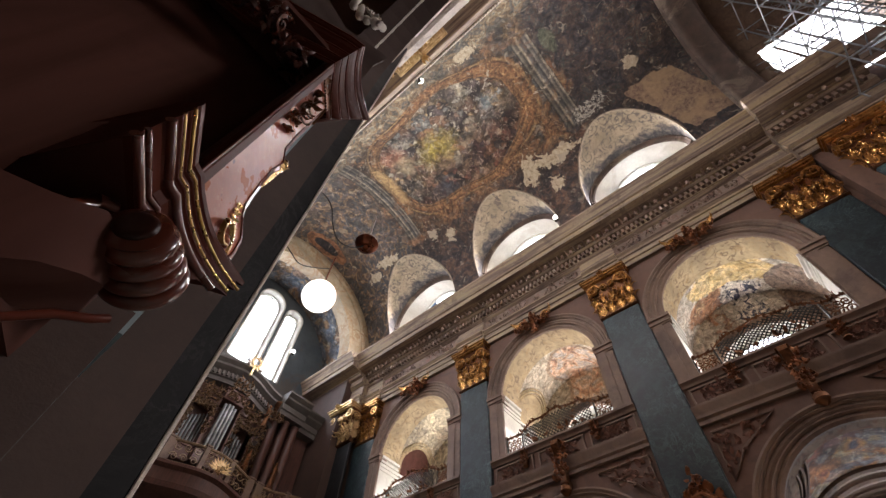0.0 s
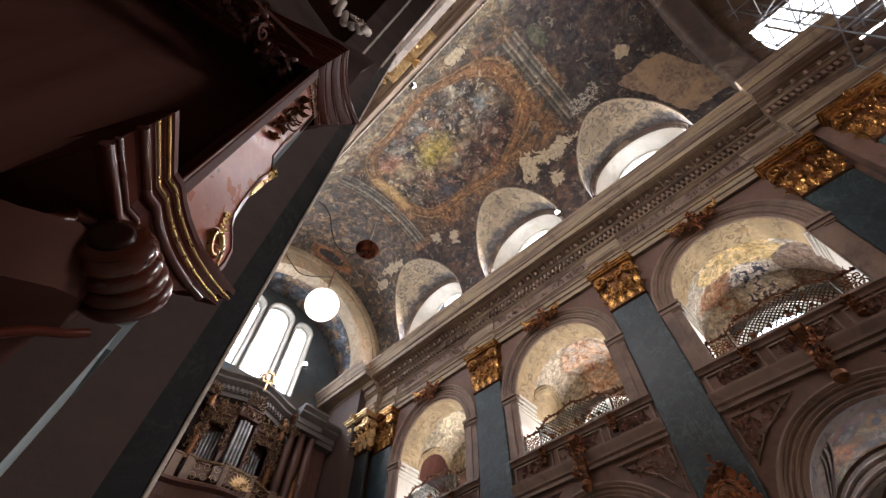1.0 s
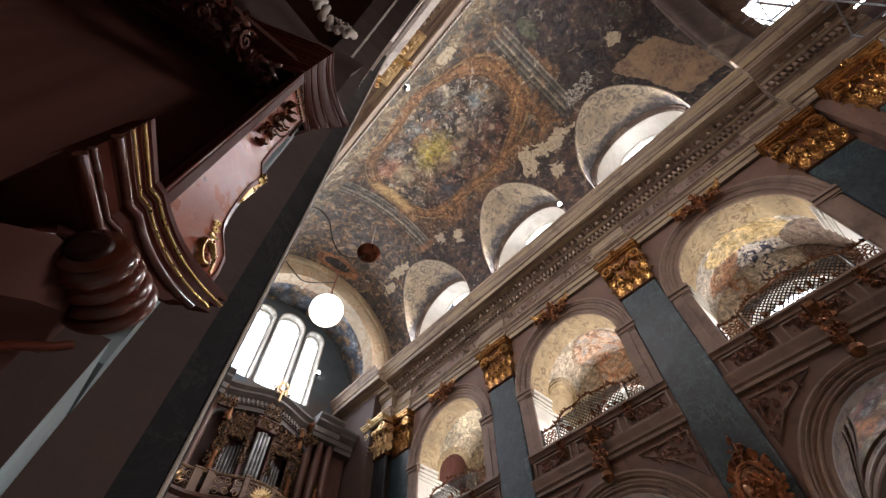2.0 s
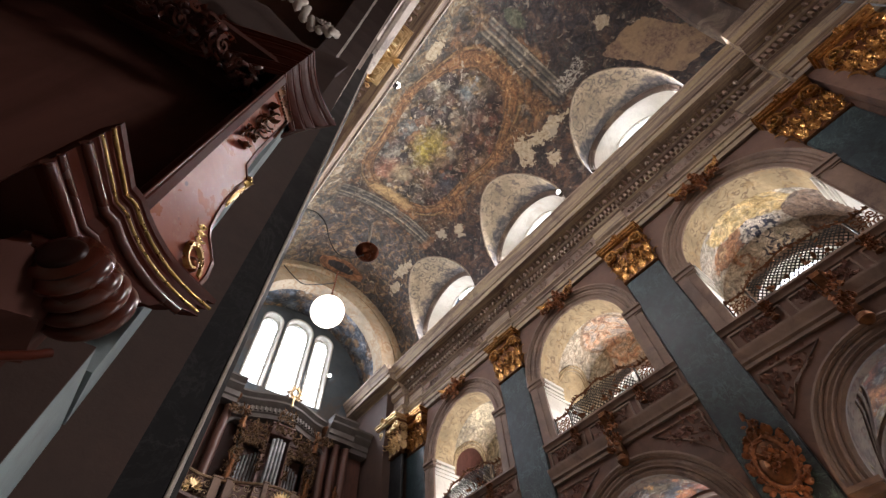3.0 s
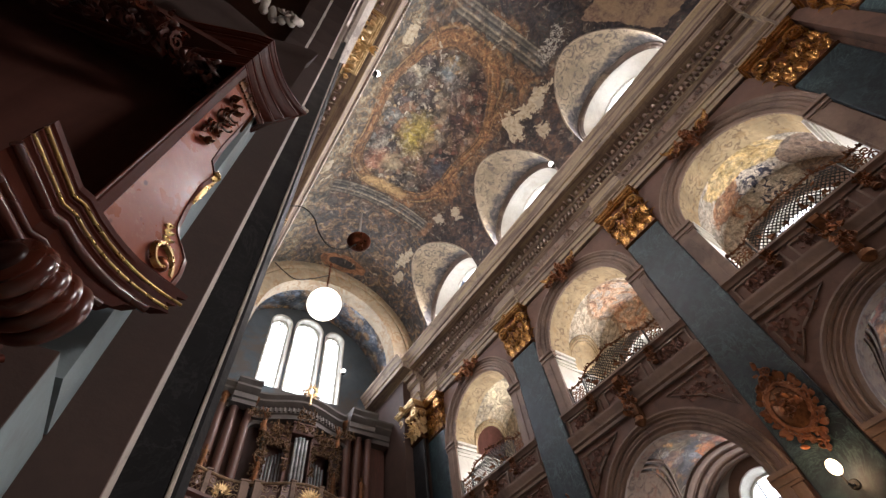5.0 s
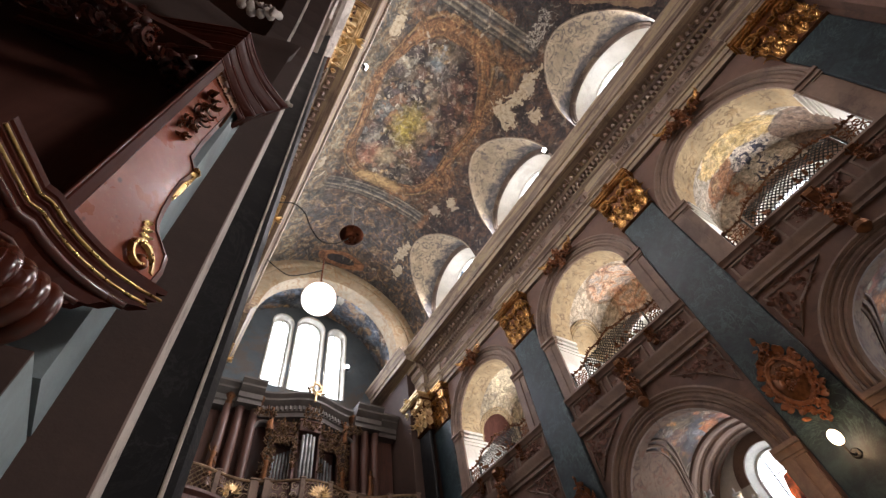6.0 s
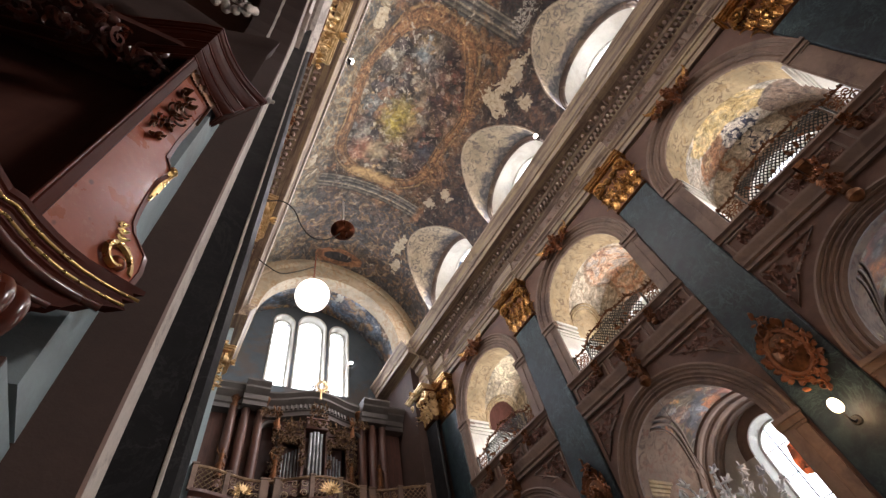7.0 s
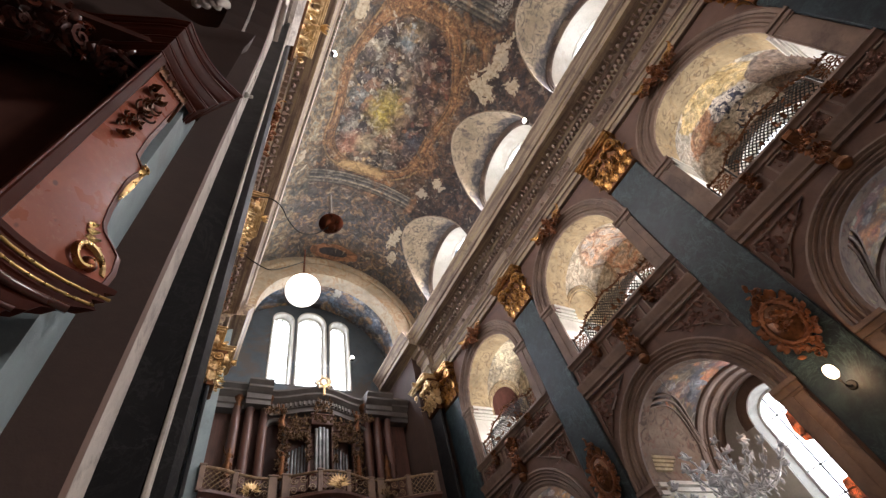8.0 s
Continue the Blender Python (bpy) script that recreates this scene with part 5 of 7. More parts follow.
def pilaster(m, label, shaft_mat, width=1.36, proud=0.12, top=13.3, group="nave pilasters", gilt=None):
    """A flat marble pilaster with a base and a carved capital."""
    p = thing("pilaster", label, "pilaster", m, group)
    gilt = gilt or GOLD
    (leaf_a, leaf_b), volute_mesh, rosette_mesh = leaf_meshes[gilt.name], volute_meshes[gilt.name], rosette_meshes[gilt.name]
    h = width / 2
    sh = MB()
    sh.box(-h, h, -0.02, proud, 1.5, top, 0.03)
    part("shaft", sh, shaft_mat, p, "polished blue-green veined marble shaft")
    b = MB()
    b.box(-h - 0.16, h + 0.16, -0.02, proud + 0.16, 0.0, 1.0, 0.02)
    b.along_x([(-0.02, 1.0), (proud + 0.16, 1.0), (proud + 0.2, 1.1), (proud + 0.12, 1.2), (proud + 0.06, 1.28), (proud + 0.1, 1.4), (proud + 0.02, 1.5), (-0.02, 1.5)], -h - 0.1, h + 0.1)
    part("base", b, STONE_PALE, p)
    c = MB()
    c.along_x([(-0.02, top), (proud + 0.03, top), (proud + 0.07, top + 0.04), (proud + 0.03, top + 0.09), (-0.02, top + 0.09)], -h - 0.03, h + 0.03)
    rings = []
    for z, k, d in ((0.08, 0.0, 0.02), (0.5, 0.0, 0.03), (1.0, 0.02, 0.06), (1.4, 0.08, 0.16), (1.62, 0.14, 0.24)):
        rings.append([(-h - k, -0.02, top + z), (h + k, -0.02, top + z), (h + k, proud + d, top + z), (-h - k, proud + d, top + z)])
    c.loft(rings)
    cap = part("capital", c, GOLD_DARK, p, "gilded carved leaf capital")
    ab = MB()
    for z0, z1, k in ((1.62, 1.7, 0.14), (1.7, 1.8, 0.19), (1.8, 1.86, 0.23)):
        ab.box(-h - k, h + k, -0.02, proud + 0.2 + k, top + z0, top + z1, 0.012)
    part("abacus", ab, gilt, cap)
    filigree = carving(random.Random(31), width + 0.1, 1.25, 0.16, 46, 0.17)
    part("scrollwork", filigree, gilt, cap, "", 50, pose(0, proud + 0.06, top + 0.85, 6))
    for i in range(4):
        part("leaf", leaf_a, None, cap, m=pose(-h + 0.17 + i * (width - 0.34) / 3, proud + 0.02, top + 0.08, rng.uniform(-3, 3), rng.uniform(-4, 4)))
    for i in range(5):
        part("leaf", leaf_b, None, cap, m=pose(-h + 0.05 + i * (width - 0.1) / 4, proud + 0.04, top + 0.55, rng.uniform(-3, 3), rng.uniform(-4, 4)))
    for s in (-1, 1):
        part("volute", volute_mesh, None, cap, m=pose(s * (h - 0.12), proud + 0.17, top + 1.33, 0, 0, 0) @ Matrix.Diagonal((-s, 1, 1, 1)))
        part("volute", volute_mesh, None, cap, m=pose(s * 0.17, proud + 0.12, top + 1.32) @ Matrix.Diagonal((s * 0.62, 1, 0.62, 1)))
        part("volute", volute_mesh, None, cap, m=pose(s * (h + 0.03), 0.1, top + 1.33, 0, 0, -90 * s) @ Matrix.Diagonal((0.7, 1, 0.8, 1)))
        part("leaf", leaf_b, None, cap, m=pose(s * (h + 0.02), 0.06, top + 0.2, 0, 0, -90 * s))
        part("leaf", leaf_b, None, cap, m=pose(s * (h + 0.03), 0.06, top + 0.65, 0, 0, -90 * s))
    part("rosette", rosette_mesh, None, cap, m=pose(0, proud + 0.36, top + 1.73))
    return p


first = second = None
for k, yp in enumerate(PIERS):
    for s in (1, -1):
        m = on_wall(s, s * WF if s > 0 else -5.7, yp, 0)
        if s > 0:
            first = copy_thing(first, m) if first else pilaster(m, "tall blue-green marble pilaster with a gilded carved capital", MARBLE)
        else:
            second = copy_thing(second, m) if second else pilaster(m, "tall black marble pilaster with a gilded carved capital", MARBLE_DARK, gilt=GOLD_LIT)
# the left capitals stand further out into the nave
for ob in list(bpy.data.objects):
    if ob.name.split(".")[0] == "capital" and ob.parent and ob.parent.matrix_basis.translation.x < 0:
        ob.matrix_basis = ob.matrix_basis @ Matrix.Diagonal((1, 1.4, 1, 1))
# the stepped piers at both ends of the row
for s in (1, -1):
    copy_thing(second, on_wall(s, s * 5.15, 14.75, 0))
    copy_thing(first if s > 0 else second, on_wall(s, s * 5.2, -7.9, 0))

# ---------------------------------------------------------------- the pier beside the camera, in steps
pier = MB()
pier.loft([[(-6.4, -0.872, z), (-5.957, -0.872, z), (-5.943, -0.45, z), (-6.4, -0.45, z)] for z in (0.0, 2.19)])
pier.box(-6.03, -5.945, -0.79, -0.45, 2.2, 4.0)
structure("pier_inner", pier, PALE_BLUE, "pale blue painted plaster face inside the arch", "wall")
pier = MB()
pier.box(-6.7, -5.806, -0.553, 0.2, 0.0, 4.99)
structure("pier_step", pier, PIER_BROWN, "dark brown plaster step of the pier", "wall")
pier = MB()
pier.box(-7.6, -5.9575, -0.88, -0.8725, 0.0, 2.19)
structure("pier_front", pier, PIER_BROWN, "dark brown plaster face below the altar", "wall")
edge = MB()
edge.loft([[(-5.813, -0.556, z), (-5.804, -0.558, z), (-5.789, -0.345, z), (-5.789, -0.3, z), (-5.84, -0.3, z)] for z in (0.0, 1.3, 2.6, 3.9, 5.28, 8.4)])
edge.box(-5.665, -5.652, -0.335, 0.0, 0.0, 13.2, 0.003)
structure("pier_edges", edge, EDGE_PALE, "worn pale plaster arrises of the pier", "trim")
pier = MB()
pier.box(-5.82, -5.664, -0.33, 1.7, 0.0, 13.25, 0.006)
structure("pier_backing", pier, MARBLE_DARK, "black marble strip behind the pilaster", "wall")

# ---------------------------------------------------------------- gilded ornaments over the arches, brackets, cartouches
def keystone(m):
    k = thing("keystone_ornament", "gilded leaf cluster over an arch keystone", "ornament", m, "keystone ornaments")
    r = random.Random(11)
    part("leafwork", carving(r, 2.0, 1.1, 0.3, 90, 0.17, lambda x, z: abs(z + 0.35 * abs(x)) < 0.14 + 0.8 * (1 - abs(x)) ** 3), GOLD_RED, k, "", 50)
    for s in (-1, 1):
        arm_ = MB()
        spiral(arm_, pose(s * 0.55, 0.08, 0.0, 0, 0, 0) @ Matrix.Diagonal((s, 1, 1, 1)), 0.24, 1.5, 0.045, 22, 0.09)
        leaf(arm_, pose(s * 0.6, 0.08, 0.1, -10, s * 70, 0), 0.5, 0.2, 2.2, 6, 0.4)
        part("scroll_arm", arm_, GOLD, k, "", 50)
    b = MB()
    b.loft([[(-0.08, -0.2, -0.4), (0.08, -0.2, -0.4), (0.06, 0.02, -0.36), (-0.06, 0.02, -0.36)], [(-0.13, -0.2, 0.3), (0.13, -0.2, 0.3), (0.1, 0.08, 0.3), (-0.1, 0.08, 0.3)]])
    spiral(b, pose(0, 0.12, 0.28, 0, 0, 0), 0.12, 1.5, 0.04, 16, 0.08)
    part("keystone", b, GOLD_RED, k)
    return k


def bracket(m):
    k = thing("wall_bracket", "reddish gilded scroll bracket below a gallery", "bracket", m, "gallery brackets")
    b = MB()
    pr = [(0.0, 0.65), (0.42, 0.65), (0.46, 0.52), (0.36, 0.38), (0.22, 0.1), (0.18, -0.2), (0.26, -0.38), (0.24, -0.55), (0.1, -0.62), (0.0, -0.6)]
    b.along_x([(y, z) for y, z in pr], -0.11, 0.11)
    b.box(-0.16, 0.16, 0, 0.4, 0.65, 0.7, 0.015)
    part("bracket_body", b, GOLD_DARK, k, "", 40)
    r = random.Random(5)
    c = carving(r, 0.45, 1.1, 0.2, 44, 0.17)
    part("leafwork", c, GOLD_RED, k, "", 50, pose(0, 0.22, 0.0, 8))
    kb = MB()
    kb.lathe([(0.0, -0.2), (0.08, -0.17), (0.17, -0.05), (0.16, 0.06), (0.08, 0.12), (0.1, 0.16), (0.0, 0.2)], 12, pose(0, 0.2, -0.72))
    part("pendant", kb, GOLD_DARK, k, "", 40)
    return k


def parapet_relief(m, seed):
    k = thing("parapet_relief", "carved brown relief scrolls on a gallery parapet", "relief", m, "parapet reliefs")
    r = random.Random(seed)
    for x, w in ((-1.75, 0.9), (0.0, 1.2), (1.75, 0.9)):
        part("scrollwork", carving(r, w, 0.38, 0.06, 56, 0.14), RELIEF, k, "", 50, pose(x, 0.005, 0))
    return k


def cartouche(m):
    k = thing("cartouche", "gilded oval cartouche carved with leaves on a pilaster", "cartouche", m, "pilaster cartouches")
    r = random.Random(21)
    sh = MB()
    ringsz = []
    for j, (s_, d) in enumerate(((1.0, 0.0), (0.98, 0.07), (0.8, 0.13), (0.4, 0.2), (0.0, 0.22))):
        ringsz.append([(0.36 * s_ * math.cos(2 * math.pi * i / 24), d, 0.5 * s_ * math.sin(2 * math.pi * i / 24)) for i in range(24)])
    sh.loft(ringsz)
    part("shield", sh, GOLD_DARK, k, "dark gilded raised oval", 40)
    ringm = MB()
    for i in range(26):
        a = 2 * math.pi * i / 26
        m2 = pose(0.46 * math.cos(a), 0.04, 0.64 * math.sin(a), r.uniform(-30, -5), 90 - math.degrees(a) + r.uniform(-35, 35), 0)
        leaf(ringm, m2, r.uniform(0.2, 0.34), r.uniform(0.15, 0.22), 2.4, 5, 0.5)
        spiral(ringm, pose(0.42 * math.cos(a), 0.06, 0.58 * math.sin(a), 0, r.uniform(0, 360)), 0.1, 1.4, 0.03, 12, 0.07)
    part("leaf_frame", ringm, GOLD_RED, k, "", 50)
    tor = MB()
    tor.loft([[((0.4 + 0.05 * math.cos(b)) * math.cos(2 * math.pi * i / 32), 0.08 + 0.05 * math.sin(b), (0.56 + 0.05 * math.cos(b)) * math.sin(2 * math.pi * i / 32)) for b in [2 * math.pi * q / 8 for q in range(8)]] for i in range(33)], True, False)
    part("moulded_rim", tor, GOLD_RED, k, "", 50)
    cr = carving(r, 0.4, 0.5, 0.15, 12, 0.22, lambda x, z: abs(x) < 0.9 - 0.5 * z)
    part("crest", cr, GOLD_RED, k, "", 50, pose(0, 0.03, 0.9))
    dr = carving(r, 0.5, 0.3, 0.15, 9, 0.22)
    part("pendant_leaves", dr, GOLD_RED, k, "", 50, pose(0, 0.03, -0.8))
    inn = carving(r, 0.44, 0.66, 0.14, 30, 0.17, lambda x, z: x * x + z * z < 1)
    part("emblem", inn, GOLD_RED, k, "", 50, pose(0, 0.17, 0))
    return k


def spandrel_relief(m, seed, s_):
    k = thing("spandrel_relief", "carved brown leaf relief in a spandrel beside an arch", "relief", m, "spandrel reliefs")
    part("scrollwork", carving(random.Random(seed), 1.15, 0.95, 0.05, 44, 0.17, lambda x, z: z > 0.35 - 1.2 * (x * s_ + 0.9) * 0.62), RELIEF, k, "", 50)
    return k


key0 = bra0 = car0 = None
for yb in BAYS:
    for s in (1, -1):
        x = s * (WF - 0.2 if s > 0 else WF - 0.02)
        key0 = copy_thing(key0, on_wall(s, x, yb, 14.85)) if key0 else keystone(on_wall(s, x, yb, 14.85))
        if s > 0:
            bra0 = copy_thing(bra0, on_wall(s, s * (WF - 0.02), yb, 8.85)) if bra0 else bracket(on_wall(s, s * (WF - 0.02), yb, 8.85))
            for dy in (-1.25, 1.25):
                kk = copy_thing(bra0, on_wall(s, s * WF, yb + dy, 9.55))
                kk.matrix_basis = kk.matrix_basis @ Matrix.Diagonal((0.6, 0.6, 0.36, 1))
            for e in (-1, 1):
                spandrel_relief(on_wall(s, s * WF, yb + e * 1.85, 7.9), int(yb) + 70 + e, e)
            parapet_relief(on_wall(s, s * WF, yb, 9.35), int(yb) + 40)
for yp in PIERS:
    m = on_wall(1, PX - 0.005, yp, 6.5) @ Matrix.Diagonal((0.96, 0.9, 0.98, 1))
    car0 = copy_thing(car0, m) if car0 else cartouche(m)

# ---------------------------------------------------------------- gallery balustrades
def balustrade(m, half=1.97, label="dark gilded iron balustrade with lattice and scrolls", mats=(IRON, GOLD_DARK), group="gallery balustrades"):
    b = thing("balustrade", label, "balustrade", m, group)
    edge_w = 0.62
    mid = half - edge_w

    def top(x):
        if abs(x) > mid:
            return 0.66
        t = x / mid
        return 0.74 + 0.3 * (1 - t * t) + 0.04 * math.cos(9 * t)

    def bulge(z):
        return 0.12 * math.sin(math.pi * min(max(z / 0.8, 0), 1))

    r0 = MB()
    r0.tube([(x, 0.03, 0.03) for x in np.linspace(-half, half, 12)], 0.03, 6)
    part("bottom_rail", r0, mats[0], b)
    for x0, x1 in ((-half, -mid), (-mid, mid), (mid, half)):
        r1 = MB()
        r1.tube([(x, 0.03 + 0.04, top(x * 0.9999)) for x in np.linspace(x0, x1, 22)], 0.028, 6)
        part("top_rail", r1, mats[1], b, "", 50)
    lat = MB()
    step, w = 0.125, 0.017
    for sgn in (-1, 1):
        c = -mid - 1.2
        while c < mid + 1.2:
            pts = []
            for i in range(9):
                z = 0.04 + 1.05 * i / 8
                x = c + sgn * (z - 0.5)
                if abs(x) < mid and z < top(x):
                    pts.append((x, 0.03 + bulge(z) + 0.006 * sgn, z))
            if len(pts) > 1:
                lat.tube(pts, w, 4)
            c += step
    part("lattice", lat, mats[0], b)
    for s in (-1, 1):
        for j in range(3):
            sc = MB()
            xm = s * (mid + 0.13 + j * 0.18)
            spiral(sc, pose(xm, 0.05, 0.2), 0.12, 1.4, 0.022, 16, 0.03)
            spiral(sc, pose(xm, 0.05, 0.46, 0, 180), 0.13, 1.5, 0.022, 16, 0.03)
            sc.tube([(xm + 0.08, 0.05, 0.04), (xm - 0.05, 0.07, 0.34), (xm + 0.08, 0.05, 0.64)], 0.014, 5)
            part("scroll_panel", sc, mats[1], b)
        po = MB()
        po.box(s * half - 0.03, s * half + 0.03, 0.0, 0.07, 0, 0.72, 0.008)
        part("post", po, mats[0], b)
        po = MB()
        po.box(s * mid - 0.025, s * mid + 0.025, 0.0, 0.08, 0, 0.78, 0.008)
        part("post", po, mats[0], b)
    orn = carving(random.Random(8), 2.2, 0.5, 0.12, 16, 0.2)
    part("leafwork", orn, mats[1], b, "", 50, pose(0, 0.12, 0.38))
    sprig = MB()
    lr = random.Random(18)
    for i in range(64):
        x = -half + 2 * half * (i + 0.5) / 64
        leaf(sprig, pose(x, 0.06, top(x * 0.999) - 0.05, lr.uniform(-50, 30), lr.uniform(-80, 80), lr.uniform(-60, 60)), lr.uniform(0.1, 0.24), lr.uniform(0.05, 0.1), lr.uniform(1.0, 2.8), 5, 0.4)
    part("scrollwork", sprig, mats[1], b, "dark gilded leaves along the rail", 50)
    return b


bal0 = None
for yb in BAYS:
    for s in (1, -1):
        m = on_wall(s, s * (WF + 0.12 if s > 0 else WF + 0.3), yb, Z_SILL + 0.02)
        bal0 = copy_thing(bal0, m) if bal0 else balustrade(m)

# ---------------------------------------------------------------- carved side altar under the arch, beside the camera
altar = thing("side_altar", "dark polished wood side altar with red panels and gilded scrolls", "altar")


def swept(inner, outer, steps):
    """Mouldings between an inner and an outer outline in plan: steps are (share of the way out, z)."""
    mb = MB()
    mb.loft([[(*Vector(a).lerp(Vector(b), s_), z) for a, b in zip(inner, outer)] for s_, z in steps], False, False)
    return mb


IN = [(-6.27, -0.93), (-6.17, -1.11), (-6.095, -0.99), (-6.07, -0.985), (-6.16, -0.993), (-6.16, -0.95)]
EX = [(-6.235, -0.985), (-6.13, -1.165), (-6.072, -1.045), (-6.05, -1.032), (-5.822, -0.853), (-5.86, -0.835)]


def bowed(pts, i, sag, n=7):
    """The same outline with its stretch from point i to the next one bowed inwards."""
    a, b = Vector(pts[i]), Vector(pts[i + 1])
    side = Vector((-(b - a).y, (b - a).x))
    mid = [tuple(a.lerp(b, k / n) + side * (sag * 4 * (k / n) * (1 - k / n))) for k in range(1, n)]
    return pts[:i + 1] + mid + pts[i + 1:]


IN, EX = bowed(IN, 3, 0.05), bowed(EX, 3, 0.09)
low = swept(IN, EX, [(0.3, 2.262), (0.52, 2.262), (0.54, 2.275), (0.6, 2.283), (0.62, 2.298), (0.68, 2.305), (0.72, 2.325), (0.8, 2.335), (0.82, 2.35), (0.9, 2.362)])
part("lower_moulding", low, WOOD_DULL, altar, "dark polished moulding")
for a, z, r_ in ((0.54, 2.274, 0.011), (0.63, 2.296, 0.006), (0.83, 2.342, 0.01)):
    bd_ = MB()
    pts = [Vector(p_).lerp(Vector(q_), a) for p_, q_ in zip(IN, EX)][1:-1]
    bd_.tube([(p_.x, p_.y, z) for p_ in pts], r_, 8)
    part("bead", bd_, WOOD_GLOSS, altar, "polished red-brown bead", 50)
under = MB()
under.add([(*Vector(p_).lerp(Vector(q_), 0.5), 2.264) for p_, q_ in zip(IN, EX)] + [(-6.3, -0.75, 2.264)], [tuple(range(len(IN) + 1))])
part("soffit_board", under, NICHE, altar)
for a, z in ((0.93, 2.375), (0.99, 2.405)):
    gl = MB()
    pts = [Vector(p).lerp(Vector(q), a) for p, q in zip(IN, EX)][1:-1]
    gl.tube([(p.x, p.y, z) for p in pts], 0.0038, 8)
    part("gilded_line", gl, GOLD_BRIGHT, altar, "thin gilded bead", 50)
cap = swept(IN, EX, [(0.88, 2.36), (0.95, 2.365), (0.9, 2.39), (0.97, 2.395), (0.94, 2.42), (1.0, 2.425), (1.0, 2.44), (0.4, 2.455), (0.0, 2.46)])
part("upper_fillet", cap, WOOD_DULL, altar, "", 28)

# console with a ribbed roll under the moulding
roll = MB()
outline = [(0.0, -0.008), (0.044, -0.008), (0.05, -0.003)]
for i in range(4):
    z0, r0 = 0.004 + 0.03 * i, 0.049 + 0.003 * i
    outline += [(r0 - 0.003, z0), (r0 + 0.006, z0 + 0.006), (r0 + 0.01, z0 + 0.015), (r0 + 0.006, z0 + 0.024), (r0 - 0.003, z0 + 0.03)]
outline += [(0.05, 0.127), (0.0, 0.13)]
ax = Vector((0.068, 0.115, 0.012)).normalized()
m_roll = Matrix.Translation((-6.044, -1.08, 2.167)) @ ax.to_track_quat("Z", "Y").to_matrix().to_4x4()
roll.lathe(outline, 36, m_roll)
con = part("console_roll", roll, WOOD_GLOSS, altar, "ribbed turned wooden scroll", 50)
disc = MB()
disc.lathe([(0.0, -0.018), (0.02, -0.018), (0.028, -0.016), (0.032, -0.011), (0.032, -0.004)], 24, m_roll)
part("scroll_eye", disc, WOOD_DARK, con, "", 40)
arm = MB()
arm.loft([[(x, y - 0.035, z0), (x, y - 0.04, (z0 + z1) / 2), (x, y - 0.035, z1), (x, y + 0.08, z1), (x, y + 0.08, z0)] for x, y, z0, z1 in ((-6.022, -0.985, 2.1, 2.165), (-6.05, -1.02, 2.07, 2.17), (-6.09, -1.05, 2.03, 2.16), (-6.15, -1.05, 1.98, 2.13), (-6.4, -1.0, 1.97, 2.1))])
part("scroll_body", arm, NICHE, altar, "", 40)
arm = MB()
arm.tube([(-6.1, -0.995, 2.262), (-6.128, -1.0, 2.245), (-6.14, -1.0, 2.2), (-6.132, -1.0, 2.14), (-6.116, -1.0, 2.09), (-6.125, -1.01, 2.065), (-6.17, -1.03, 2.05), (-6.25, -1.03, 2.045)], 0.015, 10, 0, [0.6, 0.9, 1.1, 1.1, 1.0, 1.0, 1.0, 1.0])
part("scroll_arm", arm, WOOD_GLOSS, altar, "polished S-shaped wooden arm", 60)
arm = MB()
arm.tube([(-6.16, -1.02, 1.965), (-6.08, -1.005, 1.99), (-6.04, -1.0, 2.035), (-6.0, -1.0, 2.058), (-5.985, -0.995, 2.075)], 0.007, 8)
part("scroll_edge", arm, WOOD, altar, "", 60)
arm = MB()
spiral(arm, pose(-6.09, -1.0, 1.9, 0, 0, 180), 0.06, 1.2, 0.016, 20, 0.02)
part("lower_scroll", arm, WOOD_DULL, altar, "", 50)
blk = MB()
blk.loft([[(-6.2, -0.95, z), (-6.1, -1.0, z), (-6.03, -0.85, z), (-6.03, -0.62, z), (-6.2, -0.62, z)] for z in (2.02, 2.205)])
part("console_block", blk, NICHE, altar)

# the red panel with its waved wing
A, B = Vector((-6.062, -0.992)), Vector((-5.925, -0.8))
U = (B - A).normalized()
N = Vector((U.y, -U.x))
wing = [(2.455, 0.285), (2.5, 0.296), (2.56, 0.308), (2.6, 0.312), (2.655, 0.302), (2.675, 0.27), (2.69, 0.24), (2.715, 0.224), (2.77, 0.215), (2.85, 0.209), (2.94, 0.208), (3.0, 0.22), (3.035, 0.226), (3.055, 0.205), (3.07, 0.186), (3.2, 0.182), (3.35, 0.188), (3.5, 0.194), (3.66, 0.2)]


def on_panel(w, z, d=0.0):
    p = A + U * w + N * d
    return (p.x, p.y, z)


pn = MB()
pn.loft([[on_panel(0.034, z, -0.024), on_panel(w - 0.015, z, -0.024 + 0.142 * (w - 0.049)), on_panel(w - 0.015, z, -0.03), on_panel(0.034, z, -0.045)] for z, w in wing])
part("red_panel", pn, RED_MARBLE, altar, "mottled red polished panel")
ed = MB()
ed.loft([[on_panel(w - 0.016, z, -0.02 + 0.142 * (w - 0.049)), on_panel(w, z, -0.022 + 0.142 * (w - 0.034)), on_panel(w, z, -0.035), on_panel(w - 0.016, z, -0.034)] for z, w in wing])
part("wing_edge", ed, WOOD, altar, "", 40)
ar = MB()
ar.loft([[on_panel(-0.004, z, 0.0), on_panel(0.004, z, 0.006), on_panel(0.03, z, 0.006), on_panel(0.036, z, -0.002), on_panel(0.036, z, -0.02), on_panel(-0.004, z, -0.02)] for z in (2.455, 3.68)])
part("corner_strip", ar, WOOD_DULL, altar, "dark polished corner strip")
ar = MB()
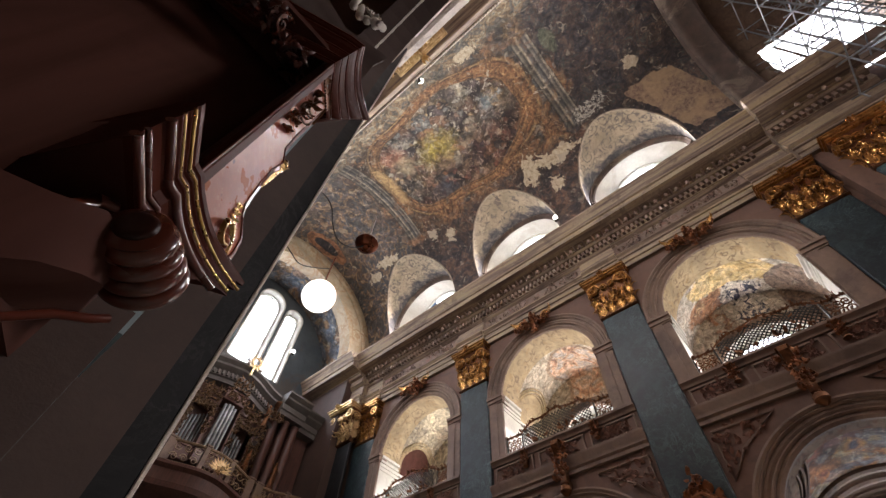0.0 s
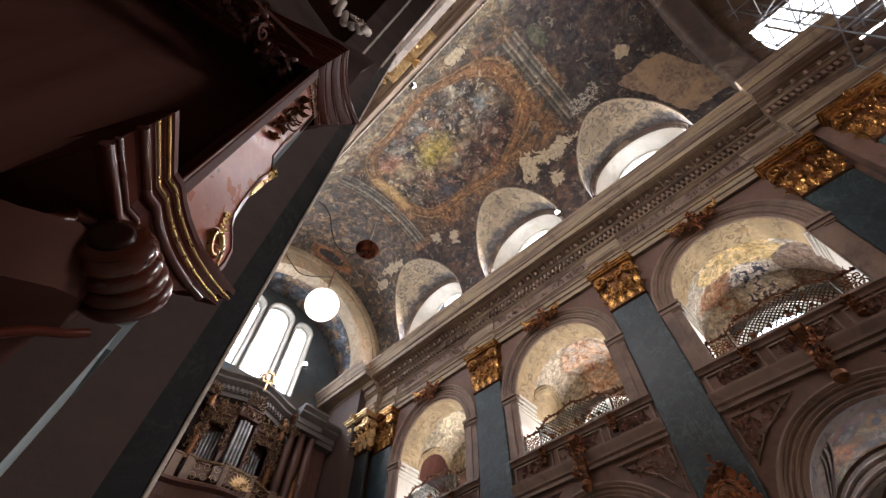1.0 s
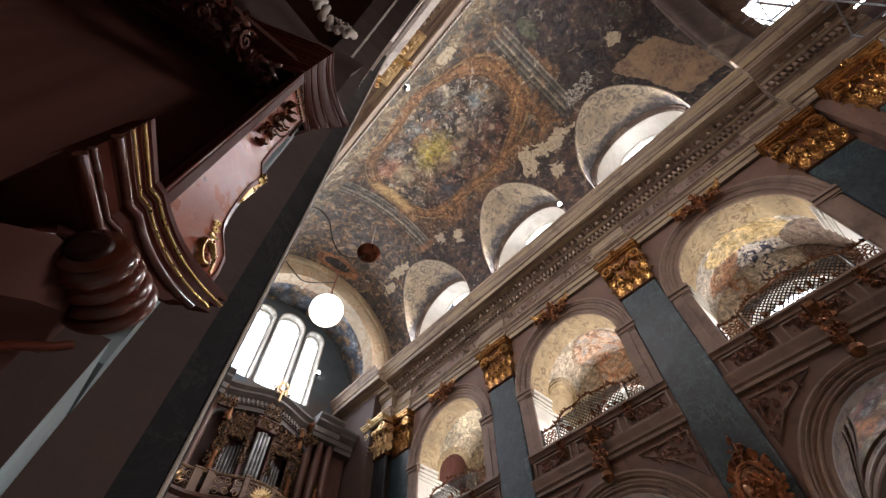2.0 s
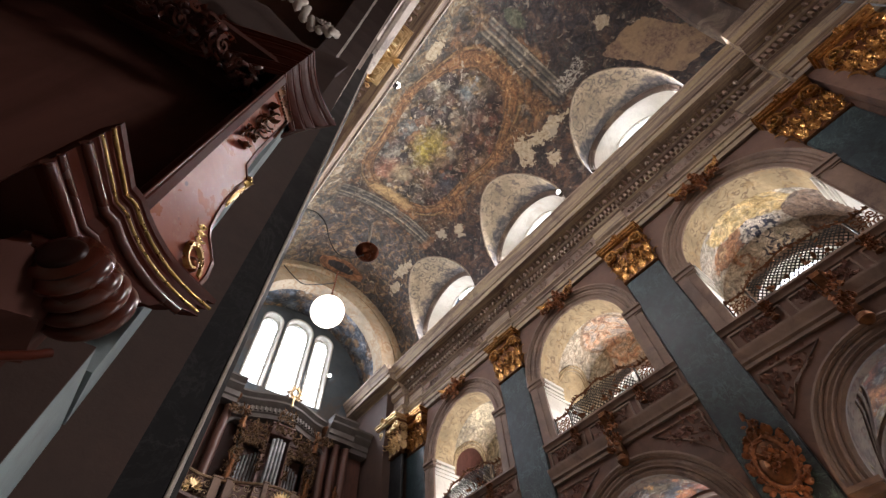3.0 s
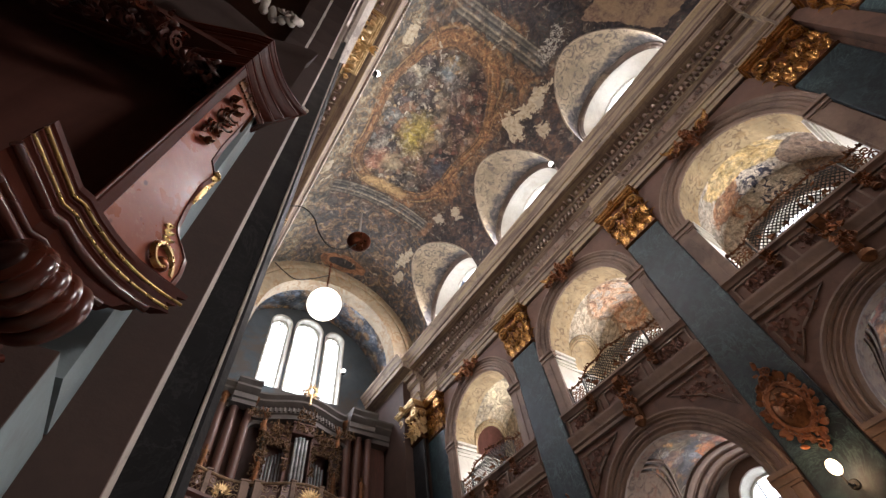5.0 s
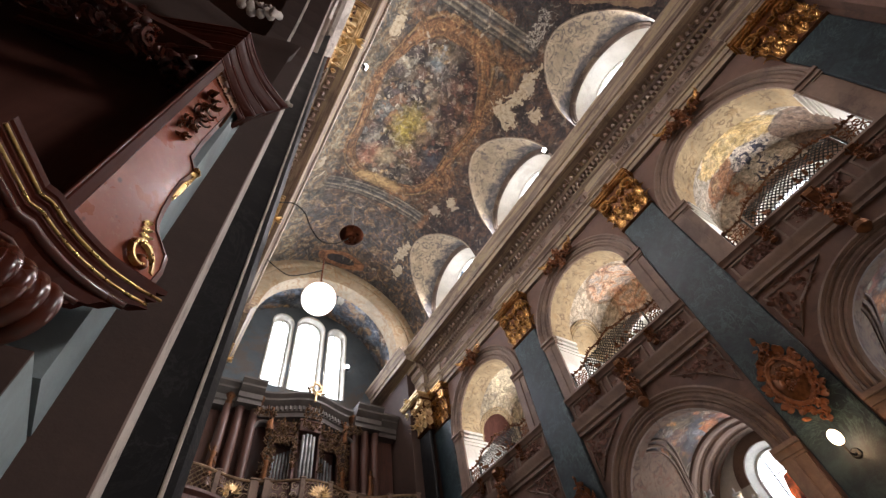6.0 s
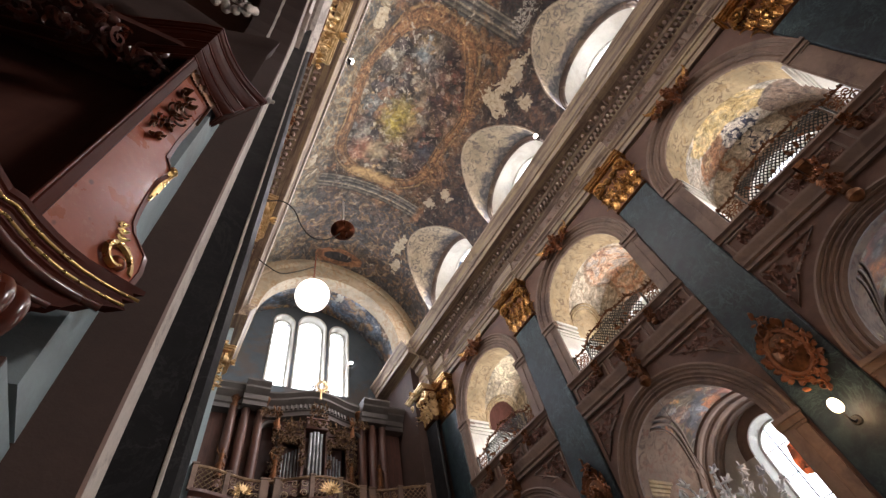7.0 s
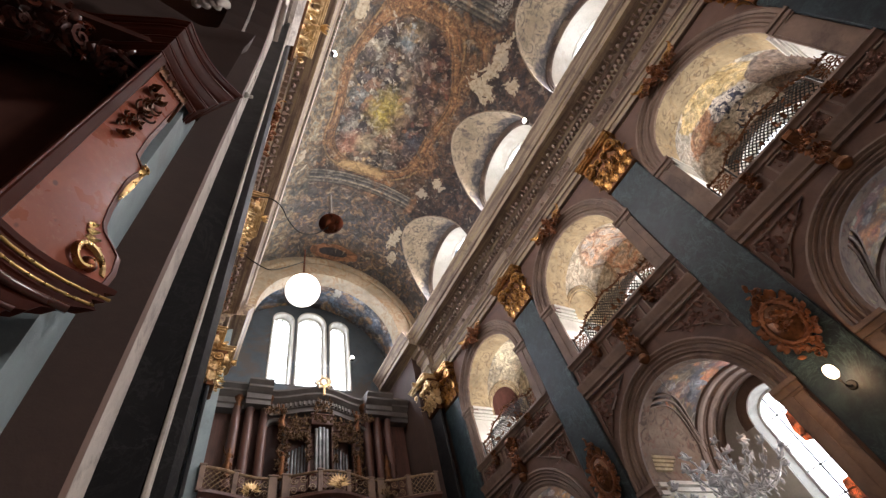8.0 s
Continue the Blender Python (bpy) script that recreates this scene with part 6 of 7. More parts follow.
ar.tube([on_panel(-0.003, z, 0.001) for z in (2.455, 2.8, 3.2, 3.68)], 0.004, 8)
part("corner_bead", ar, WOOD, altar, "", 60)
st = MB()
st.loft([[on_panel(0.0, z, -0.02), (-6.1, -0.93, z), (-6.1, -0.8, z), (-5.98, -0.76, z), on_panel(0.19, z, -0.05), on_panel(0.03, z, -0.05)] for z in (2.4, 3.72)])
part("corner_post", st, NICHE, altar)
# gilded leaves and scroll on the wing
def panel_frame(w, z, d=0.004, spin=0.0):
    o = Vector(on_panel(w, z, d - 0.024 + 0.142 * (w - 0.034)))
    m = Matrix(((U.x, N.x, 0, o.x), (U.y, N.y, 0, o.y), (0, 0, 1, o.z), (0, 0, 0, 1)))
    return m @ pose(0, 0, 0, 0, spin, 0)


g = MB()
spiral(g, panel_frame(0.222, 2.565), 0.06, 1.1, 0.011, 28, 0.014)
part("gilded_scroll", g, GOLD_BRIGHT, altar, "gilded ring scroll", 50)
g = MB()
g.lathe([(0.0, 0.0), (0.022, 0.0), (0.019, 0.01), (0.008, 0.016), (0.0, 0.017)], 18, panel_frame(0.236, 2.562, 0.003) @ pose(0, 0, 0, -90))
part("medallion", g, BRONZE, altar, "", 50)
g = MB()
for j in range(4):
    leaf(g, panel_frame(0.2 - 0.006 * j, 2.615 + 0.018 * j, 0.004, 78 - 10 * j), 0.042 - 0.004 * j, 0.021, 1.6, 5, 0.3, 0, 0.004)
part("gilded_leaf", g, GOLD_BRIGHT, altar, "", 50)
g = MB()
leaf(g, panel_frame(0.205, 2.83, 0.006, 4), 0.19, 0.022, 0.5, 10, 0.05, 0, 0.004)
leaf(g, panel_frame(0.212, 3.0, 0.004, 20), 0.04, 0.024, 2.6, 6, 0.5, 0, 0.004)
spiral(g, panel_frame(0.216, 3.04), 0.016, 1.3, 0.005, 14, 0.012)
part("gilded_leaf", g, GOLD_BRIGHT, altar, "", 50)
gr = random.Random(3)
g = MB()
for j in range(26):
    z = 3.07 + 0.4 * (j / 26)
    k = 0.5 + 0.4 * j / 26
    leaf(g, panel_frame(0.097 + gr.uniform(-0.025, 0.025), z, 0.004, gr.uniform(-80, 80) + 180) @ pose(0, 0, 0, gr.uniform(-40, 0)), 0.07 * k, 0.04 * k, 2.2, 5, 0.5, 0, 0.004)
for j in range(5):
    spiral(g, panel_frame(0.097 + gr.uniform(-0.02, 0.02), 3.1 + 0.085 * j, 0.006, gr.uniform(0, 360)), 0.017, 1.3, 0.005, 12, 0.016)
part("flower_drop", g, GOLD_DARK, altar, "dark bronzed carved flower drop", 50)
g = MB()
for i in range(16):
    for w, k in ((0.04, 1.0), (0.186, 0.9)):
        o = panel_frame(w, 3.4 + 0.015 * i, 0.004).translation
        g.lathe([(0.0, -0.007), (0.007, 0.0), (0.0, 0.007)], 6, Matrix.Translation(o))
for i in range(12):
    leaf(g, panel_frame(0.03 + 0.014 * i, 3.6, 0.006, gr.uniform(-30, 30)), 0.05, 0.03, 2.4, 4, 0.5, 0, 0.004)
part("bead_string", g, GOLD_DARK, altar, "small gilded beads", 50)

# upper cornice with its sharp corner
IN2 = [(-6.75, -0.78), (-6.4, -0.84), (-6.12, -0.97), (-6.065, -0.995), (-5.925, -0.795), (-6.02, -0.62)]
EX2 = [(-6.75, -0.88), (-6.38, -0.95), (-6.1, -1.06), (-6.03, -1.078), (-5.758, -0.835), (-5.94, -0.64)]
IN2, EX2 = bowed(IN2, 3, 0.02), bowed(EX2, 3, 0.1)
up = swept(IN2, EX2, [(0.0, 3.64), (0.06, 3.65), (0.1, 3.67), (0.04, 3.68), (0.16, 3.695), (0.3, 3.72), (0.33, 3.735), (0.28, 3.745), (0.36, 3.755), (0.48, 3.79), (0.5, 3.805), (0.46, 3.815), (0.58, 3.83), (0.72, 3.86), (0.8, 3.9), (0.82, 3.92), (0.93, 3.93), (1.0, 3.95), (1.0, 3.975), (0.5, 3.99), (0.0, 4.0)])
part("upper_cornice", up, WOOD_DULL, altar, "polished red-brown stepped cornice")
for a, z, r_ in ((0.1, 3.672, 0.006), (0.32, 3.737, 0.006), (0.5, 3.806, 0.007), (0.8, 3.905, 0.007), (0.99, 3.962, 0.009)):
    bd_ = MB()
    pts = [Vector(p_).lerp(Vector(q_), a) for p_, q_ in zip(IN2, EX2)]
    bd_.tube([(p_.x, p_.y, z) for p_ in pts], r_, 7)
    part("bead", bd_, WOOD, altar, "polished red-brown bead", 50)
# dark niche: back, ceiling and carved valance
nb = MB()
nb.box(-7.8, -6.035, -0.74, -0.66, 0.9, 4.1)
nb.box(-7.8, -6.1, -1.0, -0.66, 3.74, 3.79)
nb.box(-7.9, -7.7, -1.5, -0.6, 0.9, 4.4)
part("niche_back", nb, NICHE, altar, "blackened wood boards")
cv = MB()
for j in range(170):
    s_ = j / 170
    x = -6.12 - 0.75 * s_
    y = -0.84 - 0.16 * math.sin(3.0 * s_) + gr.uniform(-0.07, 0.07)
    m = pose(x, y, 3.6 + gr.uniform(-0.05, 0.08), 180 + gr.uniform(-50, 50), gr.uniform(-50, 50), gr.uniform(0, 360))
    if gr.random() < 0.7:
        leaf(cv, m, gr.uniform(0.035, 0.08), gr.uniform(0.02, 0.04), 2.3, 5, 0.5, 0, 0.004)
    else:
        spiral(cv, m, gr.uniform(0.02, 0.04), 1.4, 0.008, 12, 0.02)
part("carved_valance", cv, WOOD_GLOSS, altar, "carved dark leafwork under the cornice", 50)
knob = MB()
knob.lathe([(0.0, 0.0), (0.018, 0.0), (0.024, 0.012), (0.02, 0.03), (0.012, 0.036), (0.014, 0.055), (0.0, 0.06)], 14)
tagged(part("hook_cap", knob, WHITE, None, "", 50, pose(-5.803, -0.5, 4.9, 0, 90, 0)), "small white plastic cap on the pier edge", "hook")
# upper storey of the altar: dark board and pale carved drapery
bd = MB()
bd.loft([[(-6.95, -0.62, z), (-6.6, -0.7 - k, z), (-6.25, -0.63 - k, z), (-5.95, -0.72 - k, z), (-5.87 + k * 0.6, -0.73 - k, z), (-5.9 + k * 0.6, -0.6, z), (-6.95, -0.54, z)] for z, k in ((4.0, -0.06), (5.4, -0.06), (5.45, -0.03), (5.55, 0.0), (5.6, 0.01), (5.62, 0.0))])
part("upper_board", bd, PIER_BROWN, altar, "", 30)
dr = MB()
for j in range(9):
    x = -6.5 + 0.055 * j
    pts = [(x + 0.02 * math.sin(3 * t_ + j), -0.95 + 0.04 * math.cos(2 * t_ + j), 5.32 - 0.02 * j - 0.2 * t_) for t_ in (0, 0.25, 0.5, 0.75, 1.0)]
    dr.tube(pts, 0.028, 7, 0, [0.7, 1.1, 0.9, 1.2, 0.3])
part("carved_drapery", dr, EDGE_PALE, altar, "pale carved folds and tassels", 60)
ts = MB()
for j in range(16):
    leaf(ts, pose(-6.13 + gr.uniform(-0.05, 0.05), -0.95 + gr.uniform(-0.02, 0.02), 5.34 - 0.012 * j, 180 + gr.uniform(-25, 25), gr.uniform(-25, 25), gr.uniform(-60, 60)), 0.09, 0.03, 1.0, 4, 0.3, 0, 0.004)
part("tassel", ts, EDGE_PALE, altar, "", 50)

# ---------------------------------------------------------------- lamps and cables
globe = thing("globe_pendant", "lit white opal glass globe hanging on a thin chain", "lamp", pose(-5.1, 0.38, 3.99))
b = MB()
b.lathe([(0.12 * math.sin(math.pi * i / 20) + 1e-4, -0.12 * math.cos(math.pi * i / 20)) for i in range(21)], 32)
part("globe", b, OPAL, globe, "", 60)
b = MB()
b.lathe([(0.0, 0.112), (0.034, 0.112), (0.036, 0.128), (0.018, 0.136), (0.012, 0.15), (0.0, 0.152)], 14)
part("fitting", b, BRONZE, globe, "", 40)
b = MB()
for i in range(14):
    z = 0.15 + 0.024 * i
    b.lathe([(0.004, z), (0.0075, z + 0.008), (0.0075, z + 0.014), (0.003, z + 0.022)], 6)
part("chain", b, BRONZE, globe, "", 50)

bowl = thing("bronze_bowl_pendant", "reddish bronze bowl pendant lamp on a short rod", "lamp", pose(-4.91, 0.31, 4.82))
b = MB()
b.lathe([(0.0, -0.03), (0.05, -0.028), (0.092, -0.008), (0.105, 0.015), (0.1, 0.03), (0.06, 0.05), (0.028, 0.06), (0.0, 0.062)], 28)
part("bowl", b, BRONZE, bowl, "", 40)
b = MB()
b.lathe([(0.0, -0.045), (0.03, -0.042), (0.038, -0.03), (0.03, -0.022), (0.0, -0.022)], 16)
part("lower_cap", b, BRONZE, bowl, "", 40)
b = MB()
b.tube([(0, 0, 0.05), (0, 0, 0.5)], 0.011, 8)
part("rod", b, EDGE_PALE, bowl, "pale rod")


def cable(name, pts, r, label):
    c = MB()
    fine = []
    for i in range(len(pts) - 1):
        p0, p1, p2, p3 = (Vector(pts[max(i - 1, 0)]), Vector(pts[i]), Vector(pts[i + 1]), Vector(pts[min(i + 2, len(pts) - 1)]))
        for j in range(6):
            t_ = j / 6
            fine.append(0.5 * ((2 * p1) + (p2 - p0) * t_ + (2 * p0 - 5 * p1 + 4 * p2 - p3) * t_ * t_ + (3 * p1 - p0 - 3 * p2 + p3) * t_ ** 3))
    fine.append(Vector(pts[-1]))
    c.tube(fine, r, 6)
    return tagged(part(name, c, IRON, None, "", 60), label, "cable")


cable("lamp_cable", [(-5.56, 0.36, 4.98), (-5.44, 0.35, 5.04), (-5.33, 0.35, 4.96), (-5.26, 0.35, 4.78), (-5.16, 0.34, 4.63), (-5.03, 0.33, 4.66), (-4.92, 0.31, 4.8)], 0.0055, "thin black cable from the pilaster to the bronze lamp")
cable("lamp_cable", [(-5.51, 0.36, 4.2), (-5.44, 0.36, 4.15), (-5.34, 0.36, 4.11), (-5.22, 0.37, 4.2), (-5.1, 0.38, 4.32)], 0.0045, "thin black cable sagging to the globe lamp")


def spotlight(m):
    s_ = thing("spotlight", "small lit floodlight standing on the cornice", "spotlight", m, "cornice floodlights")
    h = MB()
    h.lathe([(0.0, -0.14), (0.025, -0.13), (0.035, -0.1), (0.035, -0.03), (0.0, -0.02)], 14, pose(0, 0, 0.16, -90))
    part("housing", h, IRON, s_)
    g_ = MB()
    g_.lathe([(0.1 * math.sin(math.pi * i / 12) + 1e-4, -0.1 * math.cos(math.pi * i / 12)) for i in range(13)], 18, pose(0, 0.06, 0.16))
    part("lens", g_, BULB, s_, "", 60)
    f_ = MB()
    f_.box(-0.1, 0.1, -0.08, 0.08, -0.02, 0.02, 0.005)
    f_.tube([(0, 0, 0.0), (0, -0.05, 0.1)], 0.012, 6)
    f_.tube([(0, -0.06, -0.8), (0, -0.06, 0.02)], 0.014, 6)
    part("stand", f_, IRON, s_)
    return s_


sp = spotlight(pose(4.32, 1.35, 18.86, 0, 0, 90))
copy_thing(sp, pose(-4.2, 1.89, 18.12, 0, 0, -90))
copy_thing(sp, pose(2.45, 18.25, 19.2, 0, 0, 180))

wl = thing("wall_lamp", "lit oval wall lamp on a bracket under the cartouche", "lamp", on_wall(1, PX, 0.72, 5.12))
b = MB()
b.lathe([(0.115 * math.sin(math.pi * i / 16) + 1e-4, -0.145 * math.cos(math.pi * i / 16)) for i in range(17)], 20, pose(0, 0.38, 0))
part("globe", b, WARM_BULB, wl, "", 60)
b = MB()
b.lathe([(0.0, 0.0), (0.1, 0.0), (0.08, 0.03), (0.0, 0.04)], 14, pose(0, 0, -0.25, -90))
b.tube([(0, 0, -0.25), (0, 0.2, -0.32), (0, 0.36, -0.3), (0, 0.38, -0.13)], 0.02, 6)
part("bracket", b, IRON, wl, "", 40)
lamp = bpy.data.lights.new("wall_lamp_light", "POINT")
lamp.energy, lamp.color, lamp.shadow_soft_size = 18, (1.0, 0.6, 0.28), 0.2
new("wall_lamp_light", lamp).matrix_world = Matrix.Translation((4.85, 0.72, 5.12))

# ---------------------------------------------------------------- crystal chandelier in the lower arch
ch = thing("crystal_chandelier", "large cut-crystal chandelier with many arms and drops", "chandelier", pose(5.0, 3.7, 4.35))
b = MB()
b.lathe([(0.0, -0.5), (0.05, -0.45), (0.12, -0.3), (0.05, -0.15), (0.04, 0.2), (0.09, 0.3), (0.04, 0.4), (0.02, 0.5), (0.0, 0.52)], 12)
part("stem", b, CRYSTAL, ch, "", 40)
b = MB()
b.tube([(0, 0, 0.5), (0, 0, 3.3)], 0.005, 5)
part("chain", b, IRON, ch)
cr = random.Random(9)
drop = MB()
drop.lathe([(0.0, -0.07), (0.02, -0.04), (0.026, 0.0), (0.012, 0.05), (0.0, 0.07)], 6)
drop_mesh = drop.mesh("crystal_drop", CRYSTAL)
sprig = MB()
for i in range(5):
    leaf(sprig, pose(0, 0, 0, -20, -70 + 35 * i, 40 * i), 0.2, 0.09, 1.2, 4, 0.3)
sprig_mesh = sprig.mesh("crystal_leaf", CRYSTAL)
for tier, (n_arm, rad, z0) in enumerate(((10, 1.25, 0.0), (7, 0.75, 0.4))):
    for i in range(n_arm):
        a = 2 * math.pi * i / n_arm + 0.2 * tier
        arm = MB()
        pts = [(rad * t_ * math.cos(a), rad * t_ * math.sin(a), z0 - 0.25 * math.sin(3.0 * t_) + 0.35 * t_ ** 2) for t_ in (0.03, 0.2, 0.4, 0.6, 0.8, 1.0)]
        arm.tube(pts, 0.016, 6)
        x, y, z = pts[-1]
        arm.lathe([(0.0, 0.0), (0.07, 0.02), (0.08, 0.04), (0.02, 0.03), (0.018, 0.15), (0.0, 0.16)], 10, Matrix.Translation((x, y, z)))
        arm_ob = part("arm", arm, CRYSTAL, ch, "", 40)
        for j in range(5):
            t_ = 0.2 + 0.2 * j
            part("crystal_leaf", sprig_mesh, None, arm_ob, m=pose(rad * t_ * math.cos(a) + cr.uniform(-0.05, 0.05), rad * t_ * math.sin(a) + cr.uniform(-0.05, 0.05), z0 - 0.25 * math.sin(3 * t_) + 0.35 * t_ ** 2 + 0.02, cr.uniform(-40, 40), cr.uniform(-40, 40), cr.uniform(0, 360)))
        for j in range(7):
            t_ = 0.25 + 0.75 * j / 6
            part("crystal_drop", drop_mesh, None, arm_ob, m=pose(rad * t_ * math.cos(a) + cr.uniform(-0.08, 0.08), rad * t_ * math.sin(a) + cr.uniform(-0.08, 0.08), z0 - 0.25 * math.sin(3 * t_) + 0.35 * t_ ** 2 - 0.09, cr.uniform(-20, 20), cr.uniform(-20, 20), cr.uniform(0, 90)))

# ---------------------------------------------------------------- the organ in its loft
ORGAN_STONE = plaster("dark_organ_paint", (0.13, 0.115, 0.105), (0.075, 0.064, 0.058), 1.4, 0.6)
organ = thing("pipe_organ", "dark brown baroque organ case with gilded carving and grey pipes", "organ", pose(0, 16.6, 0))
b = MB()
b.box(-4.5, 4.5, 0.3, 1.4, 9.6, 14.6)
part("case_back", b, ORGAN_WOOD, organ)
ENT2 = [(0.4, 14.3), (-0.05, 14.3), (-0.05, 14.5), (-0.12, 14.55), (-0.12, 14.8), (-0.2, 14.85), (-0.35, 15.0), (-0.35, 15.1), (-0.5, 15.25), (-0.5, 15.35), (0.4, 15.4)]
for x0, x1, d in ((-4.55, -3.4, 0.1), (-3.4, -2.35, 0.4), (2.15, 3.55, 0.4), (3.55, 4.55, 0.1)):
    b = MB()
    b.along_x([(y - d, z + (0.1 if d > 0.2 else 0.0) - 0.28) for y, z in ENT2], x0, x1)
    part("side_entablature", b, ORGAN_STONE, organ, "dark grey-brown moulded entablature block", 35)
curve = [(-2.35 + 4.5 * i / 24, -0.32 * math.cos(math.pi * (i / 12 - 1)) - 0.1) for i in range(25)]
b = MB()
b.loft([[(x, y + d, z - 0.28) for y, z in ENT2] for x, d in curve])
part("entablature", b, ORGAN_STONE, organ, "curved dark grey-brown moulded entablature", 35)
b = MB()
for i in range(25):
    x, d = curve[i]
    b.box(x - 0.045, x + 0.045, d - 0.22, d - 0.05, 14.3, 14.5)
part("dentil_row", b, ORGAN_STONE, organ)
for x in (-3.66, -3.13, -2.5, 2.3, 2.85, 3.4):
    b = MB()
    b.lathe([(0.24, 10.6), (0.24, 10.75), (0.19, 10.85), (0.2, 11.2), (0.19, 13.2), (0.165, 14.0), (0.2, 14.05), (0.2, 14.1)], 18, pose(x, -0.05, 0))
    col = part("column", b, ORGAN_WOOD, organ, "red-brown round column", 40)
    b = MB()
    b.lathe([(0.17, 14.1), (0.2, 14.3), (0.3, 14.62), (0.34, 14.66), (0.34, 14.76), (0.2, 14.78)], 18, pose(x, -0.05, 0))
    for i in range(10):
        a = 36 * i
        leaf(b, pose(x, -0.05, 14.12, 0, 0, a) @ pose(0, 0.17, 0), 0.4, 0.16, 2.2, 5, 0.2)
    part("column_capital", b, GOLD_DARK, col, "gilded carved capital", 50)
for x, r in ((-1.98, 0.36), (1.9, 0.3)):
    b = MB()
    b.arc_y([(r, 0.2), (r + 0.16, 0.2), (r + 0.16, -0.15), (r + 0.08, -0.22), (r, -0.15)], x, 13.2, 0, 180, 24)
    for s in (-1, 1):
        b.box(min(x + s * r, x + s * (r + 0.16)), max(x + s * r, x + s * (r + 0.16)), -0.15, 0.2, 10.6, 13.2)
    part("arched_frame", b, ORGAN_STONE, organ, "", 40)
    b = MB()
    b.box(x - r, x + r, 0.15, 0.22, 10.6, 13.7)
    part("dark_panel", b, WOOD_DARK, organ)


def pipe_field(x0, x1, zb, ztops, y, n, r):
    for i in range(n):
        t_ = (i + 0.5) / n
        x = x0 + (x1 - x0) * t_
        top = ztops(2 * t_ - 1)
        b_ = MB()
        b_.lathe([(0.01, zb), (r * 0.9, zb + 0.3), (r, zb + 0.36), (r, top), (r * 0.6, top), (r * 0.6, top - 0.05)], 10, pose(x, y, 0))
        b_.box(x - r * 0.5, x + r * 0.5, y - r * 1.04, y - r * 0.7, zb + 0.4, zb + 0.46)
        part("pipe", b_, PIPE, organ, "grey tin organ pipe", 40)


pipe_field(-0.32, 0.32, 11.1, lambda t_: 13.3 - 0.15 * abs(t_), -0.35, 4, 0.075)
pipe_field(-1.35, -0.5, 11.1, lambda t_: 12.5 + 0.25 * t_, 0.12, 6, 0.05)
pipe_field(0.5, 1.35, 11.1, lambda t_: 12.5 - 0.25 * t_, 0.12, 6, 0.05)
for x0, x1, z0, z1, y in ((-0.55, 0.55, 10.5, 11.1, -0.5), (-0.5, 0.5, 13.35, 13.9, -0.45), (-1.45, -0.55, 10.5, 11.1, -0.2), (0.55, 1.45, 10.5, 11.1, -0.2), (-1.45, -0.5, 12.9, 13.3, -0.18), (0.5, 1.45, 12.9, 13.3, -0.18)):
    b = MB()
    b.box(x0, x1, y, 0.4, z0, z1, 0.02)
    b.box(x0 - 0.05, x1 + 0.05, y - 0.06, 0.4, z1 - 0.1, z1, 0.015)
    part("case_block", b, ORGAN_WOOD, organ)
for x in (-1.5, -0.52, 0.52, 1.5):
    b = MB()
    b.box(x - 0.06, x + 0.06, -0.3, 0.35, 10.5, 13.4, 0.012)
    part("case_post", b, ORGAN_WOOD, organ)
orr = random.Random(15)
GOLD_PALE_DULL = metal("dusty_gilding", (0.28, 0.17, 0.09), (0.085, 0.05, 0.03), (0.4, 0.65), 7, 0.6)
for x, z, w, h_ in ((0, 14.2, 0.8, 0.7), (0, 15.1, 0.9, 0.8), (-1.0, 13.5, 0.9, 0.5), (1.0, 13.5, 0.9, 0.5), (-1.65, 12.0, 0.55, 2.4), (1.65, 12.0, 0.55, 2.4), (-1.2, 13.0, 0.7, 0.8), (1.2, 13.0, 0.7, 0.8), (-0.6, 12.4, 0.2, 1.6), (0.6, 12.4, 0.2, 1.6), (-2.1, 13.9, 0.9, 0.4), (2.1, 13.9, 0.9, 0.4), (-0.95, 12.75, 0.7, 0.3), (0.95, 12.75, 0.7, 0.3), (0, 13.55, 0.9, 0.3)):
    part("carving", carving(orr, w, h_, 0.2, int(30 + 90 * w * h_), 0.12), GOLD_PALE_DULL, organ, "dull gilded carved leafwork", 50, pose(x, -0.52 if abs(x) < 0.5 else -0.3, z, 0, 0, 180))
b = MB()
for i in range(22):
    a = 2 * math.pi * i / 22
    leaf(b, pose(0, 0, 0, 0, math.degrees(a), 0) @ pose(0, 0, 0.2, 8), 0.26 if i % 2 else 0.18, 0.07, 0.3, 4, 0.1)
b.loft([[((0.2 + 0.04 * math.cos(q)) * math.cos(2 * math.pi * i / 24), 0.04 * math.sin(q), (0.2 + 0.04 * math.cos(q)) * math.sin(2 * math.pi * i / 24)) for q in [2 * math.pi * k / 6 for k in range(6)]] for i in range(25)], True, False)
b.tube([(0, 0, -0.75), (0, 0, -0.2)], 0.05, 8)
part("crest", b, GOLD_LIT, organ, "gilded sunburst crest", 50, pose(-0.1, -1.0, 15.28, 0, 0, 180))
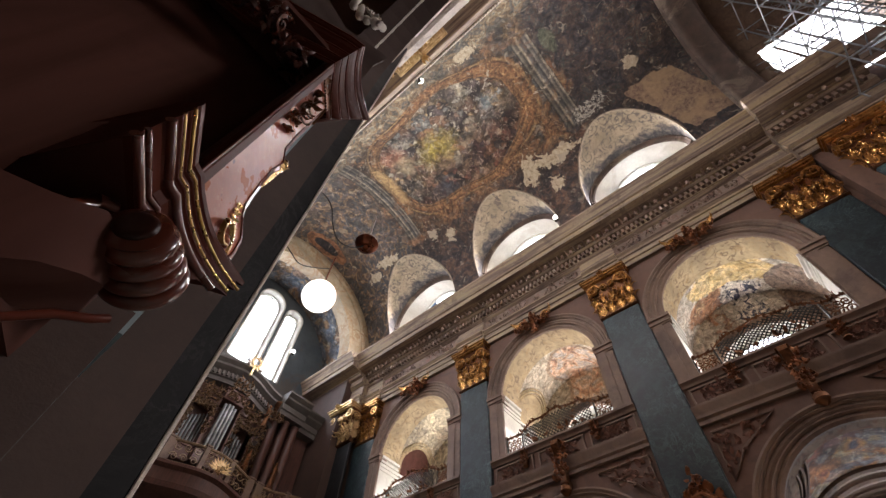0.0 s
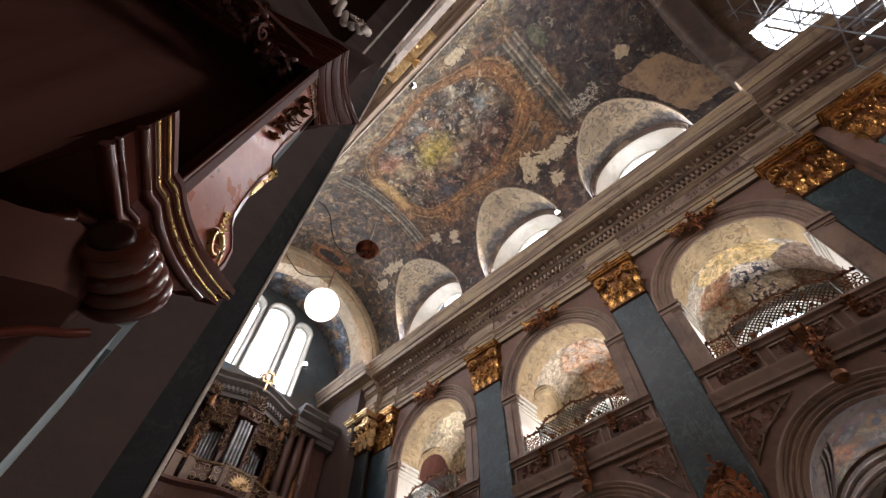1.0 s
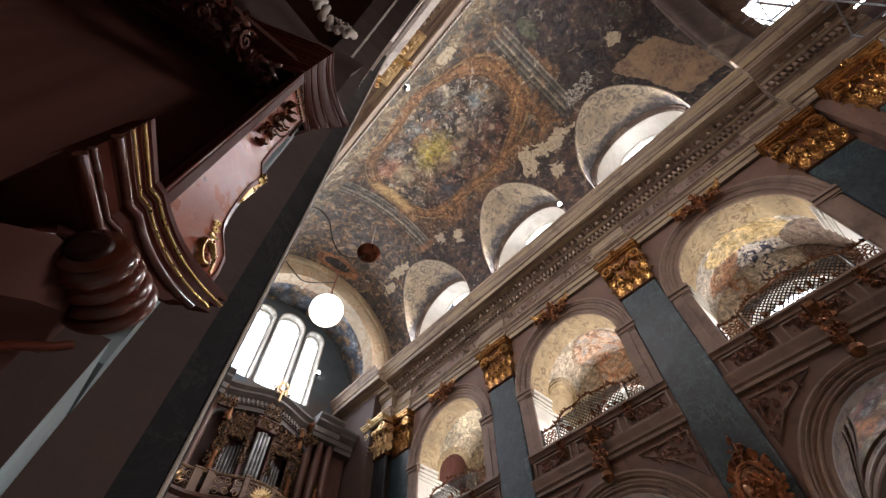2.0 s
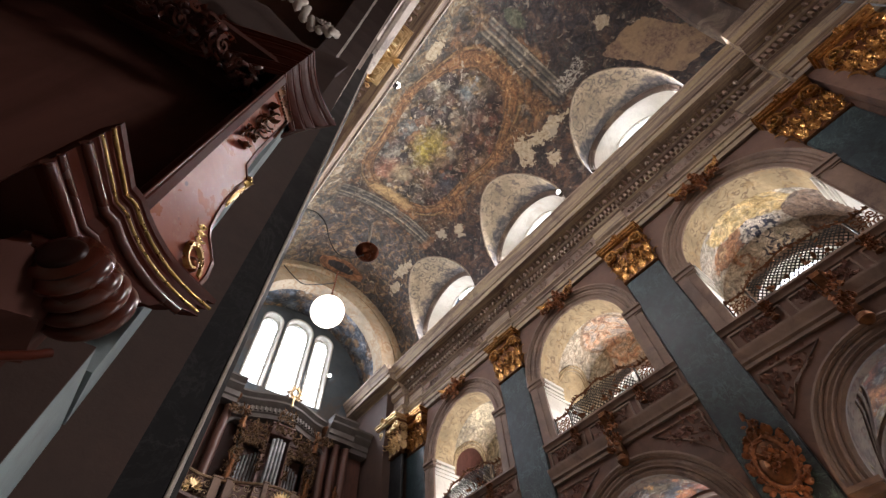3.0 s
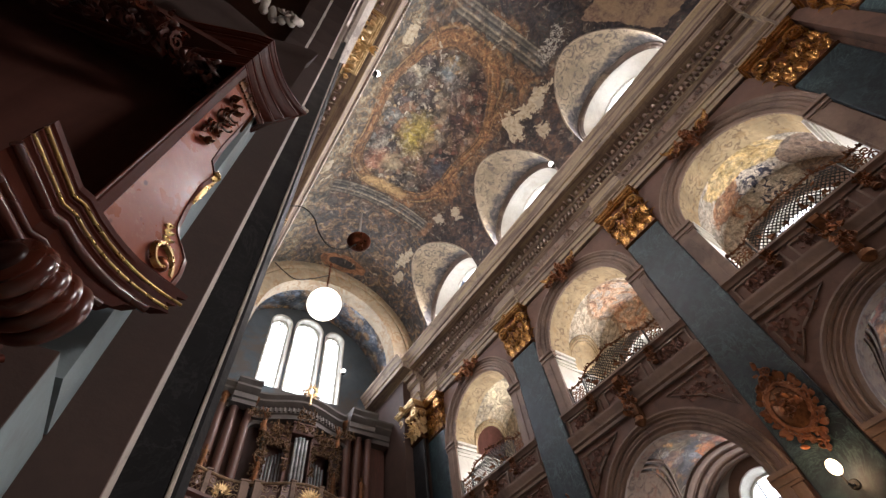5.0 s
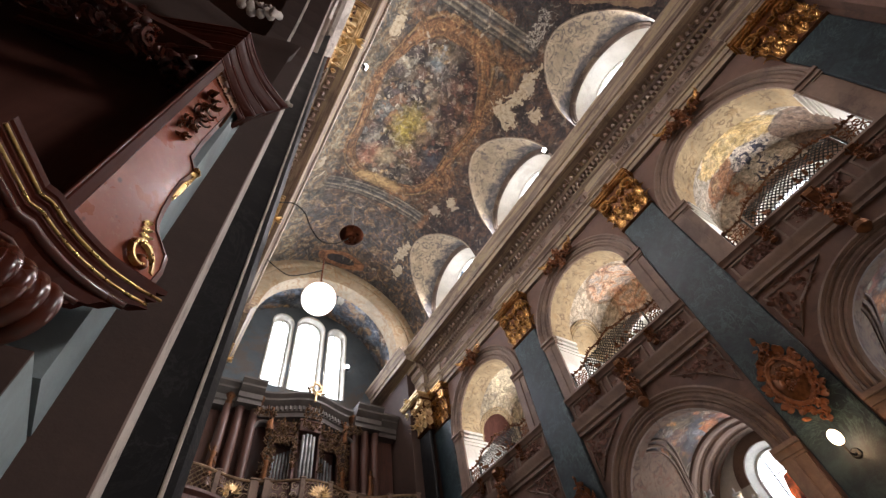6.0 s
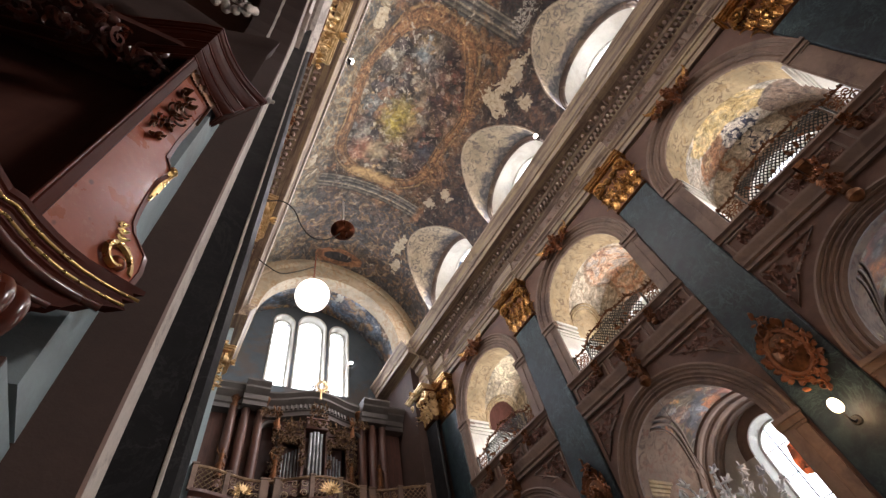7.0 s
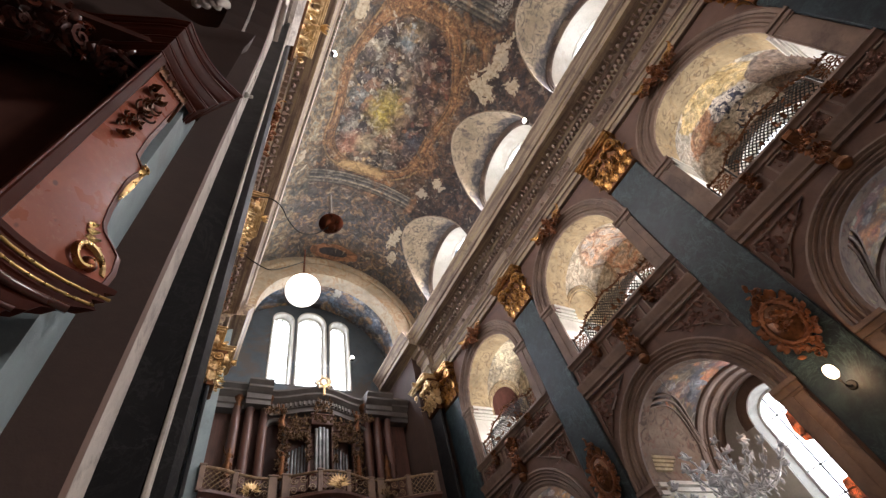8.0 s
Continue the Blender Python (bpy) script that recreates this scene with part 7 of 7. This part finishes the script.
for x, z in ((-1.65, 10.95), (1.65, 10.95), (-1.75, 13.3), (1.75, 13.3), (3.0, 11.0), (-3.7, 11.0)):
    fig = MB()
    body = Matrix.Diagonal((1, 0.75, 1, 1))
    fig.lathe([(0.0, 0), (0.17, 0.0), (0.17, 0.1), (0.12, 0.12), (0.13, 0.2), (0.1, 0.42), (0.115, 0.56), (0.085, 0.7), (0.12, 0.84), (0.11, 0.92), (0.04, 0.97), (0.04, 1.0), (0.065, 1.05), (0.06, 1.13), (0.0, 1.16)], 12, body)
    for q in range(14):
        leaf(fig, pose(orr.uniform(-0.09, 0.09), orr.uniform(0.02, 0.08), orr.uniform(0.2, 0.75), 180 + orr.uniform(-30, 10), orr.uniform(-40, 40)), 0.22, 0.08, 1.2, 4, 0.3)
    fig.tube([(-0.1, 0.0, 0.88), (-0.2, 0.04, 0.75), (-0.12, 0.16, 0.68)], 0.032, 6)
    fig.tube([(0.1, 0.0, 0.88), (0.2, 0.05, 0.98), (0.26, 0.1, 1.14)], 0.03, 6)
    tagged(part("gilded_statue", fig, GOLD_DARK, None, "", 50, pose(x, 16.2 if z < 12 else 16.35, z - 0.1, 0, 0, 180)), "small gilded standing statue on the organ case", "statue", "organ statues")

# loft balcony with a pale gilded balustrade
bal = MB()
pts = []
for i in range(41):
    x = -4.6 + 9.2 * i / 40
    pts.append((x, 15.35 - 0.35 * math.cos(x * 1.35) - 0.1))
prof = [(0.0, 8.75), (-0.25, 8.87), (-0.3, 9.03), (-0.15, 9.08), (-0.15, 9.48), (-0.3, 9.58), (-0.3, 9.68), (0.0, 9.73)]
bal.loft([[(x, y + d, z) for d, z in prof] + [(x, 16.9, 9.73), (x, 16.9, 8.75)] for x, y in pts])
structure("loft_balcony", bal, ORGAN_WOOD, "curved brown wooden balcony of the organ loft", "balcony", 35)
PALE_GOLD = metal("pale_dull_gilding", (0.36, 0.25, 0.15), (0.16, 0.1, 0.06), (0.4, 0.6), 6, 0.6)
rail = thing("loft_balustrade", "pale gilded openwork balustrade of the organ loft", "balustrade")
ZR0, ZR1 = 9.78, 10.56
for z, r in ((ZR0, 0.045), (ZR1, 0.055)):
    b = MB()
    b.tube([(x, y, z) for x, y in pts], r, 6)
    part("rail", b, PALE_GOLD, rail, "", 50)
POSTS = [0, 5, 11, 13, 18, 23, 28, 30, 35, 40]
for i in POSTS:
    x, y = pts[i]
    w = 0.16 if i in (11, 13, 28, 30) else 0.09
    b = MB()
    b.box(x - w, x + w, y - 0.07, y + 0.07, 9.73, ZR1 + 0.08, 0.015)
    b.box(x - w - 0.03, x + w + 0.03, y - 0.1, y + 0.1, ZR1 + 0.03, ZR1 + 0.1, 0.012)
    part("post", b, STONE_PALE, rail, "brown stone-coloured post")


def rail_at(x):
    k = min(max((x + 4.6) / 9.2 * 40, 0), 39.999)
    i = int(k)
    return pts[i][1] + (pts[i + 1][1] - pts[i][1]) * (k - i)


for n_, (i, j) in enumerate(zip(POSTS, POSTS[1:])):
    x0, x1 = pts[i][0] + 0.1, pts[j][0] - 0.1
    if x1 - x0 < 0.35:
        continue
    b = MB()
    if n_ % 2 == 0:
        # crossing bars, each pair tied by a small ring
        cells = max(2, round((x1 - x0) / 0.2))
        for k in range(cells):
            xa, xb = x0 + (x1 - x0) * k / cells, x0 + (x1 - x0) * (k + 1) / cells
            for z in (0, 1, 2, 3):
                za, zb = ZR0 + (ZR1 - ZR0) * z / 4, ZR0 + (ZR1 - ZR0) * (z + 1) / 4
                b.tube([(xa, rail_at(xa), za), (xb, rail_at(xb), zb)], 0.016, 4)
                b.tube([(xa, rail_at(xa), zb), (xb, rail_at(xb), za)], 0.016, 4)
    else:
        count = max(2, round((x1 - x0) / 0.3))
        for k in range(count):
            xm = x0 + (x1 - x0) * (k + 0.5) / count
            spiral(b, pose(xm, rail_at(xm), ZR0 + 0.2, 0, 0, 180), 0.15, 1.5, 0.026, 18, 0.03)
            spiral(b, pose(xm, rail_at(xm), ZR1 - 0.2, 0, 180, 180), 0.15, 1.5, 0.026, 18, 0.03)
    part("openwork", b, PALE_GOLD, rail, "pale gilded openwork panel")
for x, big in ((-2.85, 0.8), (0.25, 1.0), (2.4, 0.7)):
    # a fan shell of long petals
    b = MB()
    for k in range(11):
        leaf(b, pose(0, 0, 0, 0, -85 + 17 * k, 0) @ pose(0, 0, 0.08, 12), 0.42 * big, 0.12 * big, 0.9, 5, 0.2)
    b.join(carving(orr, 0.5 * big, 0.3, 0.12, 12, 0.16))
    part("shell", b, GOLD_LIT if big > 0.75 else PALE_GOLD, rail, "gilded fan shell", 50, pose(x, rail_at(x) - 0.08, ZR0 + 0.22, 0, 0, 180))

# ---------------------------------------------------------------- scaffolding beyond the near arch
scaf = thing("scaffolding", "grey tubular steel scaffolding with boards and white sheeting", "scaffolding")
sx, sy, sz = [2.2, 3.6, 5.0], [-9.0, -10.6, -12.2], [14.4, 16.4, 18.4, 20.4, 22.4]
for x in sx:
    for y in sy:
        b = MB()
        b.tube([(x, y, 10), (x, y, 23.2)], 0.028, 6)
        part("standard", b, STEEL, scaf)
for z in sz:
    for x in sx:
        b = MB()
        b.tube([(x, sy[0] + 0.3, z), (x, sy[-1] - 0.3, z)], 0.026, 6)
        part("ledger", b, STEEL, scaf)
    for y in sy:
        b = MB()
        b.tube([(sx[0] - 0.3, y, z + 0.06), (sx[-1] + 0.3, y, z + 0.06)], 0.026, 6)
        part("transom", b, STEEL, scaf)
for i, z in enumerate(sz[:-1]):
    for y in sy:
        b = MB()
        b.tube([(sx[i % 2], y, z), (sx[i % 2 + 1], y, z + 2)], 0.024, 6)
        part("brace", b, STEEL, scaf)
    for x in sx:
        b = MB()
        b.tube([(x, sy[i % 2], z), (x, sy[i % 2 + 1], z + 2)], 0.024, 6)
        part("brace", b, STEEL, scaf)
for j in range(4):
    b = MB()
    b.box(-0.4, 1.9, -9.3 - 0.62 * j, -8.75 - 0.62 * j, 22.5, 22.55, 0.008)
    part("board", b, PLANK, scaf)
# slender lattice towers in front of the opening
for tx, ty in ((4.1, -9.6), (4.5, -11.4), (3.2, -10.2)):
    b = MB()
    for dx, dy in ((-0.16, -0.16), (0.16, -0.16), (0.16, 0.16), (-0.16, 0.16)):
        b.tube([(tx + dx, ty + dy, 17.6), (tx + dx, ty + dy, 23.4)], 0.016, 5)
    for k in range(15):
        z = 17.7 + 0.38 * k
        e = 1 if k % 2 else -1
        b.tube([(tx - 0.16 * e, ty - 0.16, z), (tx + 0.16 * e, ty - 0.16, z + 0.38)], 0.011, 4)
        b.tube([(tx + 0.16, ty - 0.16 * e, z), (tx + 0.16, ty + 0.16 * e, z + 0.38)], 0.011, 4)
    part("lattice_tower", b, STEEL, scaf, "slender lattice girder of steel tubes")
for k in range(7):
    z = 19.4 + 0.62 * k
    b = MB()
    b.tube([(4.7, -8.5, z), (5.1, -14.0, z + 0.1)], 0.02, 5)
    part("ledger", b, STEEL, scaf)
for k in range(6):
    y = -8.8 - 0.9 * k
    b = MB()
    b.box(5.02, 5.06, y - 0.05, y + 0.05, 20.0, 22.4, 0.006)
    part("slat", b, PLANK, scaf, "dark upright board")
